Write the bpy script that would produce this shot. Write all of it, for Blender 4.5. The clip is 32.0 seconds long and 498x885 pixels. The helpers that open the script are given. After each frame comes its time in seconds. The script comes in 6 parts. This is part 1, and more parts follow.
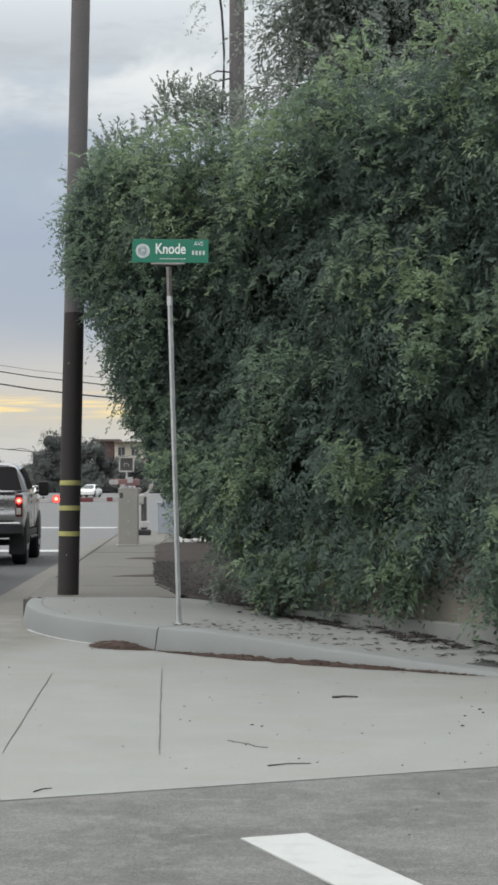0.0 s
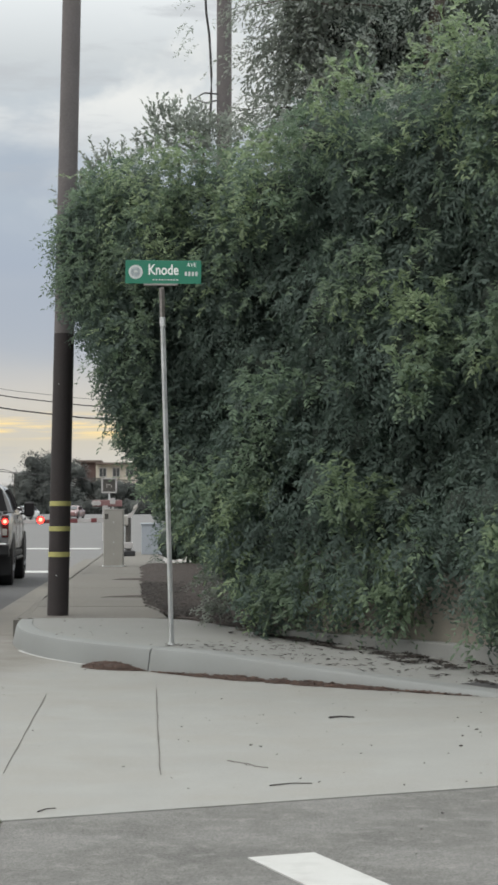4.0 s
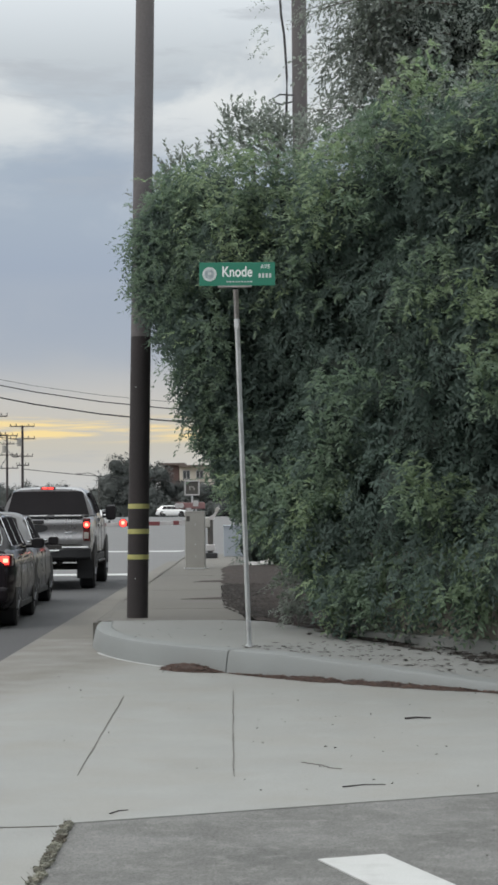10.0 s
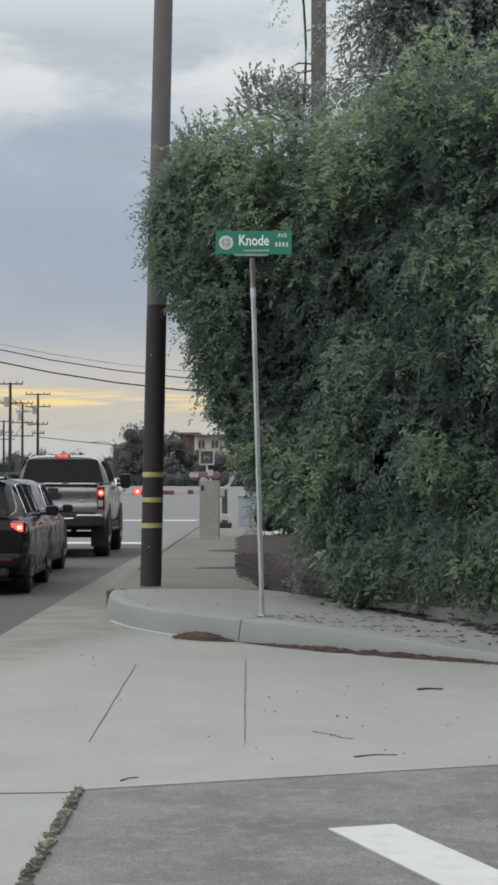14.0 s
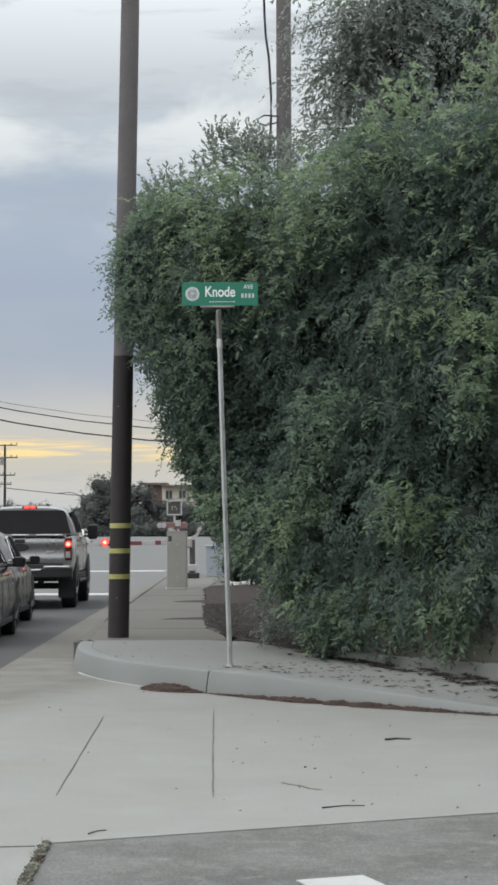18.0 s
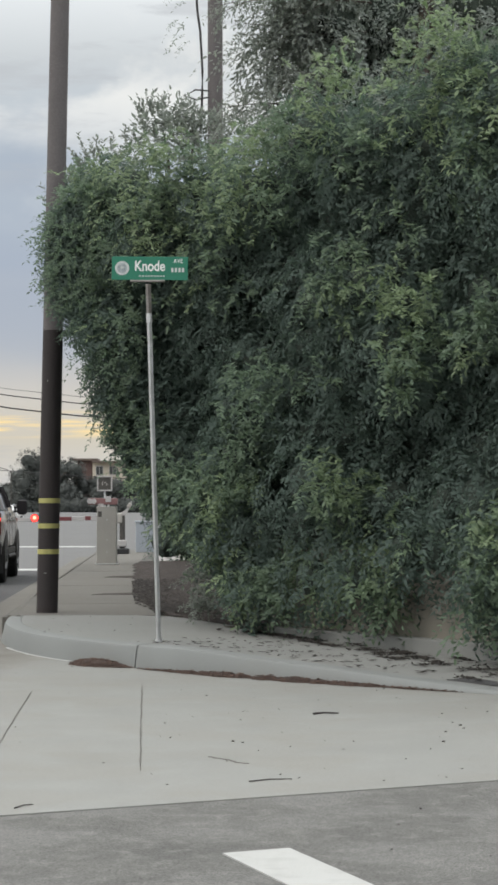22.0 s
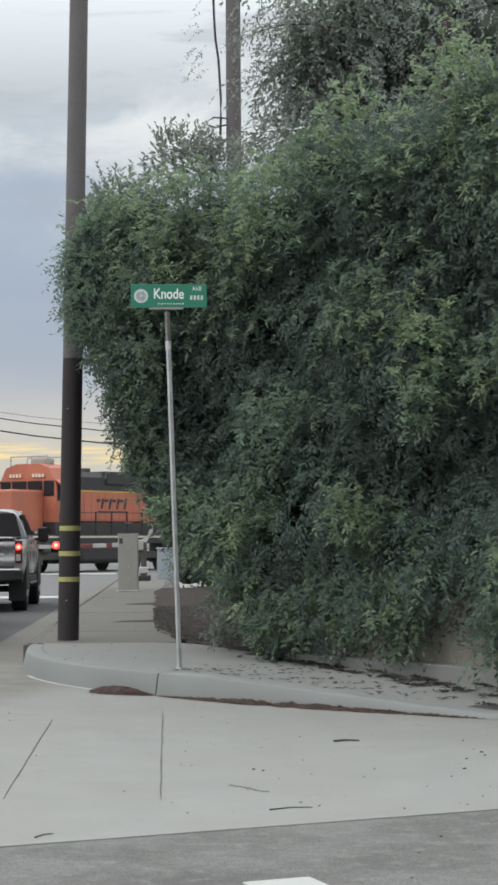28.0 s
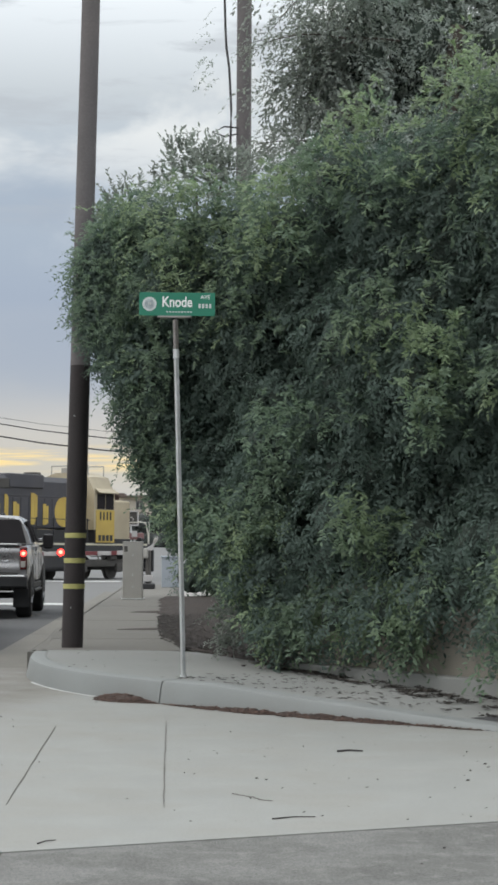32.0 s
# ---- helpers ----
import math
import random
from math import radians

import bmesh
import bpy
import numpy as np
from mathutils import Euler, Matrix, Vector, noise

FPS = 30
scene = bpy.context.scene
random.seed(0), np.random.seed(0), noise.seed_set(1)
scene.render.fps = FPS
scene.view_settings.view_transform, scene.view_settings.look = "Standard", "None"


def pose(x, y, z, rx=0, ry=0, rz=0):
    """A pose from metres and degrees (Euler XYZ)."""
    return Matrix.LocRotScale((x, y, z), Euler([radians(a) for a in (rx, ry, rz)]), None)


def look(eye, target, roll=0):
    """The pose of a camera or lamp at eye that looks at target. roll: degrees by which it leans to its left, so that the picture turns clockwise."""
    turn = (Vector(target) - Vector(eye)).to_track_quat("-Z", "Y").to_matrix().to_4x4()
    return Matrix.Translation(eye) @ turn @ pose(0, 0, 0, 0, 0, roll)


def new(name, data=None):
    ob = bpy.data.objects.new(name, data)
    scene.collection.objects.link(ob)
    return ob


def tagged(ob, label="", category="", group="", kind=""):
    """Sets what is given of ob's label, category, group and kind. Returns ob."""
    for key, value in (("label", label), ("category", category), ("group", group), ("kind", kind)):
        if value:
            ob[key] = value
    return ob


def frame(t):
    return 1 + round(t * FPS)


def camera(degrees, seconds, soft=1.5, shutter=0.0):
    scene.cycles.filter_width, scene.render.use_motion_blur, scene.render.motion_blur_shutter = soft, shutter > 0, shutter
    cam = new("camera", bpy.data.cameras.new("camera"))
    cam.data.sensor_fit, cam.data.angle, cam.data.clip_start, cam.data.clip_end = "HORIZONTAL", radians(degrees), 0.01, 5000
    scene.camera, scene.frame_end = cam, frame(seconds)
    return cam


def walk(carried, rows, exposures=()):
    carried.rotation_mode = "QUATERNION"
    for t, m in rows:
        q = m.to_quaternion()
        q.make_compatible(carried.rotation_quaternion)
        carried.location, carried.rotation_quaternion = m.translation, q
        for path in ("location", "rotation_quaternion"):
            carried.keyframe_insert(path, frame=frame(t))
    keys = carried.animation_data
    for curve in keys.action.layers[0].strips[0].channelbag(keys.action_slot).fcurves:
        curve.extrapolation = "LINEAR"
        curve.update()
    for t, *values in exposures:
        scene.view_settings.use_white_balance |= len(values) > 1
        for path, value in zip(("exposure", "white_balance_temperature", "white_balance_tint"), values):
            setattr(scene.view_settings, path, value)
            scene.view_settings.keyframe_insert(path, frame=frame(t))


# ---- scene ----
cam = camera(14.8, 32.0, soft=3.0)
PATH = [
    (0, (0.008, 0.02, 1.314), (0.007, 2.019, 1.37), -0.0),
    (0.5, (0.014, 0.04, 1.309), (0.022, 2.04, 1.367), 0.0),
    (1, (0.011, 0.027, 1.31), (0.03, 2.026, 1.368), 0.1),
    (1.5, (0.01, 0.031, 1.31), (0.038, 2.03, 1.371), 0.1),
    (2, (0.006, 0.04, 1.308), (0.042, 2.038, 1.372), 0.1),
    (2.5, (-0.012, 0.011, 1.312), (0.029, 2.009, 1.379), -0.0),
    (3, (-0.053, 0.018, 1.308), (-0.013, 2.017, 1.379), -0.1),
    (3.5, (-0.086, 0.017, 1.308), (-0.054, 2.015, 1.383), -0.2),
    (4, (-0.095, -0.008, 1.309), (-0.076, 1.99, 1.387), 0.0),
    (4.5, (-0.082, -0.01, 1.313), (-0.076, 1.988, 1.389), 0.2),
    (6.5, (-0.04, 0.016, 1.302), (-0.06, 2.015, 1.346), -0.0),
    (7, (-0.034, 0.032, 1.296), (-0.053, 2.032, 1.338), -0.1),
    (7.5, (-0.033, 0.014, 1.301), (-0.054, 2.014, 1.345), -0.2),
    (8, (-0.028, 0.011, 1.3), (-0.053, 2.01, 1.351), -0.2),
    (8.5, (-0.029, 0.018, 1.301), (-0.06, 2.017, 1.36), -0.2),
    (9, (-0.028, 0.009, 1.303), (-0.069, 2.007, 1.37), -0.2),
    (9.5, (-0.021, 0.013, 1.301), (-0.076, 2.011, 1.375), -0.4),
    (10, (-0.026, 0.002, 1.307), (-0.094, 1.999, 1.387), -0.5),
    (10.5, (-0.022, 0.016, 1.301), (-0.102, 2.012, 1.386), -0.6),
    (11, (-0.017, 0.019, 1.3), (-0.104, 2.015, 1.383), -0.7),
    (11.5, (-0.013, 0.017, 1.3), (-0.103, 2.013, 1.377), -0.6),
    (12, (-0.016, 0.022, 1.297), (-0.11, 2.019, 1.365), -0.4),
    (12.5, (-0.022, 0.025, 1.297), (-0.119, 2.021, 1.354), -0.1),
    (13, (-0.023, 0.025, 1.298), (-0.123, 2.022, 1.348), 0.0),
    (13.5, (-0.022, 0.01, 1.3), (-0.117, 2.007, 1.347), 0.1),
    (14, (-0.024, 0.031, 1.3), (-0.108, 2.029, 1.349), 0.1),
    (14.5, (-0.02, 0.03, 1.299), (-0.091, 2.028, 1.353), 0.0),
    (15, (-0.016, 0.015, 1.301), (-0.076, 2.013, 1.364), 0.0),
    (15.5, (-0.017, 0.02, 1.299), (-0.068, 2.018, 1.371), -0.1),
    (17.5, (-0.019, -0.01, 1.306), (-0.074, 1.987, 1.4), -0.3),
    (18, (-0.018, 0.004, 1.305), (-0.068, 2.001, 1.406), -0.2),
    (18.5, (-0.016, 0.03, 1.3), (-0.052, 2.027, 1.407), -0.2),
    (19, (-0.012, 0.025, 1.298), (-0.031, 2.022, 1.408), -0.1),
    (19.5, (-0.013, 0.02, 1.293), (-0.017, 2.018, 1.399), -0.2),
    (20, (-0.011, 0.005, 1.298), (-0.002, 2.002, 1.396), -0.3),
    (20.5, (-0.003, 0.004, 1.297), (0.012, 2.002, 1.39), -0.2),
    (21, (-0.003, 0.004, 1.298), (0.015, 2.002, 1.386), -0.2),
    (21.5, (-0.011, 0.007, 1.298), (0.011, 2.005, 1.381), -0.1),
    (22, (-0.006, 0.019, 1.295), (0.016, 2.017, 1.371), -0.1),
    (22.5, (-0.003, 0.02, 1.292), (0.02, 2.018, 1.359), -0.1),
    (23, (-0.003, 0.034, 1.292), (0.021, 2.033, 1.351), -0.1),
    (23.5, (-0.004, 0.031, 1.296), (0.02, 2.03, 1.352), -0.2),
    (24, (-0.009, 0.039, 1.297), (0.016, 2.038, 1.355), -0.2),
    (24.5, (-0.01, 0.023, 1.3), (0.015, 2.022, 1.362), -0.2),
    (25, (-0.006, 0.019, 1.297), (0.017, 2.018, 1.365), -0.3),
    (25.5, (0.009, 0.03, 1.29), (0.03, 2.029, 1.364), -0.5),
    (27.5, (0.009, 0.016, 1.3), (0.014, 2.013, 1.398), -0.4),
    (28, (0.008, 0.009, 1.304), (0.008, 2.006, 1.407), -0.4),
    (28.5, (0.009, 0.008, 1.299), (0.005, 2.005, 1.409), -0.3),
    (29, (0.008, 0.001, 1.299), (0.003, 1.997, 1.413), -0.2),
    (29.5, (0.013, 0.01, 1.299), (0.008, 2.006, 1.417), -0.1),
    (30, (0.008, -0.009, 1.3), (0.004, 1.987, 1.419), 0.0),
    (30.5, (0.009, -0.006, 1.301), (0.005, 1.991, 1.419), 0.1),
    (31, (0.004, 0.001, 1.299), (0.0, 1.998, 1.416), 0.2),
    (31.5, (0.005, 0.002, 1.303), (0.0, 1.999, 1.417), 0.2),
    (32, (0.0, 0.01, 1.299), (-0.006, 2.007, 1.412), 0.3),
]
walk(cam, [(t, look(eye, target, roll)) for t, eye, target, roll in PATH],
     [(0, -0.03, 6500, 9), (4, -0.03, 6700, 9), (7, -0.1, 6550, 9), (9, -0.16, 6500, 9), (12.5, -0.22, 6380, 9), (14, -0.2, 6450, 9), (17.5, -0.1, 6450, 9), (20, -0.04, 6450, 9), (23, -0.04, 6750, 10), (25, -0.04, 6650, 9), (28, -0.06, 6450, 9), (32, -0.06, 6450, 9)])


# ---- light ----
SUN_TURN, SUN_RISE = radians(-115), radians(48)
world = bpy.data.worlds.new("dusk_sky")
scene.world = world
world.use_nodes = True


def sky_nodes():
    """A low evening sky behind a broken sheet of cloud, brightest overhead, with a warm gap near the horizon."""
    nt = world.node_tree
    nt.nodes.clear()
    N, L = nt.nodes.new, nt.links.new
    out, bg = N("ShaderNodeOutputWorld"), N("ShaderNodeBackground")
    co, sep = N("ShaderNodeTexCoord"), N("ShaderNodeSeparateXYZ")
    L(co.outputs["Generated"], sep.inputs[0])
    nish = N("ShaderNodeTexSky")
    nish.sky_type, nish.sun_disc = "NISHITA", False
    nish.sun_elevation, nish.sun_rotation = SUN_RISE, SUN_TURN
    base = N("ShaderNodeValToRGB")
    el = base.color_ramp.elements
    stops = ((0.0, (0.60, 0.605, 0.61)), (0.022, (0.59, 0.585, 0.57)), (0.04, (0.61, 0.575, 0.50)), (0.062, (0.6, 0.58, 0.55)),
             (0.085, (0.48, 0.505, 0.54)), (0.13, (0.38, 0.44, 0.54)), (0.185, (0.44, 0.51, 0.59)),
             (0.235, (0.60, 0.645, 0.68)), (0.38, (1.5, 1.56, 1.6)), (0.6, (1.92, 2.0, 2.04)), (1.0, (1.9, 1.98, 2.02)))
    el[0].position, el[0].color = stops[0][0], (*stops[0][1], 1)
    el[1].position, el[1].color = stops[-1][0], (*stops[-1][1], 1)
    for p, c in stops[1:-1]:
        e = el.new(p)
        e.color = (*c, 1)
    L(sep.outputs["Z"], base.inputs[0])

    def cloud(scale, detail, rough, low, high, seed):
        m = N("ShaderNodeMapping")
        m.inputs["Scale"].default_value, m.inputs["Location"].default_value = scale, (seed, seed * 0.7, 0)
        L(co.outputs["Generated"], m.inputs[0])
        n = N("ShaderNodeTexNoise")
        n.inputs["Scale"].default_value, n.inputs["Detail"].default_value, n.inputs["Roughness"].default_value = 1.0, detail, rough
        n.inputs["Distortion"].default_value = 0.3
        L(m.outputs[0], n.inputs["Vector"])
        r = N("ShaderNodeMapRange")
        r.interpolation_type = "SMOOTHSTEP"
        r.inputs["From Min"].default_value, r.inputs["From Max"].default_value = low, high
        L(n.outputs[0], r.inputs[0])
        return r.outputs[0]

    def height_mask(a, b, c, d):
        """1 between b and c, falling to 0 at a and d, of the height over the horizon."""
        up, down, mul = N("ShaderNodeMapRange"), N("ShaderNodeMapRange"), N("ShaderNodeMath")
        for n, lo, hi in ((up, a, b), (down, d, c)):
            n.interpolation_type = "SMOOTHSTEP"
            n.inputs["From Min"].default_value, n.inputs["From Max"].default_value = lo, hi
            L(sep.outputs["Z"], n.inputs[0])
        mul.operation = "MULTIPLY"
        L(up.outputs[0], mul.inputs[0]), L(down.outputs[0], mul.inputs[1])
        return mul.outputs[0]

    def blend(colour_a, colour_b, *factors):
        f = factors[0]
        for g in factors[1:]:
            mul = N("ShaderNodeMath")
            mul.operation = "MULTIPLY"
            L(f, mul.inputs[0])
            if isinstance(g, float):
                mul.inputs[1].default_value = g
            else:
                L(g, mul.inputs[1])
            f = mul.outputs[0]
        m = N("ShaderNodeMix")
        m.data_type = "RGBA"
        L(f, m.inputs[0]), L(colour_a, m.inputs[6])
        if isinstance(colour_b, tuple):
            m.inputs[7].default_value = (*colour_b, 1)
        else:
            L(colour_b, m.inputs[7])
        return m.outputs[2]

    c = base.outputs[0]
    haze = N("ShaderNodeMix")
    haze.data_type = "RGBA"
    haze.inputs[0].default_value = 0.04
    dim = N("ShaderNodeMix")
    dim.data_type, dim.blend_type = "RGBA", "MULTIPLY"
    dim.inputs[0].default_value, dim.inputs[7].default_value = 1.0, (0.07, 0.07, 0.07, 1)
    L(nish.outputs[0], dim.inputs[6])
    L(c, haze.inputs[6]), L(dim.outputs[2], haze.inputs[7])
    c = haze.outputs[2]
    c = blend(c, (0.86, 0.875, 0.865), cloud((7, 7, 12), 6, 0.55, 0.47, 0.62, 3.1), height_mask(0.13, 0.23, 1, 1.2), 0.8)
    c = blend(c, (0.36, 0.42, 0.52), cloud((5, 5, 16), 5, 0.5, 0.45, 0.62, 8.4), height_mask(0.06, 0.1, 0.16, 0.24), 0.55)
    c = blend(c, (0.47, 0.50, 0.54), cloud((9, 9, 50), 6, 0.6, 0.5, 0.64, 5.2), height_mask(0.15, 0.2, 0.6, 0.9), 0.55)
    c = blend(c, (1.0, 0.77, 0.36), cloud((13, 13, 210), 6, 0.6, 0.40, 0.60, 1.7), height_mask(0.039, 0.0445, 0.050, 0.056), 0.95)
    c = blend(c, (0.45, 0.47, 0.50), cloud((8, 8, 120), 5, 0.6, 0.5, 0.66, 6.3), height_mask(0.01, 0.02, 0.075, 0.09), 0.4)
    L(c, bg.inputs["Color"])
    bg.inputs["Strength"].default_value = 1.1
    L(bg.outputs[0], out.inputs[0])


sky_nodes()
sun = new("sun", bpy.data.lights.new("sun", "SUN"))
sun.data.energy, sun.data.angle, sun.data.color = 1.4, radians(45), (1.0, 0.94, 0.84)
sun.matrix_world = look((0, 0, 0), (-math.sin(SUN_TURN) * math.cos(SUN_RISE), -math.cos(SUN_TURN) * math.cos(SUN_RISE), -math.sin(SUN_RISE)))


# ---- materials ----
def material(name, colour, rough=0.6, metal=0.0, vary=0.12, scale=6.0, fine=60.0, bump=0.15, second=None, spread=0.5,
             island=0.0, each=0.0, glow=0.0, spec=0.5, coat=0.0, stain=None, stain_scale=1.2, stain_amount=0.0, speck=0.0):
    """A surface with colour that varies at two scales, relief, optional stains, and a change from piece to piece."""
    m = bpy.data.materials.new(name)
    m.use_nodes = True
    nt = m.node_tree
    N, L = nt.nodes.new, nt.links.new
    b = nt.nodes["Principled BSDF"]
    b.inputs["Roughness"].default_value, b.inputs["Metallic"].default_value = rough, metal
    b.inputs["Specular IOR Level"].default_value, b.inputs["Coat Weight"].default_value = spec, coat
    co = N("ShaderNodeTexCoord")

    def noise_at(s, detail=5.0):
        n = N("ShaderNodeTexNoise")
        n.inputs["Scale"].default_value, n.inputs["Detail"].default_value = s, detail
        L(co.outputs["Object"], n.inputs["Vector"])
        return n.outputs[0]

    def mixed(factor, a, c):
        x = N("ShaderNodeMix")
        x.data_type = "RGBA"
        for sock, v in ((x.inputs[0], factor), (x.inputs[6], a), (x.inputs[7], c)):
            if isinstance(v, tuple):
                sock.default_value = (*v, 1)
            elif isinstance(v, float):
                sock.default_value = v
            else:
                L(v, sock)
        return x.outputs[2]

    def ranged(v, lo, hi, a=0.0, c=1.0):
        r = N("ShaderNodeMapRange")
        for k, val in (("From Min", lo), ("From Max", hi), ("To Min", a), ("To Max", c)):
            r.inputs[k].default_value = val
        L(v, r.inputs[0])
        return r.outputs[0]

    broad, grain = noise_at(scale), noise_at(fine, 3.0)
    dark = tuple(c * (1 - vary) for c in colour)
    light = tuple(min(1.0, c * (1 + vary)) for c in colour)
    col = mixed(ranged(broad, 0.3, 0.7), dark, light)
    if second:
        col = mixed(ranged(noise_at(scale * 0.6), 0.62 - spread * 0.3, 0.75 - spread * 0.3), col, second)
    if stain:
        col = mixed(ranged(noise_at(stain_scale), 0.5, 0.72, 0.0, stain_amount), col, stain)
    hsv = N("ShaderNodeHueSaturation")
    L(col, hsv.inputs["Color"])
    val = ranged(grain, 0.25, 0.75, 1 - vary * 0.8 - speck, 1 + vary * 0.8 + speck)
    for amount, node_name, socket in ((island, "ShaderNodeNewGeometry", "Random Per Island"), (each, "ShaderNodeObjectInfo", "Random")):
        if amount:
            src, mul = N(node_name), N("ShaderNodeMath")
            mul.operation = "MULTIPLY"
            L(val, mul.inputs[0]), L(ranged(src.outputs[socket], 0, 1, 1 - amount, 1 + amount), mul.inputs[1])
            val = mul.outputs[0]
    L(val, hsv.inputs["Value"])
    L(hsv.outputs[0], b.inputs["Base Color"])
    if bump:
        bp, add = N("ShaderNodeBump"), N("ShaderNodeMath")
        add.operation = "ADD"
        L(broad, add.inputs[0]), L(grain, add.inputs[1])
        bp.inputs["Strength"].default_value, bp.inputs["Distance"].default_value = bump, 0.01
        L(add.outputs[0], bp.inputs["Height"])
        L(bp.outputs[0], b.inputs["Normal"])
    rr = ranged(broad, 0.3, 0.7, max(0.02, rough - 0.08), min(1.0, rough + 0.08))
    L(rr, b.inputs["Roughness"])
    if glow:
        b.inputs["Emission Color"].default_value, b.inputs["Emission Strength"].default_value = (*colour, 1), glow
    return m


M = {}
M["asphalt_new"] = material("road_asphalt", (0.05, 0.05, 0.053), 0.85, scale=0.5, fine=120, vary=0.18, bump=0.4, stain=(0.05, 0.05, 0.052), stain_scale=0.35, stain_amount=0.5)
M["asphalt_old"] = material("worn_asphalt", (0.106, 0.105, 0.101), 0.9, scale=2.6, fine=130, vary=0.2, bump=0.6, second=(0.138, 0.137, 0.133), spread=0.5, stain=(0.18, 0.178, 0.17), stain_scale=9, stain_amount=0.6, speck=0.4)
M["road_pale"] = material("pale_asphalt", (0.115, 0.115, 0.116), 0.8, scale=0.3, fine=60, vary=0.1, bump=0.3, stain=(0.09, 0.09, 0.09), stain_scale=0.2, stain_amount=0.4)
M["concrete"] = material("gutter_concrete", (0.225, 0.228, 0.22), 0.85, scale=2.3, fine=140, vary=0.085, bump=0.25, second=(0.222, 0.221, 0.209), spread=0.45, stain=(0.2, 0.194, 0.178), stain_scale=0.9, stain_amount=0.6, speck=0.05)
M["kerb"] = material("kerb_concrete", (0.182, 0.192, 0.192), 0.8, scale=1.4, fine=120, vary=0.07, bump=0.2, stain=(0.17, 0.174, 0.17), stain_scale=1.6, stain_amount=0.5)
M["sidewalk"] = material("sidewalk_concrete", (0.113, 0.107, 0.095), 0.85, scale=1.2, fine=120, vary=0.09, bump=0.25, stain=(0.105, 0.099, 0.09), stain_scale=0.8, stain_amount=0.6, each=0.06)
M["sidewalk_new"] = material("corner_concrete", (0.193, 0.197, 0.192), 0.85, scale=1.2, fine=120, vary=0.08, bump=0.2, stain=(0.18, 0.178, 0.17), stain_scale=0.9, stain_amount=0.5)
M["gutter"] = material("road_gutter_concrete", (0.122, 0.115, 0.102), 0.85, scale=1.0, fine=120, vary=0.1, bump=0.25, stain=(0.17, 0.155, 0.135), stain_scale=0.9, stain_amount=0.6)
M["joint"] = material("joint_dirt", (0.105, 0.1, 0.092), 0.95, fine=90, bump=0.3)
M["weed"] = material("crack_weeds", (0.115, 0.113, 0.09), 0.95, scale=9, fine=80, vary=0.4, bump=0.8, second=(0.07, 0.06, 0.045), island=0.4)
M["mulch"] = material("mulch_soil", (0.022, 0.015, 0.0125), 0.95, scale=5, fine=50, vary=0.35, bump=1.0, second=(0.034, 0.023, 0.019))
M["litter"] = material("dry_leaf_litter", (0.06, 0.036, 0.028), 0.9, scale=7, fine=60, vary=0.3, bump=0.3, island=0.5)
M["dead_leaf"] = material("fallen_leaf", (0.02, 0.0165, 0.0145), 0.85, scale=9, fine=50, vary=0.3, bump=0.2, island=0.6)
M["white_paint"] = material("road_paint", (0.4, 0.405, 0.4), 0.7, scale=4, fine=110, vary=0.05, bump=0.3, stain=(0.3, 0.3, 0.295), stain_scale=9, stain_amount=0.45)
M["wall"] = material("stucco_wall", (0.215, 0.198, 0.17), 0.9, scale=2, fine=120, vary=0.1, bump=0.4, stain=(0.15, 0.138, 0.118), stain_scale=1.4, stain_amount=0.6)
M["soil"] = material("dry_ground", (0.26, 0.24, 0.2), 0.95, scale=0.2, fine=20, vary=0.2, bump=0.4, stain=(0.16, 0.15, 0.12), stain_scale=0.06, stain_amount=0.6)
M["ballast"] = material("track_ballast", (0.27, 0.26, 0.25), 0.95, scale=2, fine=30, vary=0.25, bump=1.0)
M["pole_wood"] = material("weathered_pole_wood", (0.112, 0.103, 0.107), 0.9, scale=3, fine=40, vary=0.14, bump=0.3, stain=(0.15, 0.134, 0.132), stain_scale=1.2, stain_amount=0.6)
M["creosote"] = material("creosote_pole_wood", (0.026, 0.021, 0.022), 0.8, scale=4, fine=60, vary=0.25, bump=0.5)
M["yellow_band"] = material("yellow_reflective_tape", (0.38, 0.36, 0.13), 0.5, scale=15, fine=120, vary=0.12, bump=0.05)
M["galv"] = material("galvanized_steel", (0.5, 0.51, 0.52), 0.42, 0.6, scale=9, fine=90, vary=0.12, bump=0.1)
M["sign_green"] = material("green_sign_sheeting", (0.012, 0.16, 0.10), 0.45, scale=3, fine=60, vary=0.06, bump=0.02)
M["sign_white"] = material("white_sign_lettering", (0.72, 0.74, 0.74), 0.5, scale=8, fine=60, vary=0.04, bump=0.0)
M["sign_grey"] = material("pale_seal_print", (0.5, 0.53, 0.53), 0.5, scale=30, fine=90, vary=0.12, bump=0.0)
M["sign_dim"] = material("grey_seal_print", (0.30, 0.34, 0.36), 0.5, scale=30, fine=90, vary=0.2, bump=0.0)
M["rubber"] = material("tyre_rubber", (0.018, 0.018, 0.019), 0.8, scale=12, fine=80, vary=0.2, bump=0.2)
M["black"] = material("black_plastic", (0.016, 0.016, 0.018), 0.55, scale=9, fine=90, vary=0.15, bump=0.08)
M["under"] = material("underbody_metal", (0.03, 0.028, 0.027), 0.75, scale=6, fine=60, vary=0.3, bump=0.3)
M["chrome"] = material("chrome_trim", (0.72, 0.73, 0.75), 0.12, 1.0, scale=5, fine=40, vary=0.03, bump=0.02)
M["rim"] = material("alloy_rim", (0.11, 0.112, 0.12), 0.35, 0.9, scale=8, fine=60, vary=0.08, bump=0.03)
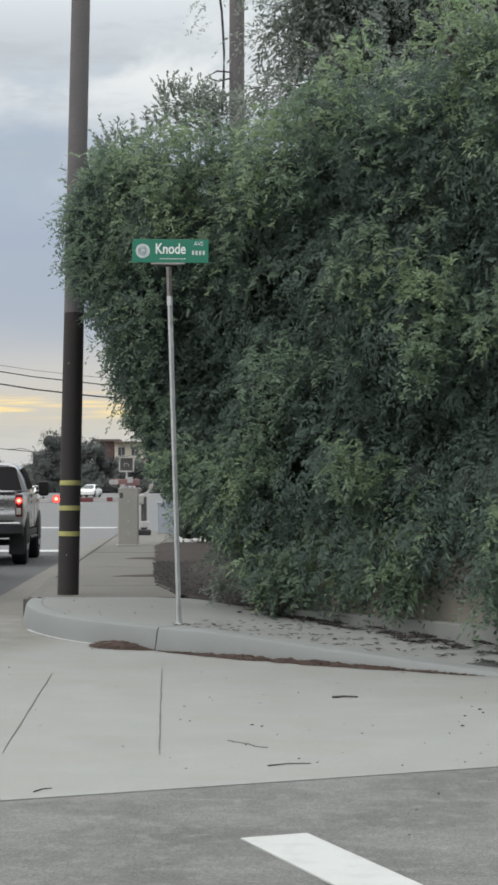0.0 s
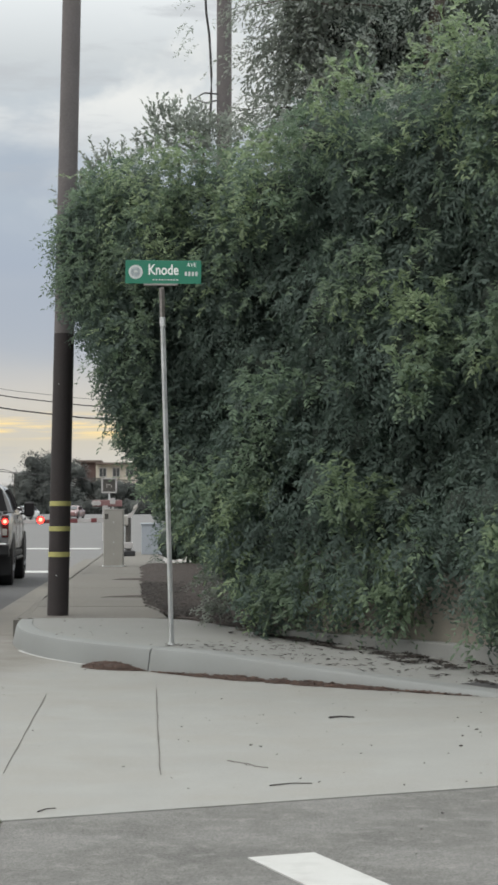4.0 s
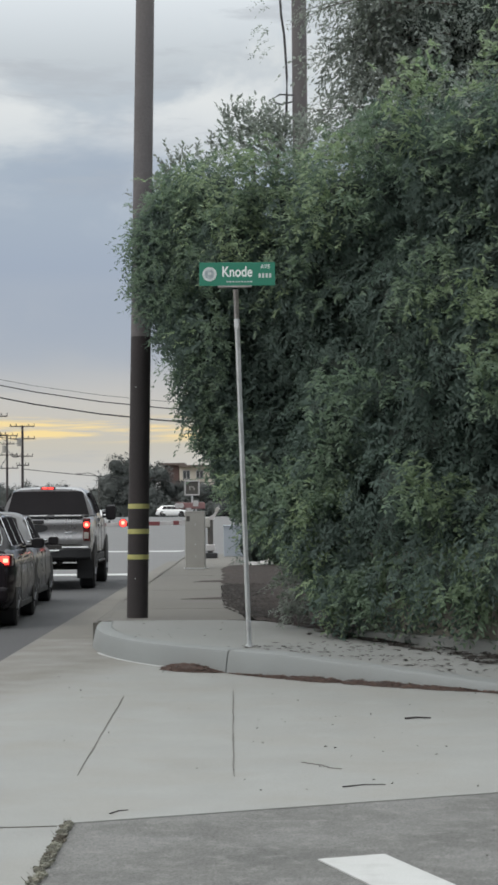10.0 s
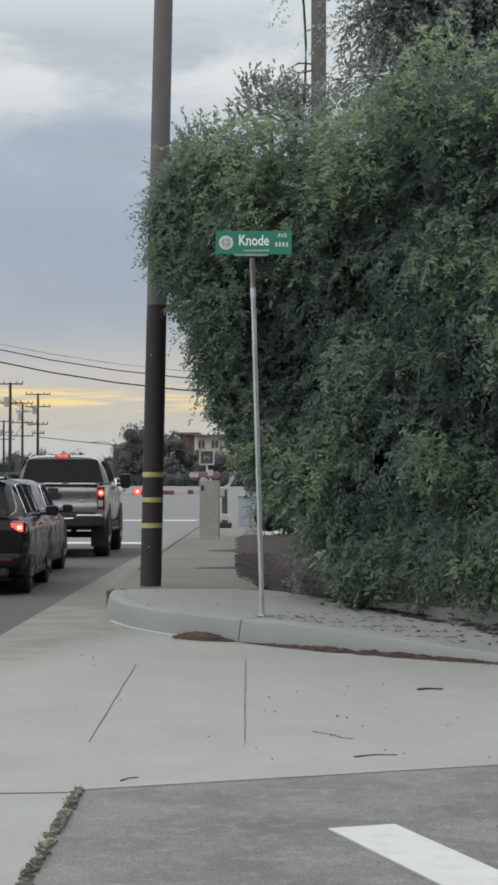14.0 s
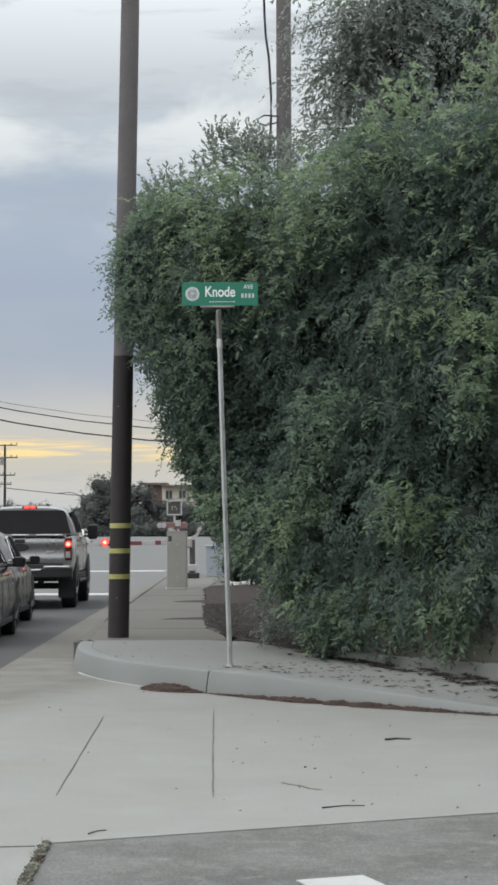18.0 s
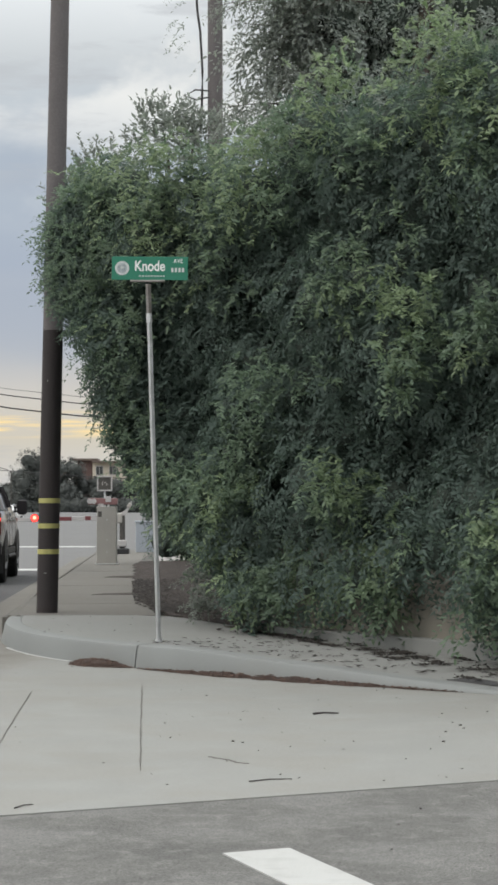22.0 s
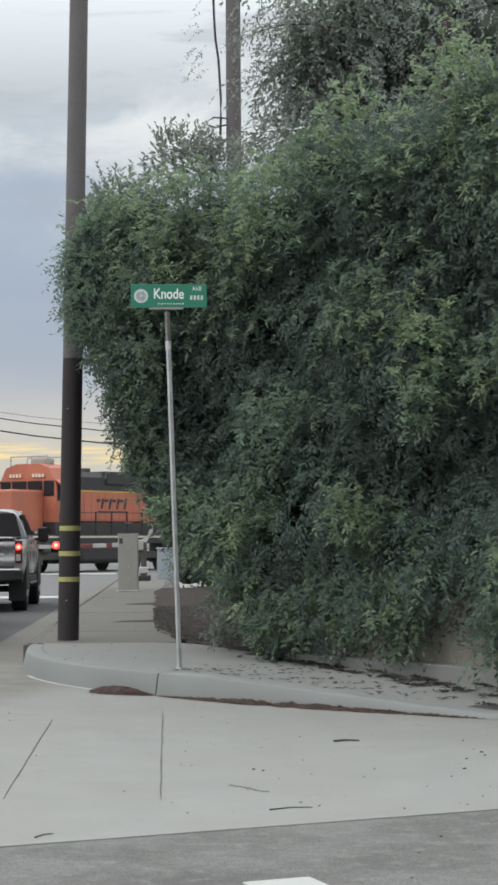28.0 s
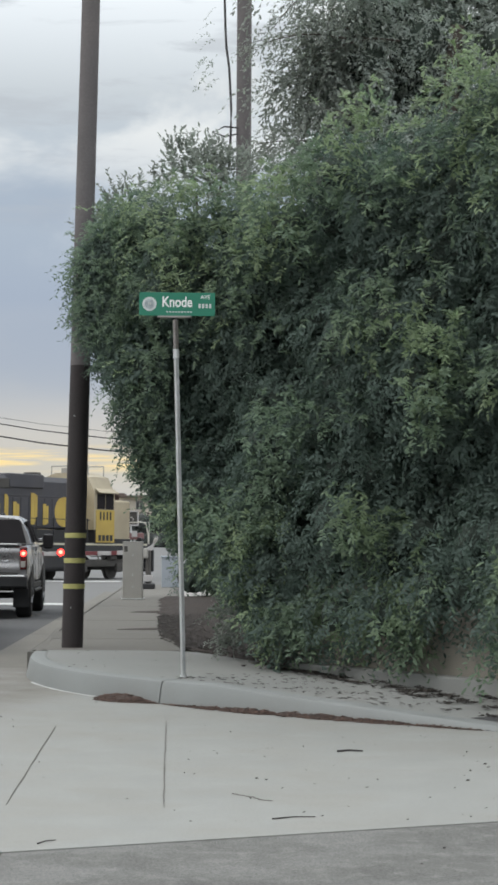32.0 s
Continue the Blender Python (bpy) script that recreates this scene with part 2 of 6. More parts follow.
M["silver"] = material("silver_car_paint", (0.3, 0.293, 0.296), 0.3, 0.75, scale=3, fine=200, vary=0.05, bump=0.0, coat=0.6)
M["dark_paint"] = material("dark_maroon_car_paint", (0.012, 0.0095, 0.0115), 0.2, 0.0, scale=3, fine=200, vary=0.08, bump=0.0, coat=0.0, spec=0.14)
M["grey_paint"] = material("grey_car_paint", (0.034, 0.031, 0.031), 0.32, 0.2, scale=3, fine=200, vary=0.06, bump=0.0, coat=0.25)
M["white_car"] = material("white_car_paint", (0.75, 0.75, 0.75), 0.3, scale=3, fine=200, vary=0.03, bump=0.0, coat=0.6)
M["red_car"] = material("red_car_paint", (0.17, 0.085, 0.085), 0.3, scale=3, fine=200, vary=0.05, bump=0.0, coat=0.6)
M["glass"] = material("tinted_car_glass", (0.03, 0.028, 0.03), 0.4, scale=3, fine=60, vary=0.05, bump=0.0, spec=0.0)
M["lens_red"] = material("red_lamp_lens", (0.09, 0.008, 0.009), 0.2, scale=20, fine=90, vary=0.1, bump=0.0, coat=0.5)
M["brake_glow"] = material("lit_brake_lamp", (1.0, 0.045, 0.035), 0.3, scale=20, fine=90, vary=0.05, bump=0.0, glow=3.2)
M["brake_core"] = material("lit_brake_bulb", (1.0, 0.2, 0.13), 0.3, scale=20, fine=90, vary=0.05, bump=0.0, glow=5.0)
M["head_glow"] = material("lit_headlamp", (1.0, 0.78, 0.5), 0.3, scale=20, fine=90, vary=0.05, bump=0.0, glow=7.0)
M["cabinet"] = material("painted_steel_cabinet", (0.31, 0.3, 0.28), 0.6, scale=1.5, fine=70, vary=0.08, bump=0.05, stain=(0.24, 0.23, 0.21), stain_scale=1.5, stain_amount=0.6)
M["cabinet_blue"] = material("aluminium_cabinet", (0.30, 0.33, 0.37), 0.5, 0.2, scale=1.5, fine=70, vary=0.07, bump=0.04)
M["gate_white"] = material("white_gate_paint", (0.36, 0.35, 0.35), 0.55, scale=3, fine=60, vary=0.08, bump=0.05)
M["gate_red"] = material("red_gate_tape", (0.13, 0.03, 0.034), 0.5, scale=3, fine=60, vary=0.1, bump=0.05)
M["flasher"] = material("faded_red_signal_paint", (0.17, 0.085, 0.085), 0.55, scale=3, fine=60, vary=0.1, bump=0.05)
M["orange"] = material("orange_locomotive_paint", (0.4, 0.13, 0.078), 0.55, scale=0.8, fine=30, vary=0.1, bump=0.08, stain=(0.28, 0.08, 0.04), stain_scale=0.5, stain_amount=0.6)
M["loco_black"] = material("black_locomotive_paint", (0.022, 0.022, 0.025), 0.6, scale=0.8, fine=30, vary=0.2, bump=0.1, stain=(0.06, 0.055, 0.05), stain_scale=0.5, stain_amount=0.5)
M["loco_blue"] = material("dark_blue_locomotive_paint", (0.042, 0.042, 0.052), 0.6, scale=0.8, fine=30, vary=0.2, bump=0.1, stain=(0.07, 0.066, 0.07), stain_scale=0.5, stain_amount=0.5)
M["loco_yellow"] = material("yellow_locomotive_paint", (0.46, 0.33, 0.07), 0.55, scale=0.8, fine=30, vary=0.12, bump=0.08, stain=(0.3, 0.2, 0.06), stain_scale=0.5, stain_amount=0.6)
M["loco_cream"] = material("faded_cream_locomotive_paint", (0.36, 0.31, 0.22), 0.6, scale=0.8, fine=30, vary=0.12, bump=0.08, stain=(0.22, 0.19, 0.14), stain_scale=0.5, stain_amount=0.6)
M["loco_grey"] = material("grimy_running_gear", (0.06, 0.056, 0.052), 0.8, scale=2, fine=30, vary=0.3, bump=0.3)
M["stripe"] = material("pale_sill_stripe", (0.5, 0.47, 0.38), 0.6, scale=3, fine=40, vary=0.12, bump=0.05)
M["rail_white"] = material("white_handrail_paint", (0.6, 0.58, 0.52), 0.5, scale=5, fine=40, vary=0.1, bump=0.05)
M["steel"] = material("rail_steel", (0.25, 0.23, 0.22), 0.35, 0.8, scale=5, fine=40, vary=0.2, bump=0.1)
M["leaf"] = material("hedge_leaf", (0.126, 0.174, 0.124), 0.65, scale=0.9, fine=30, vary=0.2, bump=0.05, second=(0.148, 0.196, 0.116), spread=0.35, island=0.2, spec=0.25)
# the hedge leaf again, darkened in colour for the shade between tufts
M["leaf_deep"] = material("shade_toned_hedge_leaf", (0.092, 0.126, 0.112), 0.75, scale=0.9, fine=30, vary=0.12, bump=0.05, island=0.06, spec=0.22)
# fresh growth, its pale colour also painting the light on tuft tops
M["leaf_young"] = material("young_lit_hedge_leaf", (0.2, 0.258, 0.16), 0.6, scale=1.2, fine=30, vary=0.2, bump=0.05, island=0.2, spec=0.25)
M["leaf_dark"] = material("dark_tree_leaf", (0.25, 0.28, 0.265), 0.7, scale=0.7, fine=30, vary=0.2, bump=0.05, island=0.2, spec=0.25)
M["leaf_fine"] = material("olive_tree_leaf", (0.2, 0.22, 0.205), 0.7, scale=0.7, fine=30, vary=0.25, bump=0.05, island=0.3, spec=0.25)
# dark fill whose colour paints the shade deep inside foliage
M["core"] = material("painted_inner_shade", (0.055, 0.07, 0.06), 0.85, scale=6, fine=40, vary=0.3, bump=1.0, spec=0.2)
M["bark"] = material("grey_bark", (0.07, 0.058, 0.05), 0.9, scale=8, fine=60, vary=0.3, bump=0.8)
M["far_leaf"] = material("far_foliage", (0.054, 0.061, 0.058), 0.8, scale=0.3, fine=5, vary=0.3, bump=0.2, island=0.4)
M["stucco_far"] = material("cream_stucco", (0.46, 0.42, 0.36), 0.9, scale=0.5, fine=10, vary=0.08, bump=0.1)
M["brick_far"] = material("brown_cladding", (0.1, 0.062, 0.058), 0.85, scale=0.5, fine=10, vary=0.12, bump=0.1)
M["roof_far"] = material("brown_roof", (0.11, 0.085, 0.075), 0.8, scale=0.5, fine=10, vary=0.12, bump=0.1)
M["pane_far"] = material("window_glass", (0.05, 0.055, 0.06), 0.1, scale=1, fine=10, vary=0.1, bump=0.0, spec=0.8)
M["wire"] = material("black_cable", (0.02, 0.02, 0.022), 0.6, scale=9, fine=60, vary=0.1, bump=0.0)


def let_light_through(m, amount):
    """Thin leaves pass on a part of the light that falls on their far side."""
    nt = m.node_tree
    N, L = nt.nodes.new, nt.links.new
    b, out = nt.nodes["Principled BSDF"], nt.nodes["Material Output"]
    thin, mix, tone = N("ShaderNodeBsdfTranslucent"), N("ShaderNodeMixShader"), N("ShaderNodeMix")
    tone.data_type, tone.blend_type = "RGBA", "MULTIPLY"
    tone.inputs[0].default_value, tone.inputs[7].default_value = 1.0, (1.35, 1.45, 1.25, 1)
    L(b.inputs["Base Color"].links[0].from_socket, tone.inputs[6])
    L(tone.outputs[2], thin.inputs["Color"])
    mix.inputs[0].default_value = amount
    L(b.outputs[0], mix.inputs[1]), L(thin.outputs[0], mix.inputs[2])
    L(mix.outputs[0], out.inputs["Surface"])


for leaf_kind in ("leaf", "leaf_deep", "leaf_young", "leaf_dark", "leaf_fine"):
    let_light_through(M[leaf_kind], 0.4)


def gutter_dirt(m, p, n, wide, colour):
    """Brown dirt washed along a line of the ground, fading over a width."""
    nt = m.node_tree
    N, L = nt.nodes.new, nt.links.new
    hsv = [k for k in nt.nodes if k.bl_idname == "ShaderNodeHueSaturation"][0]
    before = hsv.inputs["Color"].links[0].from_socket
    co, sub, dot, fade, wash, mul, mix = (N(k) for k in ("ShaderNodeTexCoord", "ShaderNodeVectorMath", "ShaderNodeVectorMath", "ShaderNodeMapRange", "ShaderNodeTexNoise", "ShaderNodeMath", "ShaderNodeMix"))
    sub.operation, dot.operation, mul.operation, mix.data_type = "SUBTRACT", "DOT_PRODUCT", "MULTIPLY", "RGBA"
    L(co.outputs["Object"], sub.inputs[0]), L(sub.outputs[0], dot.inputs[0])
    sub.inputs[1].default_value, dot.inputs[1].default_value = p, n
    fade.interpolation_type = "SMOOTHSTEP"
    fade.inputs["From Min"].default_value, fade.inputs["From Max"].default_value = wide, wide * 0.3
    L(dot.outputs["Value"], fade.inputs[0])
    wash.inputs["Scale"].default_value, wash.inputs["Detail"].default_value = 2.2, 5.0
    L(co.outputs["Object"], wash.inputs["Vector"])
    L(fade.outputs[0], mul.inputs[0]), L(wash.outputs[0], mul.inputs[1])
    L(mul.outputs[0], mix.inputs[0]), L(before, mix.inputs[6])
    mix.inputs[7].default_value = (*colour, 1)
    L(mix.outputs[2], hsv.inputs["Color"])


gutter_dirt(M["concrete"], (-2.9, 15.95, 0), (0.98, -0.2, 0), 1.3, (0.1, 0.085, 0.068))


# ---- helpers for building ----
def part(name, bm, mat, parent=None, label="", smooth=False):
    me = bpy.data.meshes.new(name)
    bm.to_mesh(me)
    bm.free()
    if smooth:
        me.polygons.foreach_set("use_smooth", [True] * len(me.polygons))
        me.set_sharp_from_angle(angle=radians(38))
    me.materials.append(M[mat])
    ob = new(name, me)
    ob.parent = parent
    return tagged(ob, label)


def raw(name, verts, faces, mat, parent=None, label="", kind=""):
    me = bpy.data.meshes.new(name)
    me.from_pydata(verts, [], faces)
    me.materials.append(M[mat])
    ob = new(name, me)
    ob.parent = parent
    return tagged(ob, label, kind=kind)


def thing(name, m, label, category, group="", kind=""):
    ob = new(name)
    ob.matrix_basis = m
    return tagged(ob, label, category, group, kind)


def box(sx, sy, sz, at=(0, 0, 0), bevel=0.0, turn=None, bm=None, segs=2):
    """A box of that size, its middle at `at`; with bm it joins that mesh."""
    b = bmesh.new()
    bmesh.ops.create_cube(b, size=1, matrix=Matrix.Diagonal((sx, sy, sz, 1)))
    if bevel:
        bmesh.ops.bevel(b, geom=b.edges[:], offset=bevel, segments=segs, profile=0.5, affect="EDGES")
    bmesh.ops.transform(b, matrix=Matrix.Translation(at) @ (turn or Matrix()), verts=b.verts)
    return joined(bm, b)


def joined(bm, b):
    if bm is None:
        return b
    me = bpy.data.meshes.new("joining")
    b.to_mesh(me)
    b.free()
    bm.from_mesh(me)
    bpy.data.meshes.remove(me)
    return bm


def rod(p, q, r, r2=None, segs=10, bm=None):
    """A round bar from p to q."""
    p, q = Vector(p), Vector(q)
    b = bmesh.new()
    bmesh.ops.create_cone(b, cap_ends=True, segments=segs, radius1=r, radius2=r if r2 is None else r2, depth=(q - p).length)
    m = Matrix.Translation((p + q) / 2) @ (q - p).to_track_quat("Z", "Y").to_matrix().to_4x4()
    bmesh.ops.transform(b, matrix=m, verts=b.verts)
    return joined(bm, b)


def tube(points, r, segs=6, taper=1.0, bm=None):
    """A round bar along points."""
    b = bmesh.new()
    pts = [Vector(p) for p in points]
    rings = []
    for i, p in enumerate(pts):
        d = (pts[min(i + 1, len(pts) - 1)] - pts[max(i - 1, 0)]).normalized()
        q = d.to_track_quat("Z", "Y")
        rr = r * (1 + (taper - 1) * i / max(1, len(pts) - 1))
        rings.append([b.verts.new(p + q @ Vector((rr * math.cos(2 * math.pi * k / segs), rr * math.sin(2 * math.pi * k / segs), 0))) for k in range(segs)])
    for a, c in zip(rings, rings[1:]):
        for k in range(segs):
            b.faces.new((a[k], a[(k + 1) % segs], c[(k + 1) % segs], c[k]))
    b.faces.new(rings[0][::-1]), b.faces.new(rings[-1])
    return joined(bm, b)


def prism(outline, z0, z1, bm=None, bevel=0.0):
    """An outline (x, y) raised from z0 to z1."""
    b = bmesh.new()
    low = [b.verts.new((x, y, z0)) for x, y in outline]
    top = [b.verts.new((x, y, z1)) for x, y in outline]
    n = len(outline)
    b.faces.new(low[::-1])
    roof = b.faces.new(top)
    for k in range(n):
        b.faces.new((low[k], low[(k + 1) % n], top[(k + 1) % n], top[k]))
    bmesh.ops.recalc_face_normals(b, faces=b.faces)
    if bevel:
        bmesh.ops.bevel(b, geom=list(roof.edges), offset=bevel, segments=2, profile=0.5, affect="EDGES")
    bmesh.ops.triangulate(b, faces=[f for f in b.faces if len(f.verts) > 4])
    return joined(bm, b)


def loft(rings, bm=None, cap=True):
    """A skin over closed rings of equal count."""
    b = bmesh.new()
    rs = [[b.verts.new(p) for p in ring] for ring in rings]
    n = len(rs[0])
    for a, c in zip(rs, rs[1:]):
        for k in range(n):
            b.faces.new((a[k], a[(k + 1) % n], c[(k + 1) % n], c[k]))
    if cap:
        b.faces.new(rs[0][::-1]), b.faces.new(rs[-1])
    bmesh.ops.recalc_face_normals(b, faces=b.faces)
    return joined(bm, b)


def knots(table, x):
    """Reads a curve given as (x, value) pairs."""
    return float(np.interp(x, [a for a, _ in table], [b for _, b in table]))


def disc(r, depth, at, axis="x", segs=20, bm=None, r2=None):
    d = {"x": Vector((1, 0, 0)), "y": Vector((0, 1, 0)), "z": Vector((0, 0, 1))}[axis] * depth / 2
    return rod(Vector(at) - d, Vector(at) + d, r, r2, segs, bm)


# ---- ground ----
ROAD_LEAN = -0.04                      # the main road runs along (ROAD_LEAN, 1)


def road_edge(y):
    """Where the asphalt of the main road meets its gutter."""
    return -2.9 + ROAD_LEAN * (y - 15.95)


TRACK, AHEAD = Vector((-9.85, 83.0)), Vector((-0.5, -0.866))      # a point of the track, and the way the train goes


def ground_z(x, y):
    """Flat up to the track, and rising gently behind it."""
    d = (x - TRACK.x) * -0.866 + (y - TRACK.y) * 0.5
    return 1.75 * max(0.0, min(1.0, (d - 8) / 92)) ** 1.2


KERB = [Vector(p) for p in ((-2.44, 21.0), (-2.27, 17.02), (-0.6, 15.95), (2.6, 13.3))]


def kerb_at(u):
    """The foot of the rounded kerb at the corner, u from 0 to 1."""
    a, b, c, d = KERB
    return a * (1 - u) ** 3 + b * 3 * u * (1 - u) ** 2 + c * 3 * u * u * (1 - u) + d * u ** 3


def kerb_in(u, w):
    """A point w metres in from the foot of the kerb."""
    t = (kerb_at(u + 0.01) - kerb_at(u - 0.01)).normalized()
    return kerb_at(u) + Vector((-t.y, t.x)) * w


def kerb_high(u):
    return knots(((0, 0.2), (0.62, 0.2), (0.78, 0.12), (0.93, 0.025), (1, 0.02)), u)


SLAB = []
BED_EDGE = ((18.2, 0.4), (19.0, 0.1), (19.9, -0.24), (20.9, -0.56), (22, -0.82), (23.9, -1.12), (27, -1.3), (35, -1.72), (43, -2.1), (50, -2.2))   # the bed's ragged border on the sidewalk


def slab_z(x, y):
    """The height of the sloping corner slab."""
    p, best, z = Vector((x, y)), 9.0, 0.2
    for a, b in SLAB:
        d = b.xy - a.xy
        f = max(0.0, min(1.0, (p - a.xy).dot(d) / d.length_squared))
        far = (a.xy + d * f - p).length
        if far < best:
            best, z = far, a.z + (b.z - a.z) * f
    return z


def build_ground():
    g = bmesh.new()
    ys = [-60, 0, 30, 50, *range(60, 420, 10), 600, 1500, 4000]
    xs = [-3000, -600, *range(-200, 201, 10), 600, 3000]
    rows = [[g.verts.new((x, y, ground_z(x, y) - 0.05)) for x in xs] for y in ys]
    for a, b in zip(rows, rows[1:]):
        for k in range(len(xs) - 1):
            g.faces.new((a[k], a[k + 1], b[k + 1], b[k]))
    tagged(part("ground", g, "soil"), "dry pale open ground reaching the horizon", "ground", kind="structure")

    # main road: dark asphalt up to the stop line, paler beyond it
    r = prism([(-14, -30), (road_edge(-30), -30), (road_edge(45), 45), (-14, 45)], -0.2, 0.0)
    road = tagged(part("road", r, "asphalt_new"), "dark grey asphalt main road beside a concrete gutter", "road", kind="structure")
    b = bmesh.new()
    prev = None
    for k in range(47):
        y = min(45 + 5 * k, 275.99)
        x1 = road_edge(y) + (0 if y < 62 else 3.5 + (y - 60) * 0.1)
        row = [b.verts.new((-38 + (x1 + 38) * c / 6, y, ground_z(-38 + (x1 + 38) * c / 6, y) + 0.004 - (0.1 if c == 0 else 0))) for c in range(7)]
        for c in range(6 if prev else 0):
            b.faces.new((prev[c], prev[c + 1], row[c + 1], row[c]))
        prev = row
    part("far_lane", b, "road_pale", road, "pale worn asphalt beyond the stop line")
    cross = bmesh.new()
    prev = None
    for k in range(26):
        x = -150 + k * 10
        row = [cross.verts.new((x, y, ground_z(x, y) + 0.004)) for y in (276, 281, 287)]
        for c in range(2 if prev else 0):
            cross.faces.new((prev[c], row[c], row[c + 1], prev[c + 1]))
        prev = row
    tagged(part("cross_street", cross, "road_pale"), "pale asphalt cross street in the distance", "road", kind="structure")
    for y, d in ((45.2, 1.5), (78.5, 2.6)):
        part("stop_line", prism([(-12, y), (road_edge(y) - 0.15, y), (road_edge(y) - 0.15, y + d), (-12, y + d)], 0.0, 0.012), "white_paint", road, "white painted stop line")

    # worn asphalt in front of the cross gutter, and its white bar
    side = prism([(-1.095, 8.335), (0.0, 8.835), (1.21, 9.385), (6, 11.53), (7, -4), (-0.9, -4), (-1.02, 6.34)], -0.2, -0.004)
    side_road = tagged(part("side_road", side, "asphalt_old"), "worn grey asphalt of the side road with a white bar", "road", kind="structure")
    d = Vector((0.34, -0.94))
    e = Vector((0.259, 0.111))
    a = Vector((-0.028, 7.425))
    bar = prism([tuple(a), tuple(a + e), tuple(a + e + d * 4), tuple(a + d * 4)], -0.004, 0.002)
    part("road_bar", bar, "white_paint", side_road, "white painted bar on the asphalt")

    # concrete cross gutter between the kerb and the worn asphalt
    foot = [tuple(kerb_at(u / 24)) for u in range(25)]
    outline = [(road_edge(21.2), 21.2)] + [(-2.435, 21.2)] + foot + [(6, 10.4), (6, 11.45), (1.2, 9.37), (0.0, 8.82), (-1.1, 8.32), (-1.03, 6.34), (-0.92, -4), (road_edge(-4), -4)]
    gut = tagged(part("cross_gutter", prism(outline, -0.2, 0.002), "concrete"), "broad pale concrete cross gutter with saw-cut joints", "gutter", kind="structure")

    def groove(p, q, w=0.012, wob=0.0):
        p, q = Vector(p), Vector(q)
        t = (q - p).normalized()
        n = Vector((-t.y, t.x))
        rng = random.Random(int(p.x * 977 + p.y * 131))
        left, right = [], []
        for k in range(13):
            c = p.lerp(q, k / 12) + n * rng.uniform(-wob, wob)
            ww = w * rng.uniform(0.5, 1.2) * (0.3 if k in (0, 12) else 1)
            left.append(tuple(c + n * ww / 2)), right.append(tuple(c - n * ww / 2))
        return prism(left + right[::-1], 0.0, 0.006)

    for p, q, w, wob, n in (((-1.456, 14.25), (-1.257, 9.85), 0.008, 0.003, "joint"), ((-0.665, 14.7), (-0.452, 9.8), 0.009, 0.003, "joint"),
                            ((-1.9, 8.12), (-1.14, 8.22), 0.01, 0.003, "joint"), ((-0.1, 10.35), (0.09, 10.05), 0.006, 0.02, "crack")):
        part(n, groove(p, q, w, wob), "joint", gut)
    # weeds in the seam at the left edge of the worn asphalt
    w = bmesh.new()
    rng = random.Random(7)
    for k in range(1500):
        y = rng.uniform(4.6, 8.34)
        x = -1.095 + (8.31 - y) * 0.038 + rng.gauss(0, 0.011) - 0.008 + 0.016 * noise.noise(Vector((y * 7, 0, 3)))
        s = rng.uniform(0.003, 0.01)
        box(s * 1.6, s * 2.2, s, (x, y, 0.004 + s * 0.3), 0, Matrix.Rotation(rng.uniform(0, 3), 4, "Z") @ Matrix.Rotation(rng.uniform(-0.5, 0.5), 4, "X"), w) if k < 900 else rod((x, y, 0), (x + rng.gauss(0, 0.01), y + rng.gauss(0, 0.01), rng.uniform(0.008, 0.026)), 0.0015, 0.0005, 3, w)
    part("weeds", w, "weed", gut, "dry weeds and grit in the seam")["kind"] = "stuff"

    # gutter and kerb of the main road beyond the corner
    pan = prism([(road_edge(21.2), 21.2), (road_edge(62), 62), (road_edge(62) + 0.53, 62), (-2.43, 21.2)], -0.2, 0.002)
    tagged(part("gutter_pan", pan, "gutter"), "pale concrete gutter along the main road", "gutter", kind="structure")
    kerb = thing("kerb", Matrix(), "pale grey rounded concrete kerb round the corner", "kerb", kind="structure")

    def kerb_run(u0, u1):
        rings = []
        for k in range(19):
            u = u0 + (u1 - u0) * k / 18
            h = kerb_high(u)
            ring = []
            b = knots(((0, 0.035), (0.25, 0.03), (0.5, 0.025), (1, 0.02)), u)
            for w, z in ((0.0, -0.1), (0.0, 0.006), (b, h * 0.82), (b + 0.012, h * 0.95), (b + 0.036, h), (0.2, h + 0.002), (0.2, -0.1)):
                p = kerb_in(u, w)
                ring.append((p.x, p.y, z))
            rings.append(ring)
        return loft(rings)

    for u0, u1 in ((0.0, 0.548), (0.55, 1.0)):
        part("kerb_stone", kerb_run(u0, u1), "kerb", kerb, smooth=True)
    n = 7
    for k in range(n):
        y0, y1 = 21.02 + k * 5.9, 21.02 + (k + 1) * 5.9 - 0.012
        rings = []
        for y in (y0, y1):
            x = road_edge(y) + 0.52 if y > 21.3 else -2.44
            rings.append([(x + a, y, z) for a, z in ((0, -0.1), (0, 0.006), (0.035, 0.16), (0.045, 0.19), (0.068, 0.2), (0.125, 0.202), (0.125, -0.1))])
        part("kerb_stone", loft(rings), "sidewalk", kerb)

    smear = []
    for k in range(15):
        u = 0.2 + 0.25 * k / 14
        p, q = kerb_in(u, -0.004), kerb_in(u, -0.03 - 0.02 * noise.noise(Vector((u * 40, 3, 0))))
        smear.append((tuple(p), tuple(q)))
    part("mortar_line", prism([a for a, _ in smear] + [b for _, b in smear[::-1]], -0.01, 0.006), "white_paint", kerb, "pale mortar line at the kerb foot")
    # sidewalk: the corner apron, then panels along the road
    pave = thing("pavement", Matrix(), "grey concrete sidewalk in panels with leaf litter", "sidewalk", kind="structure")
    apron = bmesh.new()
    inner, outer = [], []
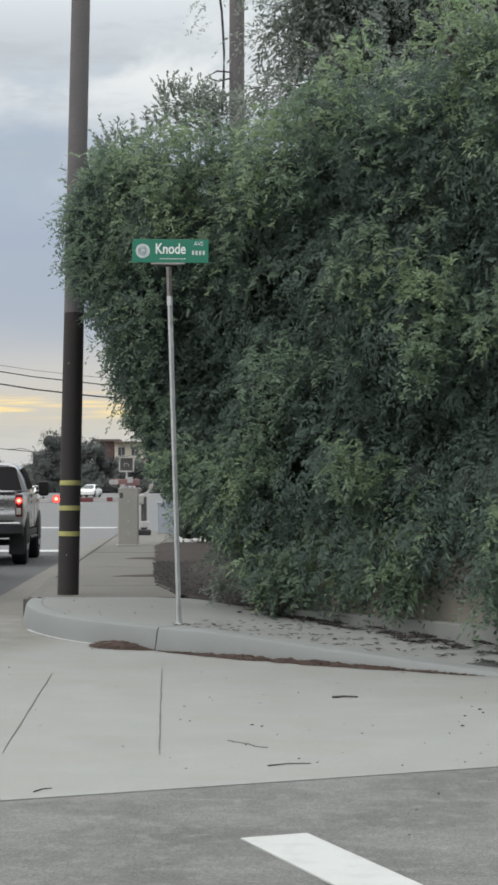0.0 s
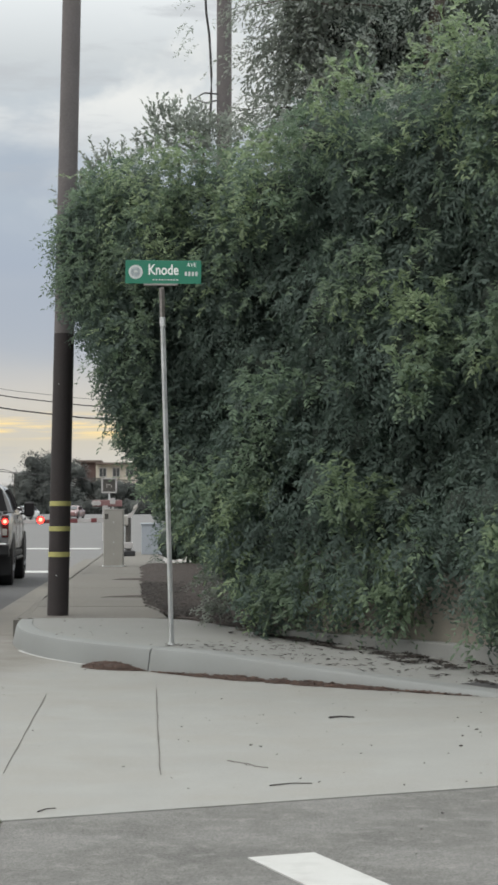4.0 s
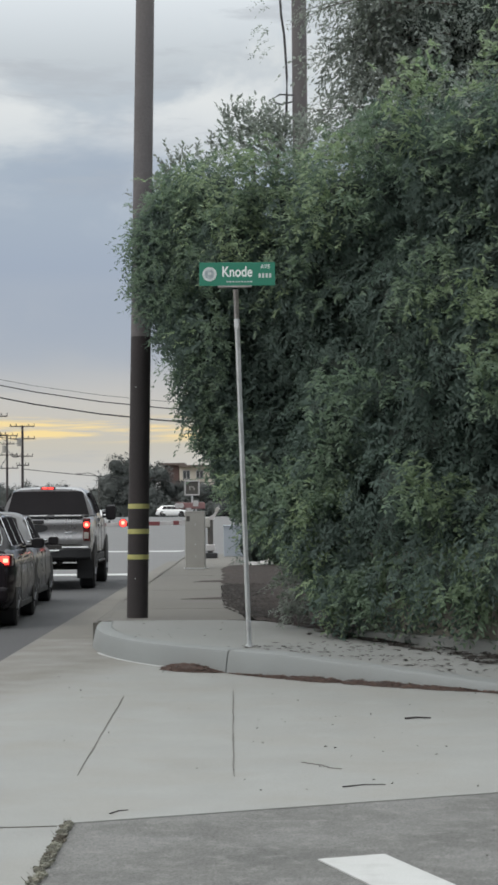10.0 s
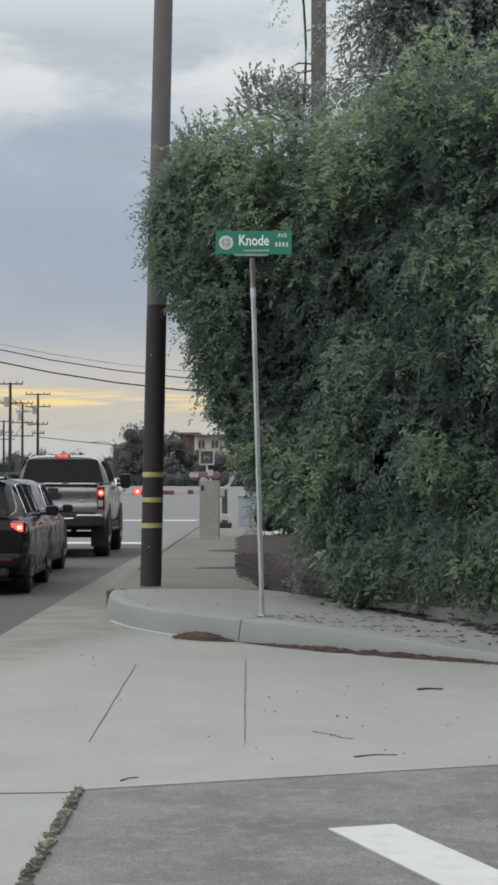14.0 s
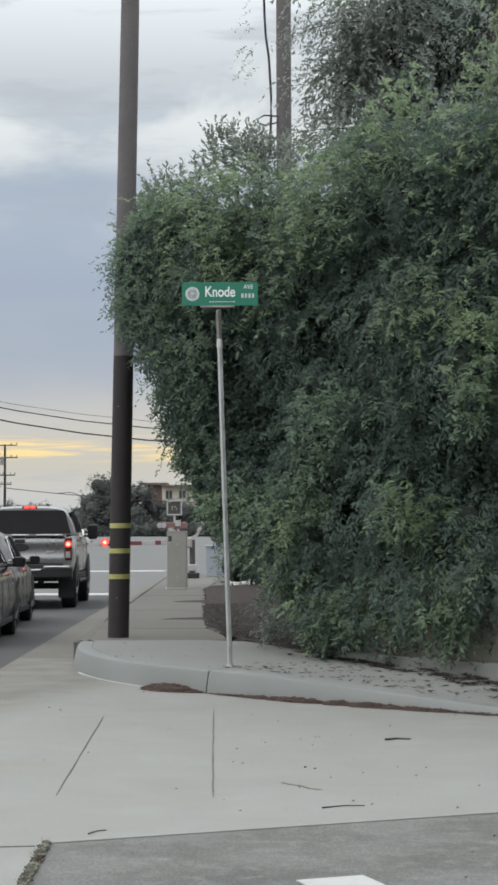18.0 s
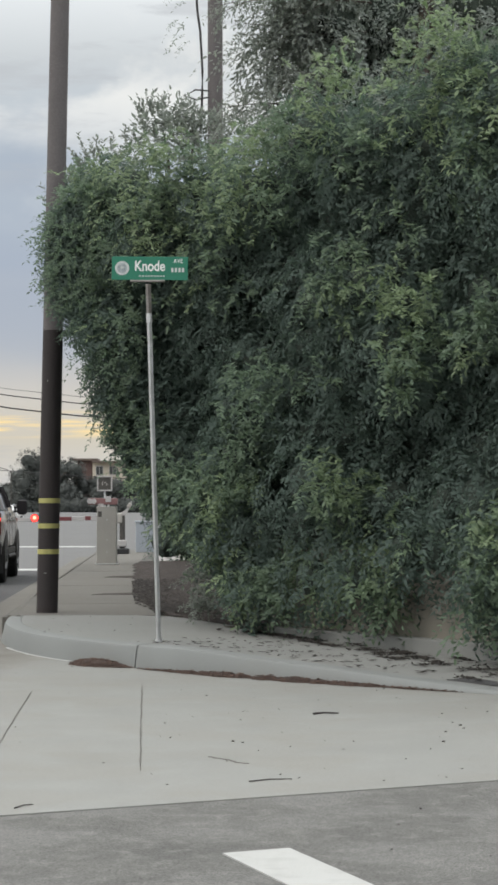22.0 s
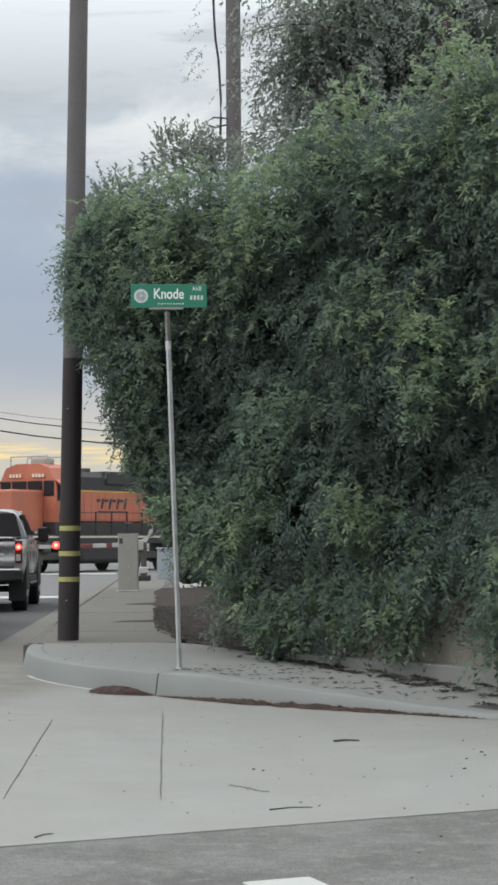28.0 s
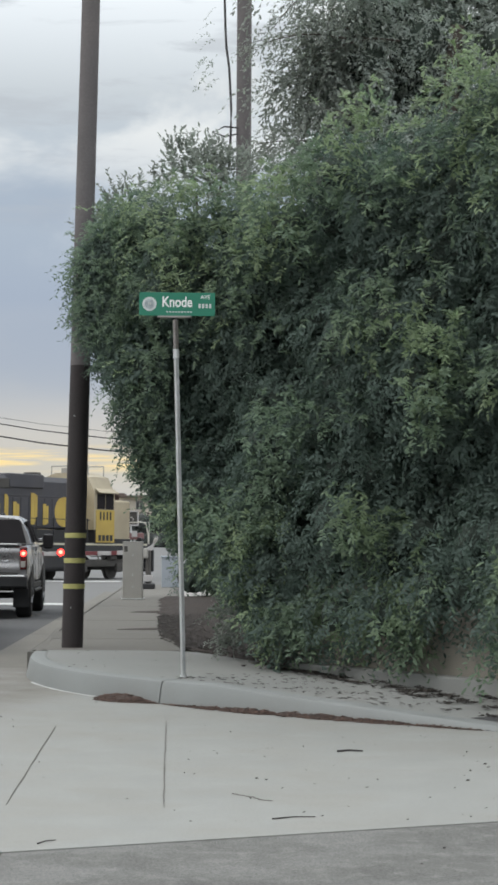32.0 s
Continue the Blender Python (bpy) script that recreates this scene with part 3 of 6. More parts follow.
    for k in range(25):
        u = k / 24
        p = kerb_in(u, 0.204)
        back = Vector((-0.80, 21.2)).lerp(Vector((4.4, 12.2)), max(0, (u - 0.1) / 0.9)) if u > 0.1 else Vector((-2.3 + 1.5 * u / 0.1, 21.2))
        if u > 0.3:
            back = Vector((0.43, 17.85)) + Vector((0.56, -0.83)) * ((u - 0.3) / 0.7 * 6.6 - 1.6)
            back = back.lerp(Vector((-0.8, 21.2)), max(0, (0.5 - u) / 0.2) * 0.6)
        inner.append(apron.verts.new((p.x, p.y, kerb_high(u) + 0.001)))
        outer.append(apron.verts.new((back.x, back.y, 0.2 - 0.1 * max(0.0, min(1.0, (u - 0.5) / 0.4)))))
    for k in range(24):
        apron.faces.new((inner[k], inner[k + 1], outer[k + 1], outer[k]))
    bmesh.ops.recalc_face_normals(apron, faces=apron.faces)
    PATCH = [(inner[k].co.lerp(outer[k].co, 0.02), inner[k].co.lerp(outer[k].co, 0.18 + 0.05 * (k % 2))) for k in range(21, 25)]
    SLAB.extend((a.co.copy(), b.co.copy()) for a, b in zip(inner, outer))
    part("corner_slab", apron, "sidewalk_new", pave, "paler corner slab falling to a ramp")
    patch = bmesh.new()
    rows = [[patch.verts.new(p + Vector((0, 0, dz))) for p in row for dz in (0.005,)] for row in PATCH]
    for a, b in zip(rows, rows[1:]):
        patch.faces.new((a[0], b[0], b[1], a[1]))
    bmesh.ops.recalc_face_normals(patch, faces=patch.faces)
    part("patched_corner", patch, "asphalt_new", pave, "dark patched piece of the ramp")
    y = 21.21
    right = ((21.2, -0.80), (27, -1.22), (35, -1.7), (43, -2.1), (63, -2.3))
    for k, length in enumerate((1.1, 1.65, 3.0, 3.3, 3.6, 4.2, 4.6, 5, 6, 8)):
        y1 = min(y + length, 62)
        f = prism([(road_edge(y) + 0.672, y), (knots(right, y), y), (knots(right, y1), y1 - 0.014), (road_edge(y1) + 0.672, y1 - 0.014)], -0.05, 0.2 - 0.001 * (k % 2))
        part("sidewalk_slab", f, "sidewalk", pave)
        y = y1
    gap = prism([(road_edge(21.2) + 0.63, 21.1), (-0.82, 21.1), (knots(right, 62), 62), (road_edge(62) + 0.63, 62)], -0.05, 0.185)
    part("slab_bed", gap, "joint", pave)
    part("patch_strip", prism([(-1.9, 26.7), (-1.0, 26.6), (-1.1, 27.6), (-1.75, 27.1)], 0.15, 0.203), "mulch", pave, "dark strip across the sidewalk")
    part("patch_strip", prism([(-2.2, 34.2), (-1.6, 34.0), (-1.65, 35.2), (-2.1, 34.8)], 0.15, 0.203), "mulch", pave, "dark strip across the sidewalk")

    # planting bed with mulch between the sidewalk and the hedge
    bed = bmesh.new()
    rng = random.Random(3)
    cols = 26
    prev = None
    for k in range(66):
        yy, x1 = 18.25 + k * 0.42, 2.8
        x0 = knots(BED_EDGE, yy) + 0.12 * noise.noise(Vector((0, yy * 1.3, 2))) + rng.uniform(-0.05, 0.05)
        row = [bed.verts.new((x0 + (x1 - x0) * (c / cols) ** 1.3, yy, 0.205 + (0.015 * rng.random() + 0.03 * min(1, c / 12) if c and k else 0))) for c in range(cols + 1)]
        if prev:
            for c in range(cols):
                bed.faces.new((prev[c], prev[c + 1], row[c + 1], row[c]))
        prev = row
    tagged(part("planting_bed", bed, "mulch"), "dark brown mulch bed beside the sidewalk", "planting bed", kind="structure")
    side_ground = prism([(-2.3, 46.5), (12, 46.5), (30, 70), (1, 74), (-2.4, 64)], -0.1, 0.15)
    tagged(part("gravel_strip", side_ground, "ballast"), "pale gravel beside the crossing", "gravel", kind="structure")


build_ground()


# ---- retaining wall ----
def build_wall():
    wall = thing("wall_garden", Matrix(), "low beige stucco garden wall half hidden by the hedge", "wall", kind="structure")
    a, d = Vector((0.43, 17.87)), Vector((0.56, -0.83)).normalized()
    n = Vector((-d.y, d.x)) * 0.18
    p, q = a, a + d * 7.5
    part("wall_face", prism([tuple(p), tuple(q), tuple(q + n), tuple(p + n)], 0.0, 1.0, bevel=0.02), "wall", wall)
    part("footing", prism([tuple(p - n * 0.7), tuple(q - n * 0.7), tuple(q), tuple(p)], 0.0, 0.275, bevel=0.015), "sidewalk_new", wall, "low grey concrete footing strip")
    r = Vector((0.42, 19.6))
    part("wall_return", prism([tuple(p), tuple(r), tuple(r + Vector((0.18, 0.05))), tuple(p + Vector((0.18, 0.1)))][::-1], 0.1, 0.62, bevel=0.02), "wall", wall)


build_wall()


# ---- foliage ----
def foliage(name, anchor, out, mat, parent, seed, count=12, reach=0.3, size=0.075, wide=0.45, droop=0.5, kind="stuff", label=""):
    """Leafy twigs: each starts at an anchor, grows along its way and bears leaves on both sides."""
    rng = np.random.default_rng(seed)
    n = len(anchor)
    way = out + np.array([0, 0, -droop]) + rng.normal(0, 0.45, (n, 3))
    way /= np.linalg.norm(way, axis=1, keepdims=True)
    t = np.linspace(0.12, 1, count)[None, :, None]
    long = reach * rng.uniform(0.6, 1.25, (n, 1, 1))
    p = anchor[:, None] + way[:, None] * t * long + np.array([0, 0, -1.0]) * (t * long) ** 2 * droop * 1.2
    side = np.cross(way, rng.normal(0, 1, (n, 3)))
    side /= np.linalg.norm(side, axis=1, keepdims=True)
    flip = np.where(np.arange(count) % 2 == 0, 1.0, -1.0)[None, :, None]
    d = way[:, None] * 0.5 + side[:, None] * flip * 0.8 + rng.normal(0, 0.3, p.shape) + np.array([0, 0, -0.35 * droop])
    d -= out[:, None] * (d * out[:, None]).sum(2, keepdims=True) * 0.6
    d /= np.linalg.norm(d, axis=2, keepdims=True)
    nrm = out[:, None] * 1.0 + np.array([0, 0, 0.4]) + rng.normal(0, 0.26, p.shape)
    across = np.cross(d, nrm)
    across /= np.linalg.norm(across, axis=2, keepdims=True)
    up = np.cross(across, d)
    s = size * rng.uniform(0.6, 1.25, (*p.shape[:2], 1))
    mid = p + d * s * 0.48
    fold = up * s * wide * 0.16
    verts = np.stack([p, mid + across * s * wide * 0.5 + fold, p + d * s, mid - across * s * wide * 0.5 + fold], 2).reshape(-1, 3)
    k = len(verts) // 4
    base = np.arange(k)[:, None] * 4
    faces = np.concatenate([base + [0, 2, 1], base + [0, 3, 2]])
    me = bpy.data.meshes.new(name)
    me.vertices.add(len(verts))
    me.vertices.foreach_set("co", verts.ravel())
    me.loops.add(len(faces) * 3)
    me.loops.foreach_set("vertex_index", faces.ravel())
    me.polygons.add(len(faces))
    me.polygons.foreach_set("loop_start", np.arange(len(faces)) * 3)
    me.update(calc_edges=True)
    me.materials.append(M[mat])
    ob = new(name, me)
    ob.parent = parent
    return tagged(ob, label, kind=kind)


def ball_points(centre, radius, n, rng, face=(0, -1, 0.3), squash=(1, 1, 1), inner=0.8):
    """Points on the lit and visible side of a lumpy ball, with their outward ways."""
    face = np.array(face) / np.linalg.norm(face)
    v = rng.normal(0, 1, (n * 3, 3))
    v /= np.linalg.norm(v, axis=1, keepdims=True)
    v = v[(v @ face) > -0.35][:n]
    r = radius * rng.uniform(inner, 1.02, (len(v), 1)) * (1 + 0.12 * np.sin(v[:, :1] * 7 + v[:, 2:] * 5 + radius * 20))
    return np.array(centre) + v * r * np.array(squash), v


def lump(bm, centre, radius, seed):
    b = bmesh.new()
    bmesh.ops.create_icosphere(b, subdivisions=2, radius=radius)
    for v in b.verts:
        v.co *= 1 + 0.22 * noise.noise(v.co * 2.2 / radius + Vector((seed, 0, 0)))
        v.co += Vector(centre)
    return joined(bm, b)


def sprays(name, root, way, mat, parent, seed, count=10, reach=0.22, size=0.08, wide=0.36, droop=0.6, label=""):
    """Leafy shoots: each rises from its root, bends over and carries pointed leaves towards its tip."""
    rng = np.random.default_rng(seed)
    n = len(root)
    way = way / np.linalg.norm(way, axis=1, keepdims=True)
    t = (np.linspace(0.2, 1, count)[None, :, None] + rng.uniform(-0.05, 0.05, (n, count, 1))).clip(0.1, 1.05)
    long = reach * rng.uniform(0.55, 1.3, (n, 1, 1))
    p = root[:, None] + way[:, None] * t * long + np.array([0, 0, -droop]) * t * t * long
    side = np.cross(way, np.array([0, 0, 1.0]) + rng.normal(0, 0.35, (n, 3)))
    side /= np.linalg.norm(side, axis=1, keepdims=True)
    flip = np.where(np.arange(count) % 2 == 0, 1.0, -1.0)[None, :, None]
    d = way[:, None] * 0.55 + side[:, None] * flip * 0.75 * (1.1 - 0.6 * t) + np.array([0, 0, -0.55]) * t * droop + rng.normal(0, 0.26, p.shape)
    d /= np.linalg.norm(d, axis=2, keepdims=True)
    nrm = np.array([0.0, -0.45, 0.75]) + way[:, None] * 0.25 + rng.normal(0, 0.34, p.shape)
    across = np.cross(d, nrm)
    across /= np.linalg.norm(across, axis=2, keepdims=True)
    up = np.cross(across, d)
    s = size * rng.uniform(0.55, 1.2, (n, count, 1))
    h = across * s * wide * 0.5
    verts = np.stack([p, p + d * s * 0.32 + h * 0.86 + up * s * 0.05, p + d * s * 0.66 + h * 0.8 + up * s * 0.03, p + d * s - up * s * 0.1,
                      p + d * s * 0.66 - h * 0.8 + up * s * 0.03, p + d * s * 0.32 - h * 0.86 + up * s * 0.05], 2).reshape(-1, 3)
    base = np.arange(len(verts) // 6)[:, None] * 6
    faces = np.concatenate([base + f for f in ([0, 1, 5], [1, 2, 4], [1, 4, 5], [2, 3, 4])])
    me = bpy.data.meshes.new(name)
    me.vertices.add(len(verts))
    me.vertices.foreach_set("co", verts.ravel())
    me.loops.add(len(faces) * 3)
    me.loops.foreach_set("vertex_index", faces.ravel())
    me.polygons.add(len(faces))
    me.polygons.foreach_set("loop_start", np.arange(len(faces)) * 3)
    me.update(calc_edges=True)
    me.materials.append(M[mat])
    ob = new(name, me)
    ob.parent = parent
    return tagged(ob, label, kind="stuff")


HEDGE_TOP = ((-2.3, 4.3), (-2.1, 4.6), (-1.8, 4.92), (-1.5, 5.12), (-0.9, 5.08), (0.0, 4.95), (0.3, 4.9), (0.74, 5.12), (1.03, 5.3), (1.25, 4.85), (1.46, 5.1), (1.62, 5.34), (1.96, 5.25), (2.6, 5.15), (4.2, 4.9))
HEDGE_FOOT = ((-2.3, 3.65), (-2.0, 3.3), (-1.75, 3.05), (-1.5, 2.1), (-1.3, 1.7), (-1.1, 1.42), (-0.66, 1.2), (-0.4, 0.9), (-0.15, 0.55), (0.1, 0.3), (0.3, 0.36), (0.5, 0.48), (1.0, 0.5), (1.44, 0.48), (1.54, 0.9), (1.76, 0.9), (1.84, 0.42), (4.2, 0.42))
HEDGE_FRONT = ((-2.3, 20.6), (-1.2, 20.0), (-0.5, 19.2), (0.3, 17.9), (1.0, 16.75), (2.0, 15.25), (4.2, 12.0))


HEDGE_LEFT = ((0.25, 0.0), (0.75, -0.1), (0.92, -0.32), (1.22, -0.52), (1.46, -0.82), (1.8, -1.08), (2.1, -1.28), (2.5, -1.42), (3.15, -1.56), (3.4, -1.78), (3.7, -1.97), (4.4, -2.01), (4.6, -1.9), (4.9, -1.68), (5.2, -1.35), (6.0, -1.2))


def hedge_left(z, r):
    """The left outline of the hedge near height z, for a clump of radius r."""
    return max(knots(HEDGE_LEFT, z - r * 0.6), knots(HEDGE_LEFT, z), knots(HEDGE_LEFT, z + r * 0.6)) + r * 0.85 + 0.1


# where the growth is hollow and where it is full, also painted paler as lit: x, height, reach
HOLLOW = ((-0.4, 3.0, 0.3), (-0.3, 2.6, 0.28), (-0.25, 2.1, 0.25), (1.1, 4.93, 0.22), (1.34, 4.08, 0.3), (0.88, 3.83, 0.32), (1.84, 3.47, 0.38), (0.44, 3.77, 0.3), (0.36, 3.11, 0.35), (1.93, 2.2, 0.35), (0.98, 2.85, 0.28), (-0.45, 3.39, 0.3), (-0.06, 2.56, 0.25), (0.75, 1.96, 0.3), (1.38, 1.78, 0.3), (1.86, 1.44, 0.28), (0.56, 1.15, 0.28), (1.16, 0.97, 0.25), (-0.17, 1.14, 0.3), (-0.63, 2.27, 0.25))
FULL = ((0.19, 4.52, 0.28), (0.72, 5.07, 0.24), (0.95, 5.27, 0.25), (1.65, 5.2, 0.3), (1.24, 4.34, 0.22), (1.45, 5.09, 0.25), (1.9, 4.41, 0.3), (0.98, 3.33, 0.25), (0.15, 2.49, 0.26), (1.45, 2.51, 0.22), (1.9, 2.79, 0.2), (0.02, 4.22, 0.22), (-0.51, 4.87, 0.35), (-0.99, 4.79, 0.3), (-0.17, 1.58, 0.3), (0.94, 1.55, 0.22), (-0.93, 4.14, 0.3), (2.01, 1.17, 0.25))


def vigour(x, z):
    def near(spots):
        return sum(math.exp(-((x - a) ** 2 + (z - b) ** 2) / (r * r)) for a, b, r in spots)
    return 0.9 * near(FULL) - 0.6 * near(HOLLOW) + 0.55 * noise.noise(Vector((x * 3.1 - z * 0.9, z * 1.5, 9.1)))


def hedge_face(x, z):
    """How far away the face of the hedge lies: it bulges at half height and is drawn in at its foot."""
    low, high = knots(HEDGE_FOOT, x), knots(HEDGE_TOP, x)
    f = max(0.0, min(1.0, (z - low) / max(0.5, high - low)))
    bulge = 0.5 * noise.noise(Vector((x * 1.7 - z * 0.4, z * 0.7, 4.3))) + 0.22 * math.sin(f * math.pi)
    bulge += 0.46 * max(-1.0, min(1.0, vigour(x, z)))
    if z < 1.5:
        bulge = max(bulge, 0.3 * (1.5 - z) + 0.02)
    return knots(HEDGE_FRONT, x) - bulge + 0.55 * max(0, f - 0.75) ** 1.2


def build_hedge():
    hedge = thing("hedge", pose(0.6, 18.4, 0.2), "tall overgrown dark green hedge spilling over a low wall", "hedge")
    shift = np.array([0.6, 18.4, 0.2])
    rng = np.random.default_rng(11)
    core = bmesh.new()
    # inner mass with a thin cover of leaves, both coloured darker to paint shade
    x, k = -1.8, 0
    while x < 3.7:
        low, high = knots(HEDGE_FOOT, x), knots(HEDGE_TOP, x)
        if 1.25 < x < 2.1:
            low = max(low, 0.75)  # the bare stretch of wall
        z = low + 0.25
        while z < high - 0.25:
            r = min(rng.uniform(0.26, 0.42), max(0.2, x + 2.2), high - z, max(0.2, z - low + 0.05))
            xx = max(x + rng.uniform(-0.1, 0.1), hedge_left(z, r))
            at = np.array([xx, hedge_face(xx, z) + r + (rng.uniform(0.12, 0.4) + 0.3 * max(0.0, -vigour(xx, z)) if z > 1.4 else rng.uniform(-0.1, 0.1)), z]) - shift
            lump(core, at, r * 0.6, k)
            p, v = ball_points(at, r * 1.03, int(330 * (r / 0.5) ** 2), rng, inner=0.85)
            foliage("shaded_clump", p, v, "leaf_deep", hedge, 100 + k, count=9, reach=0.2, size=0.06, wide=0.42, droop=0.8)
            k += 1
            z += rng.uniform(0.34, 0.46)
        x += rng.uniform(0.33, 0.4)
    for j in range(100):
        x = rng.uniform(-1.1, 3.9)
        low, high = knots(HEDGE_FOOT, x), knots(HEDGE_TOP, x)
        zz = rng.uniform(low + 0.6, max(low + 0.7, high - 0.85))
        x = max(x, hedge_left(zz, 0.66) + 0.1)
        c = (x, knots(HEDGE_FRONT, x) + rng.uniform(1.7, 2.5), zz)
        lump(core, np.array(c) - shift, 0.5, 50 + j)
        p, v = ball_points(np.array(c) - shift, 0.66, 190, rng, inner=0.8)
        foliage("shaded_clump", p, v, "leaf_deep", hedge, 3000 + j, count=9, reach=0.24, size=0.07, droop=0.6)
    for j in range(34):
        z = 3.35 + 1.5 * (j + rng.random()) / 34
        r = rng.uniform(0.17, 0.26)
        x = rng.uniform(knots(HEDGE_LEFT, z) + r * 0.8 + 0.06, -1.3)
        at = np.array([x, rng.uniform(20.7, 21.2), z]) - shift
        lump(core, at, r * 0.75, 300 + j)
        p, v = ball_points(at, r, 110, rng, inner=0.8)
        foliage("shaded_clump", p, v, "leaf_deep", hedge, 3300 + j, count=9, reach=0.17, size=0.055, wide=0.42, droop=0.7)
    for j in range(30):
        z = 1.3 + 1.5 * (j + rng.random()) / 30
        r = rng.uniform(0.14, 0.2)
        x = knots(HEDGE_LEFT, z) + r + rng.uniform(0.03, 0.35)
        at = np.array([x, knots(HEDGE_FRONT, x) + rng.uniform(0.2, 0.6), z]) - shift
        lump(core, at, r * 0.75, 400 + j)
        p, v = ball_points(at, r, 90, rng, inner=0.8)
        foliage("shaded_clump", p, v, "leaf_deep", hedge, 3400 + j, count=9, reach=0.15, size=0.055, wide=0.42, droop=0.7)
    part("inner_growth", core, "core", hedge, "dark lumps painted as the shade inside the hedge")
    # tufts of shoots that stand out of the face, high and full ones often in paler leaves painted as lit, with dark
    # hollows between them
    made = 0
    step = 0.15
    for a in range(int(5.6 / step)):
        for b in range(int(5.0 / step)):
            x, z = -2.1 + (a + rng.uniform(-0.5, 0.5)) * step, 0.3 + (b + 0.5 * (a % 2) + rng.uniform(-0.5, 0.5)) * step
            low, high = knots(HEDGE_FOOT, x), knots(HEDGE_TOP, x)
            f = (z - low) / (high - low)
            edge = x - knots(HEDGE_LEFT, z)
            if not 0.0 < f < 0.985 or edge < 0.1 or (z < 0.95 and 1.4 < x < 1.9):
                continue
            patch = vigour(x, z)
            if rng.random() > 0.3 + 0.3 * max(0.0, f - 0.35) + 1.0 * patch + (0.4 if x < -1.0 else 0.0):
                continue
            r = rng.uniform(0.04, 0.09) + 0.05 * max(0.0, min(1.0, patch))
            n = int(rng.integers(6, 11) + 7 * max(0.0, min(1.0, patch)))
            root = np.array([x, hedge_face(x, z) - rng.uniform(-0.1, 0.24), z]) - shift + rng.normal(0, r, (n, 3)) * np.array([1.0, 0.7, 1.3])
            way = np.array([rng.normal(0, 0.25) - (0.6 if edge < 0.3 else 0.0), -0.85, 0.35 + 0.35 * max(0.0, f - 0.6)]) + rng.normal(0, 0.5, (n, 3))
            young = rng.random() < -0.1 + 0.5 * f * f + 0.45 * patch - (0.2 if z < 1.2 else 0.0)
            sprays("leaf_clump", root, way, "leaf_young" if young else "leaf", hedge, 1000 + made, count=11 if x > -0.7 else 13, reach=rng.uniform(0.15, 0.25), size=0.068 if x > -0.7 else 0.052, droop=rng.uniform(0.45, 0.95),
                   label="fresh yellow-green growth, paled as if lit" if young else "")
            made += 1
    # a paler bush at the foot of the left end
    for j in range(36):
        z = rng.uniform(0.4, 1.72)
        x = knots(HEDGE_LEFT, z) + 0.12 + abs(rng.normal(0, 0.2))
        n = int(rng.integers(8, 15))
        root = np.array([x, knots(HEDGE_FRONT, x) - rng.uniform(0.1, 0.4), z]) - shift + rng.normal(0, 0.08, (n, 3))
        sprays("leaf_clump", root, np.array([-0.3, -0.8, 0.45]) + rng.normal(0, 0.5, (n, 3)), "leaf_young" if j % 2 == 0 else "leaf", hedge, 2000 + j, count=11, reach=0.2, size=0.066, droop=0.7)
    # a low grey-green plant at the edge of the bed
    for j in range(16):
        n = 12
        root = np.array([rng.uniform(-0.34, 0.02), rng.uniform(19.4, 19.9), rng.uniform(0.28, 0.8)]) - shift + rng.normal(0, 0.05, (n, 3))
        sprays("low_growth", root, np.array([-0.3, -0.6, 0.7]) + rng.normal(0, 0.5, (n, 3)), "leaf_fine", hedge, 2100 + j, count=9, reach=0.16, size=0.05, droop=0.6, label="dry grey-green growth at the foot")
    for x, y, lean in ((1.1, 19.2, -0.3), (1.0, 18.3, 0.1), (1.9, 17.2, 0.2), (3.0, 15.8, 0.1)):
        pts = [(x - 0.6, y - 18.4, 0.0), (x - 0.6 + lean * 0.2, y - 18.38, 0.9), (x - 0.6 + lean * 0.7, y - 18.3, 1.9), (x - 0.6 + lean * 1.4, y - 18.2, 3.0)]
        part("trunk", tube(pts, 0.085, 8, 0.5), "bark", hedge, "grey-brown hedge trunk")
    # loose shoots along the outline
    pts, ways = [], []
    for j in range(130):
        x = rng.uniform(-1.9, 3.2)
        pts.append((x, hedge_face(x, knots(HEDGE_TOP, x)) + rng.uniform(0.1, 0.5), knots(HEDGE_TOP, x) - rng.uniform(0.0, 0.15))), ways.append((rng.normal(0, 0.5), -0.2, 1.0))
    for j in range(120):
        z = rng.uniform(1.4, 4.9)
        x = knots(HEDGE_LEFT, z) + 0.1
        pts.append((x + rng.uniform(-0.03, 0.12), knots(HEDGE_FRONT, x) + rng.uniform(0.0, 0.5), z)), ways.append((-1.0, -0.3, rng.uniform(-0.4, 0.6)))
    sprays("outer_foliage", np.array(pts) - shift, np.array(ways), "leaf", hedge, 5, count=13, reach=0.19, size=0.058, droop=0.4)
    # growth hanging over the wall
    pts, ways = [], []
    for j in range(640):
        x = rng.uniform(0.1, 3.2)
        if 1.44 < x < 1.86:
            continue
        z = rng.uniform(0.58, 1.15)
        pts.append((x, knots(HEDGE_FRONT, x) + rng.uniform(-0.1, 0.14), z)), ways.append((rng.normal(0, 0.3), -0.8, -0.2))
    sprays("hanging_foliage", np.array(pts) - shift, np.array(ways), "leaf", hedge, 6, count=11, reach=0.26, size=0.068, droop=1.0)
    return hedge


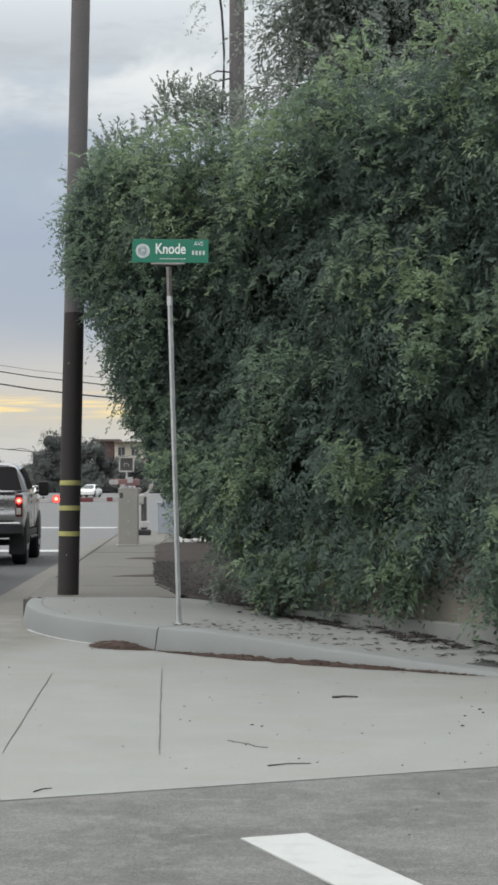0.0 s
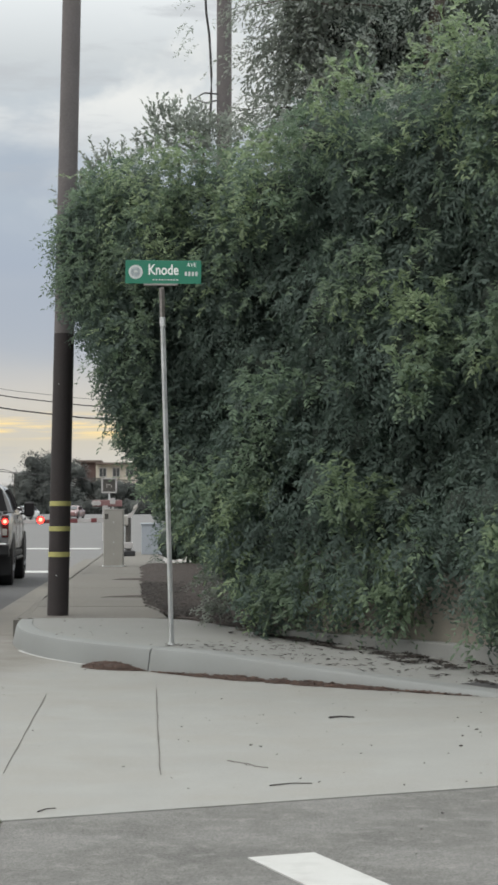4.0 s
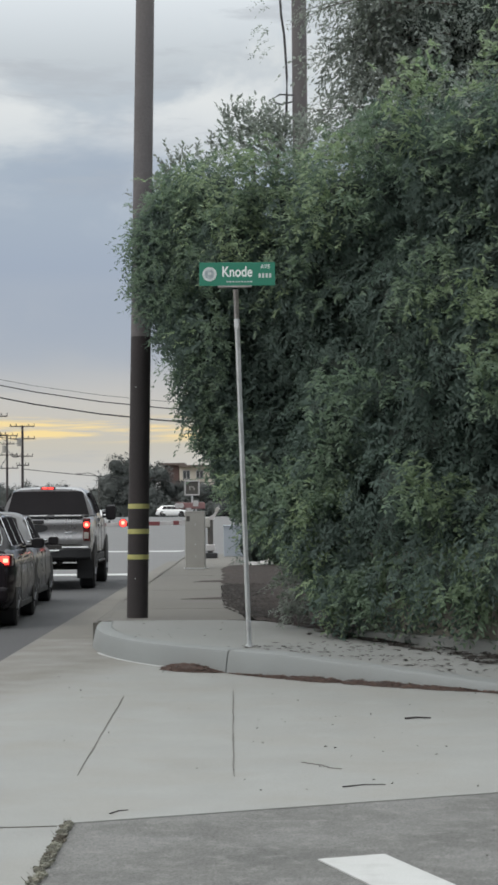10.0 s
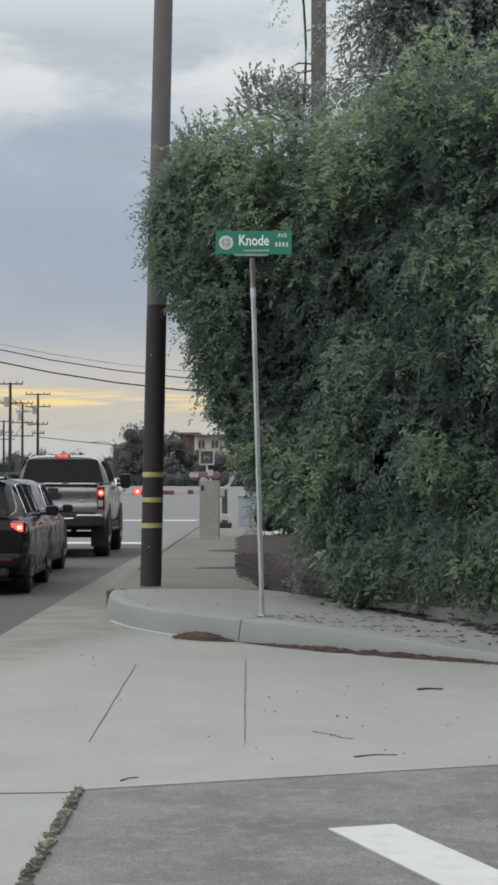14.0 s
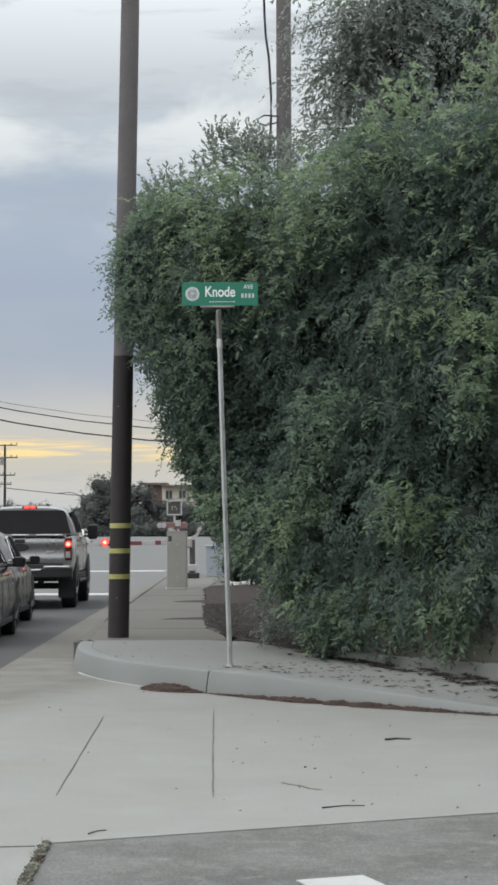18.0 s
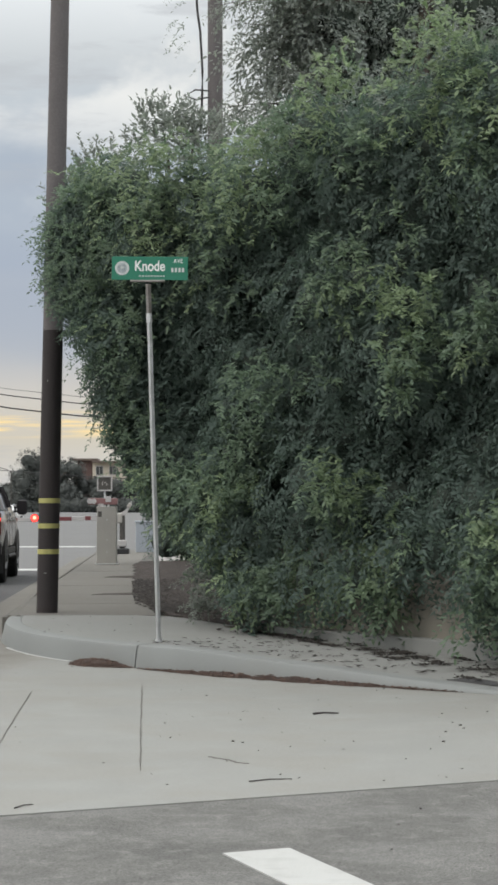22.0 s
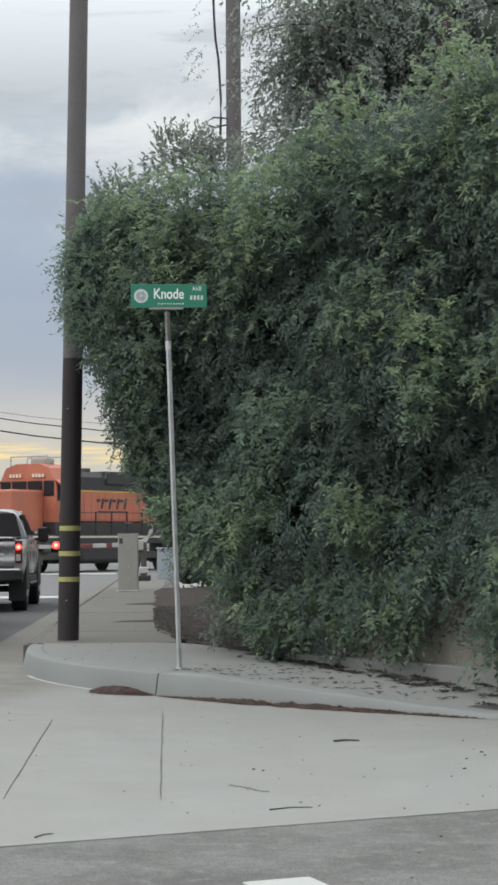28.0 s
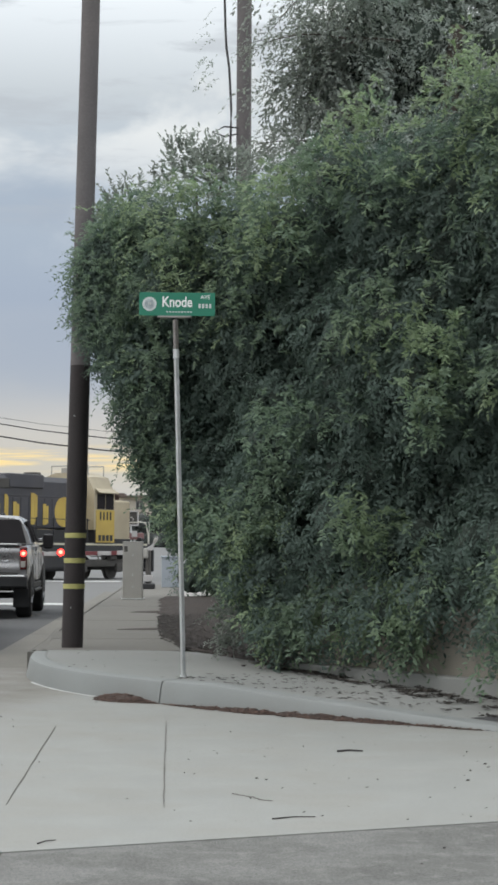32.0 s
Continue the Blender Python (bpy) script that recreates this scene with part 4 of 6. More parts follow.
def build_back_growth():
    rng = np.random.default_rng(21)
    # a taller shrub that looks over the hedge
    shrub = thing("shrub", pose(-0.6, 22.3, 0.2), "dark small-leaved shrub rising above the hedge", "shrub")
    for k, (x, z, r) in enumerate(((-0.1, 5.35, 0.42), (0.12, 5.5, 0.34), (-0.2, 5.6, 0.24), (-0.85, 5.0, 0.36), (-1.15, 4.75, 0.3), (0.35, 5.35, 0.35))):
        p, v = ball_points((x, 0, z), r, 85, rng, inner=0.3)
        sprays("leaf_clump", p, v + np.array([0, 0, 0.7]), "leaf_fine", shrub, 300 + k, count=9, reach=0.22, size=0.075, droop=-0.1, wide=0.42)
    for x, z in ((-0.1, 5.3), (0.2, 5.6), (-0.8, 5.0)):
        part("stem", tube([(1.0, 0.3, 0), (0.8 + x * 0.2, 0.2, 2.5), (x * 0.8, 0.02, z - 0.6), (x, 0, z)], 0.05, 6, 0.3), "bark", shrub)
    # the tree behind: a dense dark crown with fine hanging branches at its edge
    tree = thing("tree", pose(2.4, 24.5, 0.2), "large dark tree with fine drooping branches behind the hedge", "tree")
    part("trunk", tube([(0, 0, 0), (0.1, 0, 3), (0.0, 0.1, 6), (0.2, 0, 7.9)], 0.24, 10, 0.4), "bark", tree)
    mass = bmesh.new()
    for k in range(9):
        for j in range(14):
            a, z, y = -1.45 + k * 0.56 + rng.uniform(-0.2, 0.2), 4.4 + j * 0.36 + rng.uniform(-0.15, 0.15), rng.uniform(-0.9, 0.3) + 0.1 * j
            a = max(a, -1.0 + 0.25 * math.sin(z * 2.3) + abs(z - 6.6) * 0.1)
            r = rng.uniform(0.4, 0.55)
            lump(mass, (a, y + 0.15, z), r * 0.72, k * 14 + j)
            p, v = ball_points((a, y, z), r, 135, rng, (0, -0.7, 0.7))
            foliage("leaf_clump", p, v, "leaf_dark", tree, 4000 + k * 14 + j, count=8, reach=0.28, size=0.066, droop=0.6)
    part("inner_growth", mass, "core", tree, "dark lumps painted as the shade inside the crown")
    for k in range(30):
        z0 = rng.uniform(5.6, 8.6)
        x0, y0 = rng.uniform(-1.3, -0.5), rng.uniform(-0.6, 0.6)
        reach, fall = rng.uniform(0.4, 1.35), rng.uniform(0.1, 1.1)
        path = [(x0 - reach * t, y0 - 0.2 * t, z0 + 0.3 * t - fall * t * t) for t in (0, 0.25, 0.5, 0.75, 1)]
        part("branch", tube(path, 0.014, 5, 0.25), "bark", tree)
        line = np.array(path)
        t = rng.uniform(0.05, 1, 34)
        p = np.stack([np.interp(t, np.linspace(0, 1, 5), line[:, c]) for c in range(3)], 1) + rng.normal(0, 0.05, (34, 3))
        sprays("twig_foliage", p, np.tile([-0.6, -0.2, -0.1], (34, 1)) + rng.normal(0, 0.35, (34, 3)), "leaf_fine", tree, 500 + k, count=9, reach=0.22, size=0.075, wide=0.34, droop=0.9)
    for k in range(64):
        f = rng.random() ** 1.3
        x0, z0 = -1.2 - 1.15 * f, rng.uniform(4.7, 8.6)
        p, v = ball_points((x0, rng.uniform(-0.5, 0.5), z0), rng.uniform(0.2, 0.42), int(44 - 34 * f), rng, inner=0.1)
        sprays("twig_foliage", p, v + np.array([-0.4, 0, 0]), "leaf_fine", tree, 600 + k, count=10, reach=0.3, size=0.085, wide=0.36, droop=0.9)


build_hedge()
build_back_growth()


def build_bed_plants():
    rng = np.random.default_rng(31)
    for k in range(19):
        y = 21.5 + k * 1.5
        x = -0.033 * y + (0.85 if k < 4 else 1.3)
        low = k < 3 or k > 15
        if k > 15:
            x, y = ((-1.42, 45.7), (-0.95, 45.0), (-0.45, 45.6))[k - 16]
        shrub = thing("bed_shrub", pose(x, y, 0.2), "green leafy shrub in the mulch bed along the sidewalk", "shrub", "shrubs in the bed")
        # tall ones, mostly hidden behind the hedge, are added to darken car reflections
        h = rng.uniform(1.0, 1.5) if low else rng.uniform(3.8, 5.0)
        # dark filler lumps, the shrub's inner shade put into their colour
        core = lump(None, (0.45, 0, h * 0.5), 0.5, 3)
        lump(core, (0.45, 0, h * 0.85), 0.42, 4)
        for j in range(7 if low else 16):
            r = rng.uniform(0.35, 0.55)
            c = (rng.uniform(0.0, 0.9), rng.uniform(-0.5, 0.5), rng.uniform(0.35, h))
            lump(core, c, r * 0.8, j)
            p, v = ball_points(c, r, 60, rng, (-0.5, -1, 0.4))
            foliage("leaf_clump", p, v, "leaf" if k % 2 else "leaf_deep", shrub, 700 + 20 * k + j, count=8, reach=0.25, size=0.08)
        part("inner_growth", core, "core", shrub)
        part("stem", tube([(0.3, 0, 0), (0.35, 0, h * 0.5), (0.3, 0, h * 0.9)], 0.04, 6, 0.5), "bark", shrub)


build_bed_plants()


# ---- utility poles and wires ----
def build_near_pole():
    pole = thing("utility_pole", pose(-2.055, 21.8, 0.2), "dark wooden utility pole with three yellow reflective bands", "utility pole")
    lean = 0.128 / 6.76
    n = 28
    for name, z0, z1, mat, label in (("shaft", 3.2, 12.0, "pole_wood", "weathered grey-brown upper shaft"), ("butt", -0.1, 3.2, "creosote", "dark creosoted lower shaft")):
        rings = []
        for k in range(9):
            z = z0 + (z1 - z0) * k / 8
            r = 0.121 - 0.0022 * z
            rings.append([(lean * z + r * (1 + 0.018 * noise.noise(Vector((a * 0.9, z * 0.4, 1)))) * math.cos(2 * math.pi * a / n), r * math.sin(2 * math.pi * a / n), z) for a in range(n)])
        part(name, loft(rings), mat, pole, label, smooth=True)
    for z in (1.265, 0.98, 0.69):
        r = 0.1225 - 0.0022 * z
        band = bmesh.new()
        rings = [[(lean * zz + (r + o) * math.cos(2 * math.pi * a / n), (r + o) * math.sin(2 * math.pi * a / n), zz) for a in range(n)] for zz, o in ((z - 0.027, 0.0), (z - 0.026, 0.0025), (z + 0.026, 0.0025), (z + 0.027, 0.0))]
        part("reflective_band", loft(rings), "yellow_band", pole, "yellow reflective band", smooth=True)
    for z, a in ((2.62, -1.9), (0.45, -1.7)):
        r = 0.121 - 0.0022 * z
        part("nail", rod((lean * z + r * math.cos(a), r * math.sin(a), z), (lean * z + (r + 0.012) * math.cos(a), (r + 0.012) * math.sin(a), z), 0.005), "galv", pole)


def build_back_pole():
    pole = thing("utility_pole", pose(-0.205, 31, 0.2), "brown wooden utility pole with a loose cable behind the hedge", "utility pole")
    rings = [[((0.132 - 0.0012 * z) * math.cos(a * math.pi / 10), (0.132 - 0.0012 * z) * math.sin(a * math.pi / 10), z) for a in range(20)] for z in (-0.1, 3, 6, 9, 12.5)]
    part("shaft", loft(rings), "pole_wood", pole, smooth=True)
    rng = random.Random(5)
    path = [(-0.25 + 0.04 * math.sin(z * 1.7) + 0.02 * rng.random() - (0.02 * z - 0.15), -0.05, z) for z in np.linspace(7.3, 12, 15)]
    part("loose_cable", tube(path, 0.022, 6), "wire", pole, "loose black cable hanging beside the shaft")
    part("bracket", tube([(-0.1, -0.1, 7.98), (-0.32, -0.14, 7.99), (-0.5, -0.1, 7.9), (-0.3, -0.12, 7.83), (-0.1, -0.1, 7.88)], 0.014, 6), "wire", pole, "bent wire loop")
    g = np.random.default_rng(8)
    p = np.array([(-0.35 - 0.25 * g.random(), -0.05, 8.5 + 1.5 * g.random()) for _ in range(14)])
    sprays("vine_foliage", p, np.tile([-0.9, 0, 0.3], (14, 1)) + g.normal(0, 0.3, (14, 3)), "leaf_dark", pole, 9, count=12, reach=0.34, size=0.07, droop=0.9, label="thin vine shoots on the cable")


build_near_pole()
build_back_pole()


def far_pole(x, y, h, arms, half):
    z = ground_z(x, y)
    p = thing("utility_pole", pose(x, y, z), "distant wooden power pole with crossarms", "utility pole", "power poles along the road")
    part("shaft", rod((0, 0, -0.3), (0, 0, h), 0.19, 0.13, 8), "creosote", p)
    for k, (dz, f) in enumerate(arms):
        w = half * f
        part("crossarm", box(2 * w, 0.14, 0.12, (0.06 if k % 2 else -0.04, 0, h - dz)), "creosote", p)
        for s in (-0.95, -0.5, 0.5, 0.95):
            part("insulator", rod((s * w, 0, h - dz + 0.08), (s * w, 0, h - dz + 0.32), 0.05, 0.05, 6), "wire", p)
    if half > 1.3:
        part("transformer", disc(0.3, 1.0, (-0.35, -0.15, h - 2.0), "z", 10), "cabinet", p)


for fx, fy, fh, arms, half in ((-32.7, 195, 11.0, ((0.15, 1.0), (2.1, 0.85)), 1.35), (-35.2, 230, 11.2, ((0.1, 1.0), (1.6, 1.0), (3.7, 0.85), (4.8, 0.5)), 1.5),
                               (-41.9, 260, 11.4, ((0.15, 1.0), (1.3, 0.6), (2.8, 0.9), (4.6, 1.0)), 1.5), (-51.3, 300, 10.4, ((0.2, 1.0), (1.9, 1.0), (3.0, 1.2)), 1.5),
                               (-43.0, 220, 13.6, ((0.15, 1.0), (1.8, 1.0), (3.4, 1.0)), 1.5)):
    far_pole(fx, fy, fh, arms, half)


def wire(p, q, sag, r, label="sagging black overhead cable"):
    p, q = Vector(p), Vector(q)
    pts = [p.lerp(q, t / 24) - Vector((0, 0, sag * 4 * (t / 24) * (1 - t / 24))) for t in range(25)]
    tagged(part("overhead_wire", tube(pts, r, 5), "wire"), label, "cable", "overhead wires")


for x, h in ((-42.0, 18.0), (40.0, 18.0)):
    far_pole(x, 100, h - ground_z(x, 100), ((0.2, 1.0), (0.9, 1.0)), 1.2)
wire((-42, 100, 17.95), (40, 100, 17.95), 11.1, 0.03)
wire((-42, 100, 17.3), (40, 100, 17.3), 11.1, 0.04)
wire((-42, 100, 17.82), (40, 100, 17.82), 10.6, 0.012)
wire((-43, 220, 13.4), (-35.2, 230, 11.1), 0.5, 0.04)
wire((-32.7, 195, 10.9), (-35.2, 230, 11.1), 1.0, 0.035)
wire((-35.2, 230, 9.7), (-41.9, 260, 11.3), 1.0, 0.04)
wire((-41.9, 260, 10.2), (-51.3, 300, 10.3), 1.2, 0.05)
wire((-35.2, 230, 7.6), (40, 230, 8.2), 2.4, 0.045)


# ---- street name sign ----
def letters(text, high, parent, at, mat, width=1.0, bold=0.0):
    cu = bpy.data.curves.new("lettering", "FONT")
    cu.body, cu.size, cu.extrude, cu.offset = text, high, 0.0015, bold
    tmp = new("lettering", cu)
    bpy.context.view_layer.update()
    me = bpy.data.meshes.new_from_object(tmp.evaluated_get(bpy.context.evaluated_depsgraph_get()))
    bpy.data.objects.remove(tmp)
    me.materials.clear()
    me.materials.append(M[mat])
    ob = new("lettering", me)
    ob.parent = parent
    ob.matrix_basis = Matrix.Translation(at) @ Matrix.Rotation(math.pi / 2, 4, "X") @ Matrix.Diagonal((width, 1, 1, 1))
    return ob


def build_sign():
    sign = thing("street_name_sign", pose(-0.607, 16.72, 0.19), "green street name sign on a galvanized square post", "street sign")
    lean = Matrix.Rotation(radians(-1.7), 4, "Y")
    skew = lean @ Matrix.Rotation(radians(32), 4, "Z")
    post = box(0.034, 0.034, 2.84, (0, 0, 1.42), 0.004)
    bmesh.ops.transform(post, matrix=skew, verts=post.verts)
    part("post", post, "galv", sign, "square galvanized steel post")
    part("base_sleeve", rod((0, 0, -0.02), (0, 0, 0.03), 0.036, 0.032, 14), "galv", sign)
    neck = bmesh.new()
    box(0.036, 0.036, 0.3, (0, 0, 2.98), 0.004, None, neck)
    bmesh.ops.transform(neck, matrix=skew, verts=neck.verts)
    part("upper_post", neck, "steel", sign, "darker upper post")
    ring = bmesh.new()
    rod((0, 0, 2.79), (0, 0, 2.87), 0.027, 0.025, 16, ring)
    bmesh.ops.transform(ring, matrix=lean, verts=ring.verts)
    part("collar", ring, "galv", sign)
    top = lean @ Vector((0, 0, 3.13))
    part("bracket", box(0.3, 0.03, 0.018, (top.x - 0.008, -0.01, top.z + 0.024), 0.005), "steel", sign, "bracket holding the blade")
    bx, bz = top.x + 0.014, top.z + 0.135
    blade = part("blade", box(0.665, 0.006, 0.205, (0, 0, 0), 0.0028), "sign_green", sign, "green sign blade with white lettering")
    blade.matrix_basis = Matrix.Translation((bx, -0.012, bz)) @ Matrix.Rotation(radians(0.4), 4, "Y")
    letters("Knode", 0.128, blade, (-0.135, -0.004, -0.022), "sign_white", 0.78, 0.002)
    letters("AVE", 0.052, blade, (0.205, -0.004, 0.048), "sign_white", 0.9)
    for k in range(4):
        part("number_bar", box(0.019, 0.002, 0.038, (0.197 + k * 0.031, -0.0042, -0.014)), "sign_grey", blade)
    part("seal", disc(0.062, 0.003, (-0.242, -0.004, 0.0), "y", 32), "sign_grey", blade, "round pale seal")
    part("seal_ring", disc(0.043, 0.003, (-0.242, -0.0052, 0.0), "y", 32), "sign_dim", blade, "grey print on the seal")
    part("seal_mark", box(0.03, 0.002, 0.02, (-0.242, -0.0072, 0.004), 0.004), "sign_grey", blade)
    for k in range(9):
        part("caption_bar", box(0.016, 0.002, 0.011, (-0.085 + k * 0.026, -0.0042, -0.068)), "sign_grey", blade)


build_sign()


# ---- crossing equipment ----
def build_crossing():
    c = thing("signal_cabinet", pose(-2.74, 43.45, 0.2), "tall pale grey steel cabinet on the sidewalk by the crossing", "cabinet")
    part("body", box(0.44, 0.42, 1.27, (0, 0, 0.645), 0.012), "cabinet", c)
    part("base_plate", box(0.5, 0.46, 0.025, (0, 0, 0.0125), 0.004), "galv", c)
    part("cap", box(0.455, 0.435, 0.03, (0, 0, 1.285), 0.01), "cabinet", c)
    part("vent", box(0.08, 0.006, 0.12, (-0.15, -0.212, 1.13), 0.002), "loco_grey", c, "dark vent grille")
    for z in (1.0, 0.55, 0.28):
        part("latch", box(0.014, 0.012, 0.04, (0.01, -0.213, z), 0.003), "galv", c)

    g = thing("crossing_gate", pose(-3.03, 55.0, 0.2), "lowered red and white railway crossing gate with a counterweight", "crossing gate")
    part("pedestal", box(0.4, 0.4, 0.16, (0, 0, 0.08), 0.03), "black", g, "dark pedestal")
    part("plate", box(0.26, 0.26, 0.2, (0, 0, 0.3), 0.03), "gate_white", g, "pale mechanism housing")
    part("mast", rod((0, 0, 0.16), (0, 0, 1.1), 0.085, 0.08, 14), "loco_grey", g)
    part("mechanism", box(0.2, 0.26, 0.3, (-0.1, 0, 1.02), 0.04), "cabinet", g)
    arm_z = 1.03
    part("counterweight_arm", loft([[(x, y, z + h) for y, h in ((-0.03, -t), (0.03, -t), (0.03, t), (-0.03, t))] for x, z, t in ((-0.9, arm_z, 0.06), (-0.4, arm_z, 0.08), (-0.1, arm_z + 0.04, 0.085), (0.08, arm_z + 0.14, 0.08), (0.2, arm_z + 0.32, 0.06), (0.26, arm_z + 0.46, 0.03))]), "gate_white", g, "pale curved counterweight arm")
    part("counterweight", box(0.1, 0.14, 0.14, (0.2, 0, arm_z + 0.36), 0.02, Matrix.Rotation(0.5, 4, "Y")), "cabinet", g)
    x = -0.68
    for k in range(19):
        w = 0.385
        tone = "gate_red" if k % 2 == 0 else "gate_white"
        part("arm_section", box(w, 0.05, 0.12 - 0.0025 * k, (x - w / 2, 0, arm_z - 0.0075 * (k + 1)), 0.008), tone, g)
        x -= w + 0.002
    for xx in (-2.5, -4.6, -7.0):
        lamp = part("gate_lamp", disc(0.12, 0.1, (xx, -0.06, arm_z + 0.0), "y", 16), "lens_red", g, "red gate lamp")
        part("lamp_glow", disc(0.105, 0.02, (xx, -0.125, arm_z + 0.0), "y", 16), "brake_glow", lamp, "lit red lens")
        part("lamp_core", disc(0.05, 0.02, (xx, -0.135, arm_z + 0.01), "y", 16), "brake_core", lamp, "bright centre of the lamp")

    s = thing("crossing_signal", pose(-6.75, 105, ground_z(-6.75, 105)), "railway crossing signal beyond the tracks with a dull red flasher bar", "railway signal")
    part("mast", rod((-0.2, 0, 0), (-0.2, 0, 1.95), 0.17, 0.17, 12), "gate_white", s)
    part("rear_post", rod((0.2, 0, 0), (0.2, 0, 2.3), 0.06, 0.06, 10), "gate_white", s)
    part("flasher_bar", box(1.62, 0.14, 0.36, (-0.1, 0, 2.07), 0.05), "flasher", s, "dull red flasher bar")
    for x in (-0.8, -0.58):
        part("flasher_hood", disc(0.14, 0.2, (x, -0.12, 2.08), "y", 14), "gate_white", s)
    part("number_plate", box(0.3, 0.03, 0.32, (0.2, -0.1, 2.2), 0.01), "gate_white", s, "small white plate")
    frame_bm = bmesh.new()
    for sx, sz, w, h in ((0, 0.38, 0.84, 0.08), (0, -0.38, 0.84, 0.08), (-0.38, 0, 0.08, 0.84), (0.38, 0, 0.08, 0.84)):
        box(w, 0.05, h, (sx, -0.04, 3.05 + sz), 0.02, None, frame_bm)
    board = part("turn_sign", box(0.8, 0.03, 0.8, (0, 0, 3.05), 0.05), "loco_grey", s, "dark square sign with a white border")
    part("border", frame_bm, "gate_white", board)
    for x, z, w, h in ((-0.12, 3.05, 0.05, 0.2), (0.02, 3.1, 0.14, 0.05), (0.12, 3.0, 0.05, 0.12)):
        part("symbol", box(w, 0.03, h, (x, -0.03, z)), "cabinet", board)
    part("sign_post", rod((0, 0.05, 0), (0, 0.05, 2.9), 0.05, 0.05, 8), "galv", s)

    k = thing("relay_cabinet", pose(-2.46, 57.8, 0.15), "blue-grey aluminium relay cabinet by the tracks", "cabinet")
    part("body", box(0.62, 0.5, 0.9, (0, 0, 0.49), 0.02), "cabinet_blue", k)
    part("roof", box(0.68, 0.56, 0.06, (0, 0, 0.96), 0.02), "cabinet_blue", k)
    part("plinth", box(0.66, 0.54, 0.05, (0, 0, 0.02), 0.01), "black", k)
    part("handle", box(0.03, 0.03, 0.14, (0.22, -0.26, 0.5), 0.01), "black", k)
    b = thing("litter_bin", pose(-1.98, 57.0, 0.15), "dark cylindrical bin with a pale rim by the tracks", "bin")
    part("body", rod((0, 0, 0), (0, 0, 0.58), 0.15, 0.17, 16), "black", b)
    part("rim", rod((0, 0, 0.58), (0, 0, 0.64), 0.185, 0.185, 16), "gate_white", b)


build_crossing()


# ---- vehicles ----
class Cabin:
    """The upper body of a vehicle: rows of (y, base height, top height, half width at the base, half width at the top)."""

    def __init__(self, rows):
        self.rows = rows

    def at(self, y, f, side):
        zb, zt, wb, wt = (float(np.interp(y, [r[0] for r in self.rows], [r[k] for r in self.rows])) for k in (1, 2, 3, 4))
        f2 = f - 0.06 * math.sin(f * math.pi)
        return Vector((side * (wb + (wt - wb) * f2), y, zb + (zt - zb) * f))

    def shell(self):
        rings = []
        for y, zb, zt, wb, wt in self.rows:
            h = zt - zb
            rings.append([(-wb, y, zb), (-(wb * 0.55 + wt * 0.45), y, zb + h * 0.5), (-wt, y, zb + h * 0.86), (-wt * 0.8, y, zt - h * 0.03), (-wt * 0.4, y, zt), (wt * 0.4, y, zt),
                          (wt * 0.8, y, zt - h * 0.03), (wt, y, zb + h * 0.86), (wb * 0.55 + wt * 0.45, y, zb + h * 0.5), (wb, y, zb)])
        return loft(rings)

    def pane(self, y0, y1, side, f0=0.1, f1=0.82, slant0=0.0, slant1=0.0):
        """A side window between y0 and y1; the slants move its upper corners."""
        b = bmesh.new()
        cols = []
        for k in range(5):
            lo, hi = y0 + (y1 - y0) * k / 4, y0 + slant0 + (y1 + slant1 - y0 - slant0) * k / 4
            cols.append([self.at(lo, f0, side), self.at((lo + hi) / 2, (f0 + f1) / 2, side), self.at(hi, f1, side)])
        out = Vector((side * 0.012, 0, 0.004))
        front = [[b.verts.new(p + out) for p in col] for col in cols]
        back = [[b.verts.new(p - out) for p in col] for col in cols]
        for a, c in zip(front, front[1:]):
            for j in range(2):
                b.faces.new((a[j], c[j], c[j + 1], a[j + 1]))
        for a, c in zip(back, back[1:]):
            for j in range(2):
                b.faces.new((a[j + 1], c[j + 1], c[j], a[j]))
        bmesh.ops.recalc_face_normals(b, faces=b.faces)
        return b


def body_rings(rows, slab=0.0):
    """Rows of (y, bottom, belt, half width): rounded sections of a car's lower body; slab sets its sides upright."""
    rings = []
    for y, z0, z1, w in rows:
        h = z1 - z0
        half = [(w * 0.86, z0), (w * 0.965, z0 + h * 0.12), (w, z0 + h * 0.4), (w * 0.995, z0 + h * 0.68), (w * (0.955 + 0.035 * slab), z0 + h * 0.92), (w * (0.88 + 0.06 * slab), z1)]
        rings.append([(-x, y, z) for x, z in half] + [(x, y, z) for x, z in half[::-1]])
    return rings


def wheel(parent, x, y, r, w, rim="rim"):
    side = 1 if x > 0 else -1
    b = bmesh.new()
    rings = [(-w / 2, r * 0.7), (-w / 2, r * 0.92), (-w * 0.38, r), (w * 0.38, r), (w / 2, r * 0.92), (w / 2, r * 0.7)]
    loft([[(x + a, y + rr * math.cos(2 * math.pi * k / 28), r + rr * math.sin(2 * math.pi * k / 28)) for k in range(28)] for a, rr in rings], b)
    ob = part("wheel", b, "rubber", parent, "black rubber tyre on a rim")
    part("rim", disc(r * 0.66, 0.03, (x + side * (w / 2 - 0.01), y, r), "x", 20), rim, ob)
    for k in range(5):
        a = 2 * math.pi * k / 5
        part("spoke", rod((x + side * (w / 2 + 0.008), y, r), (x + side * (w / 2 + 0.004), y + math.cos(a) * r * 0.6, r + math.sin(a) * r * 0.6), 0.028, 0.022, 6), rim, ob)
    part("hub", disc(0.05, 0.04, (x + side * w / 2, y, r), "x", 12), "black", ob)


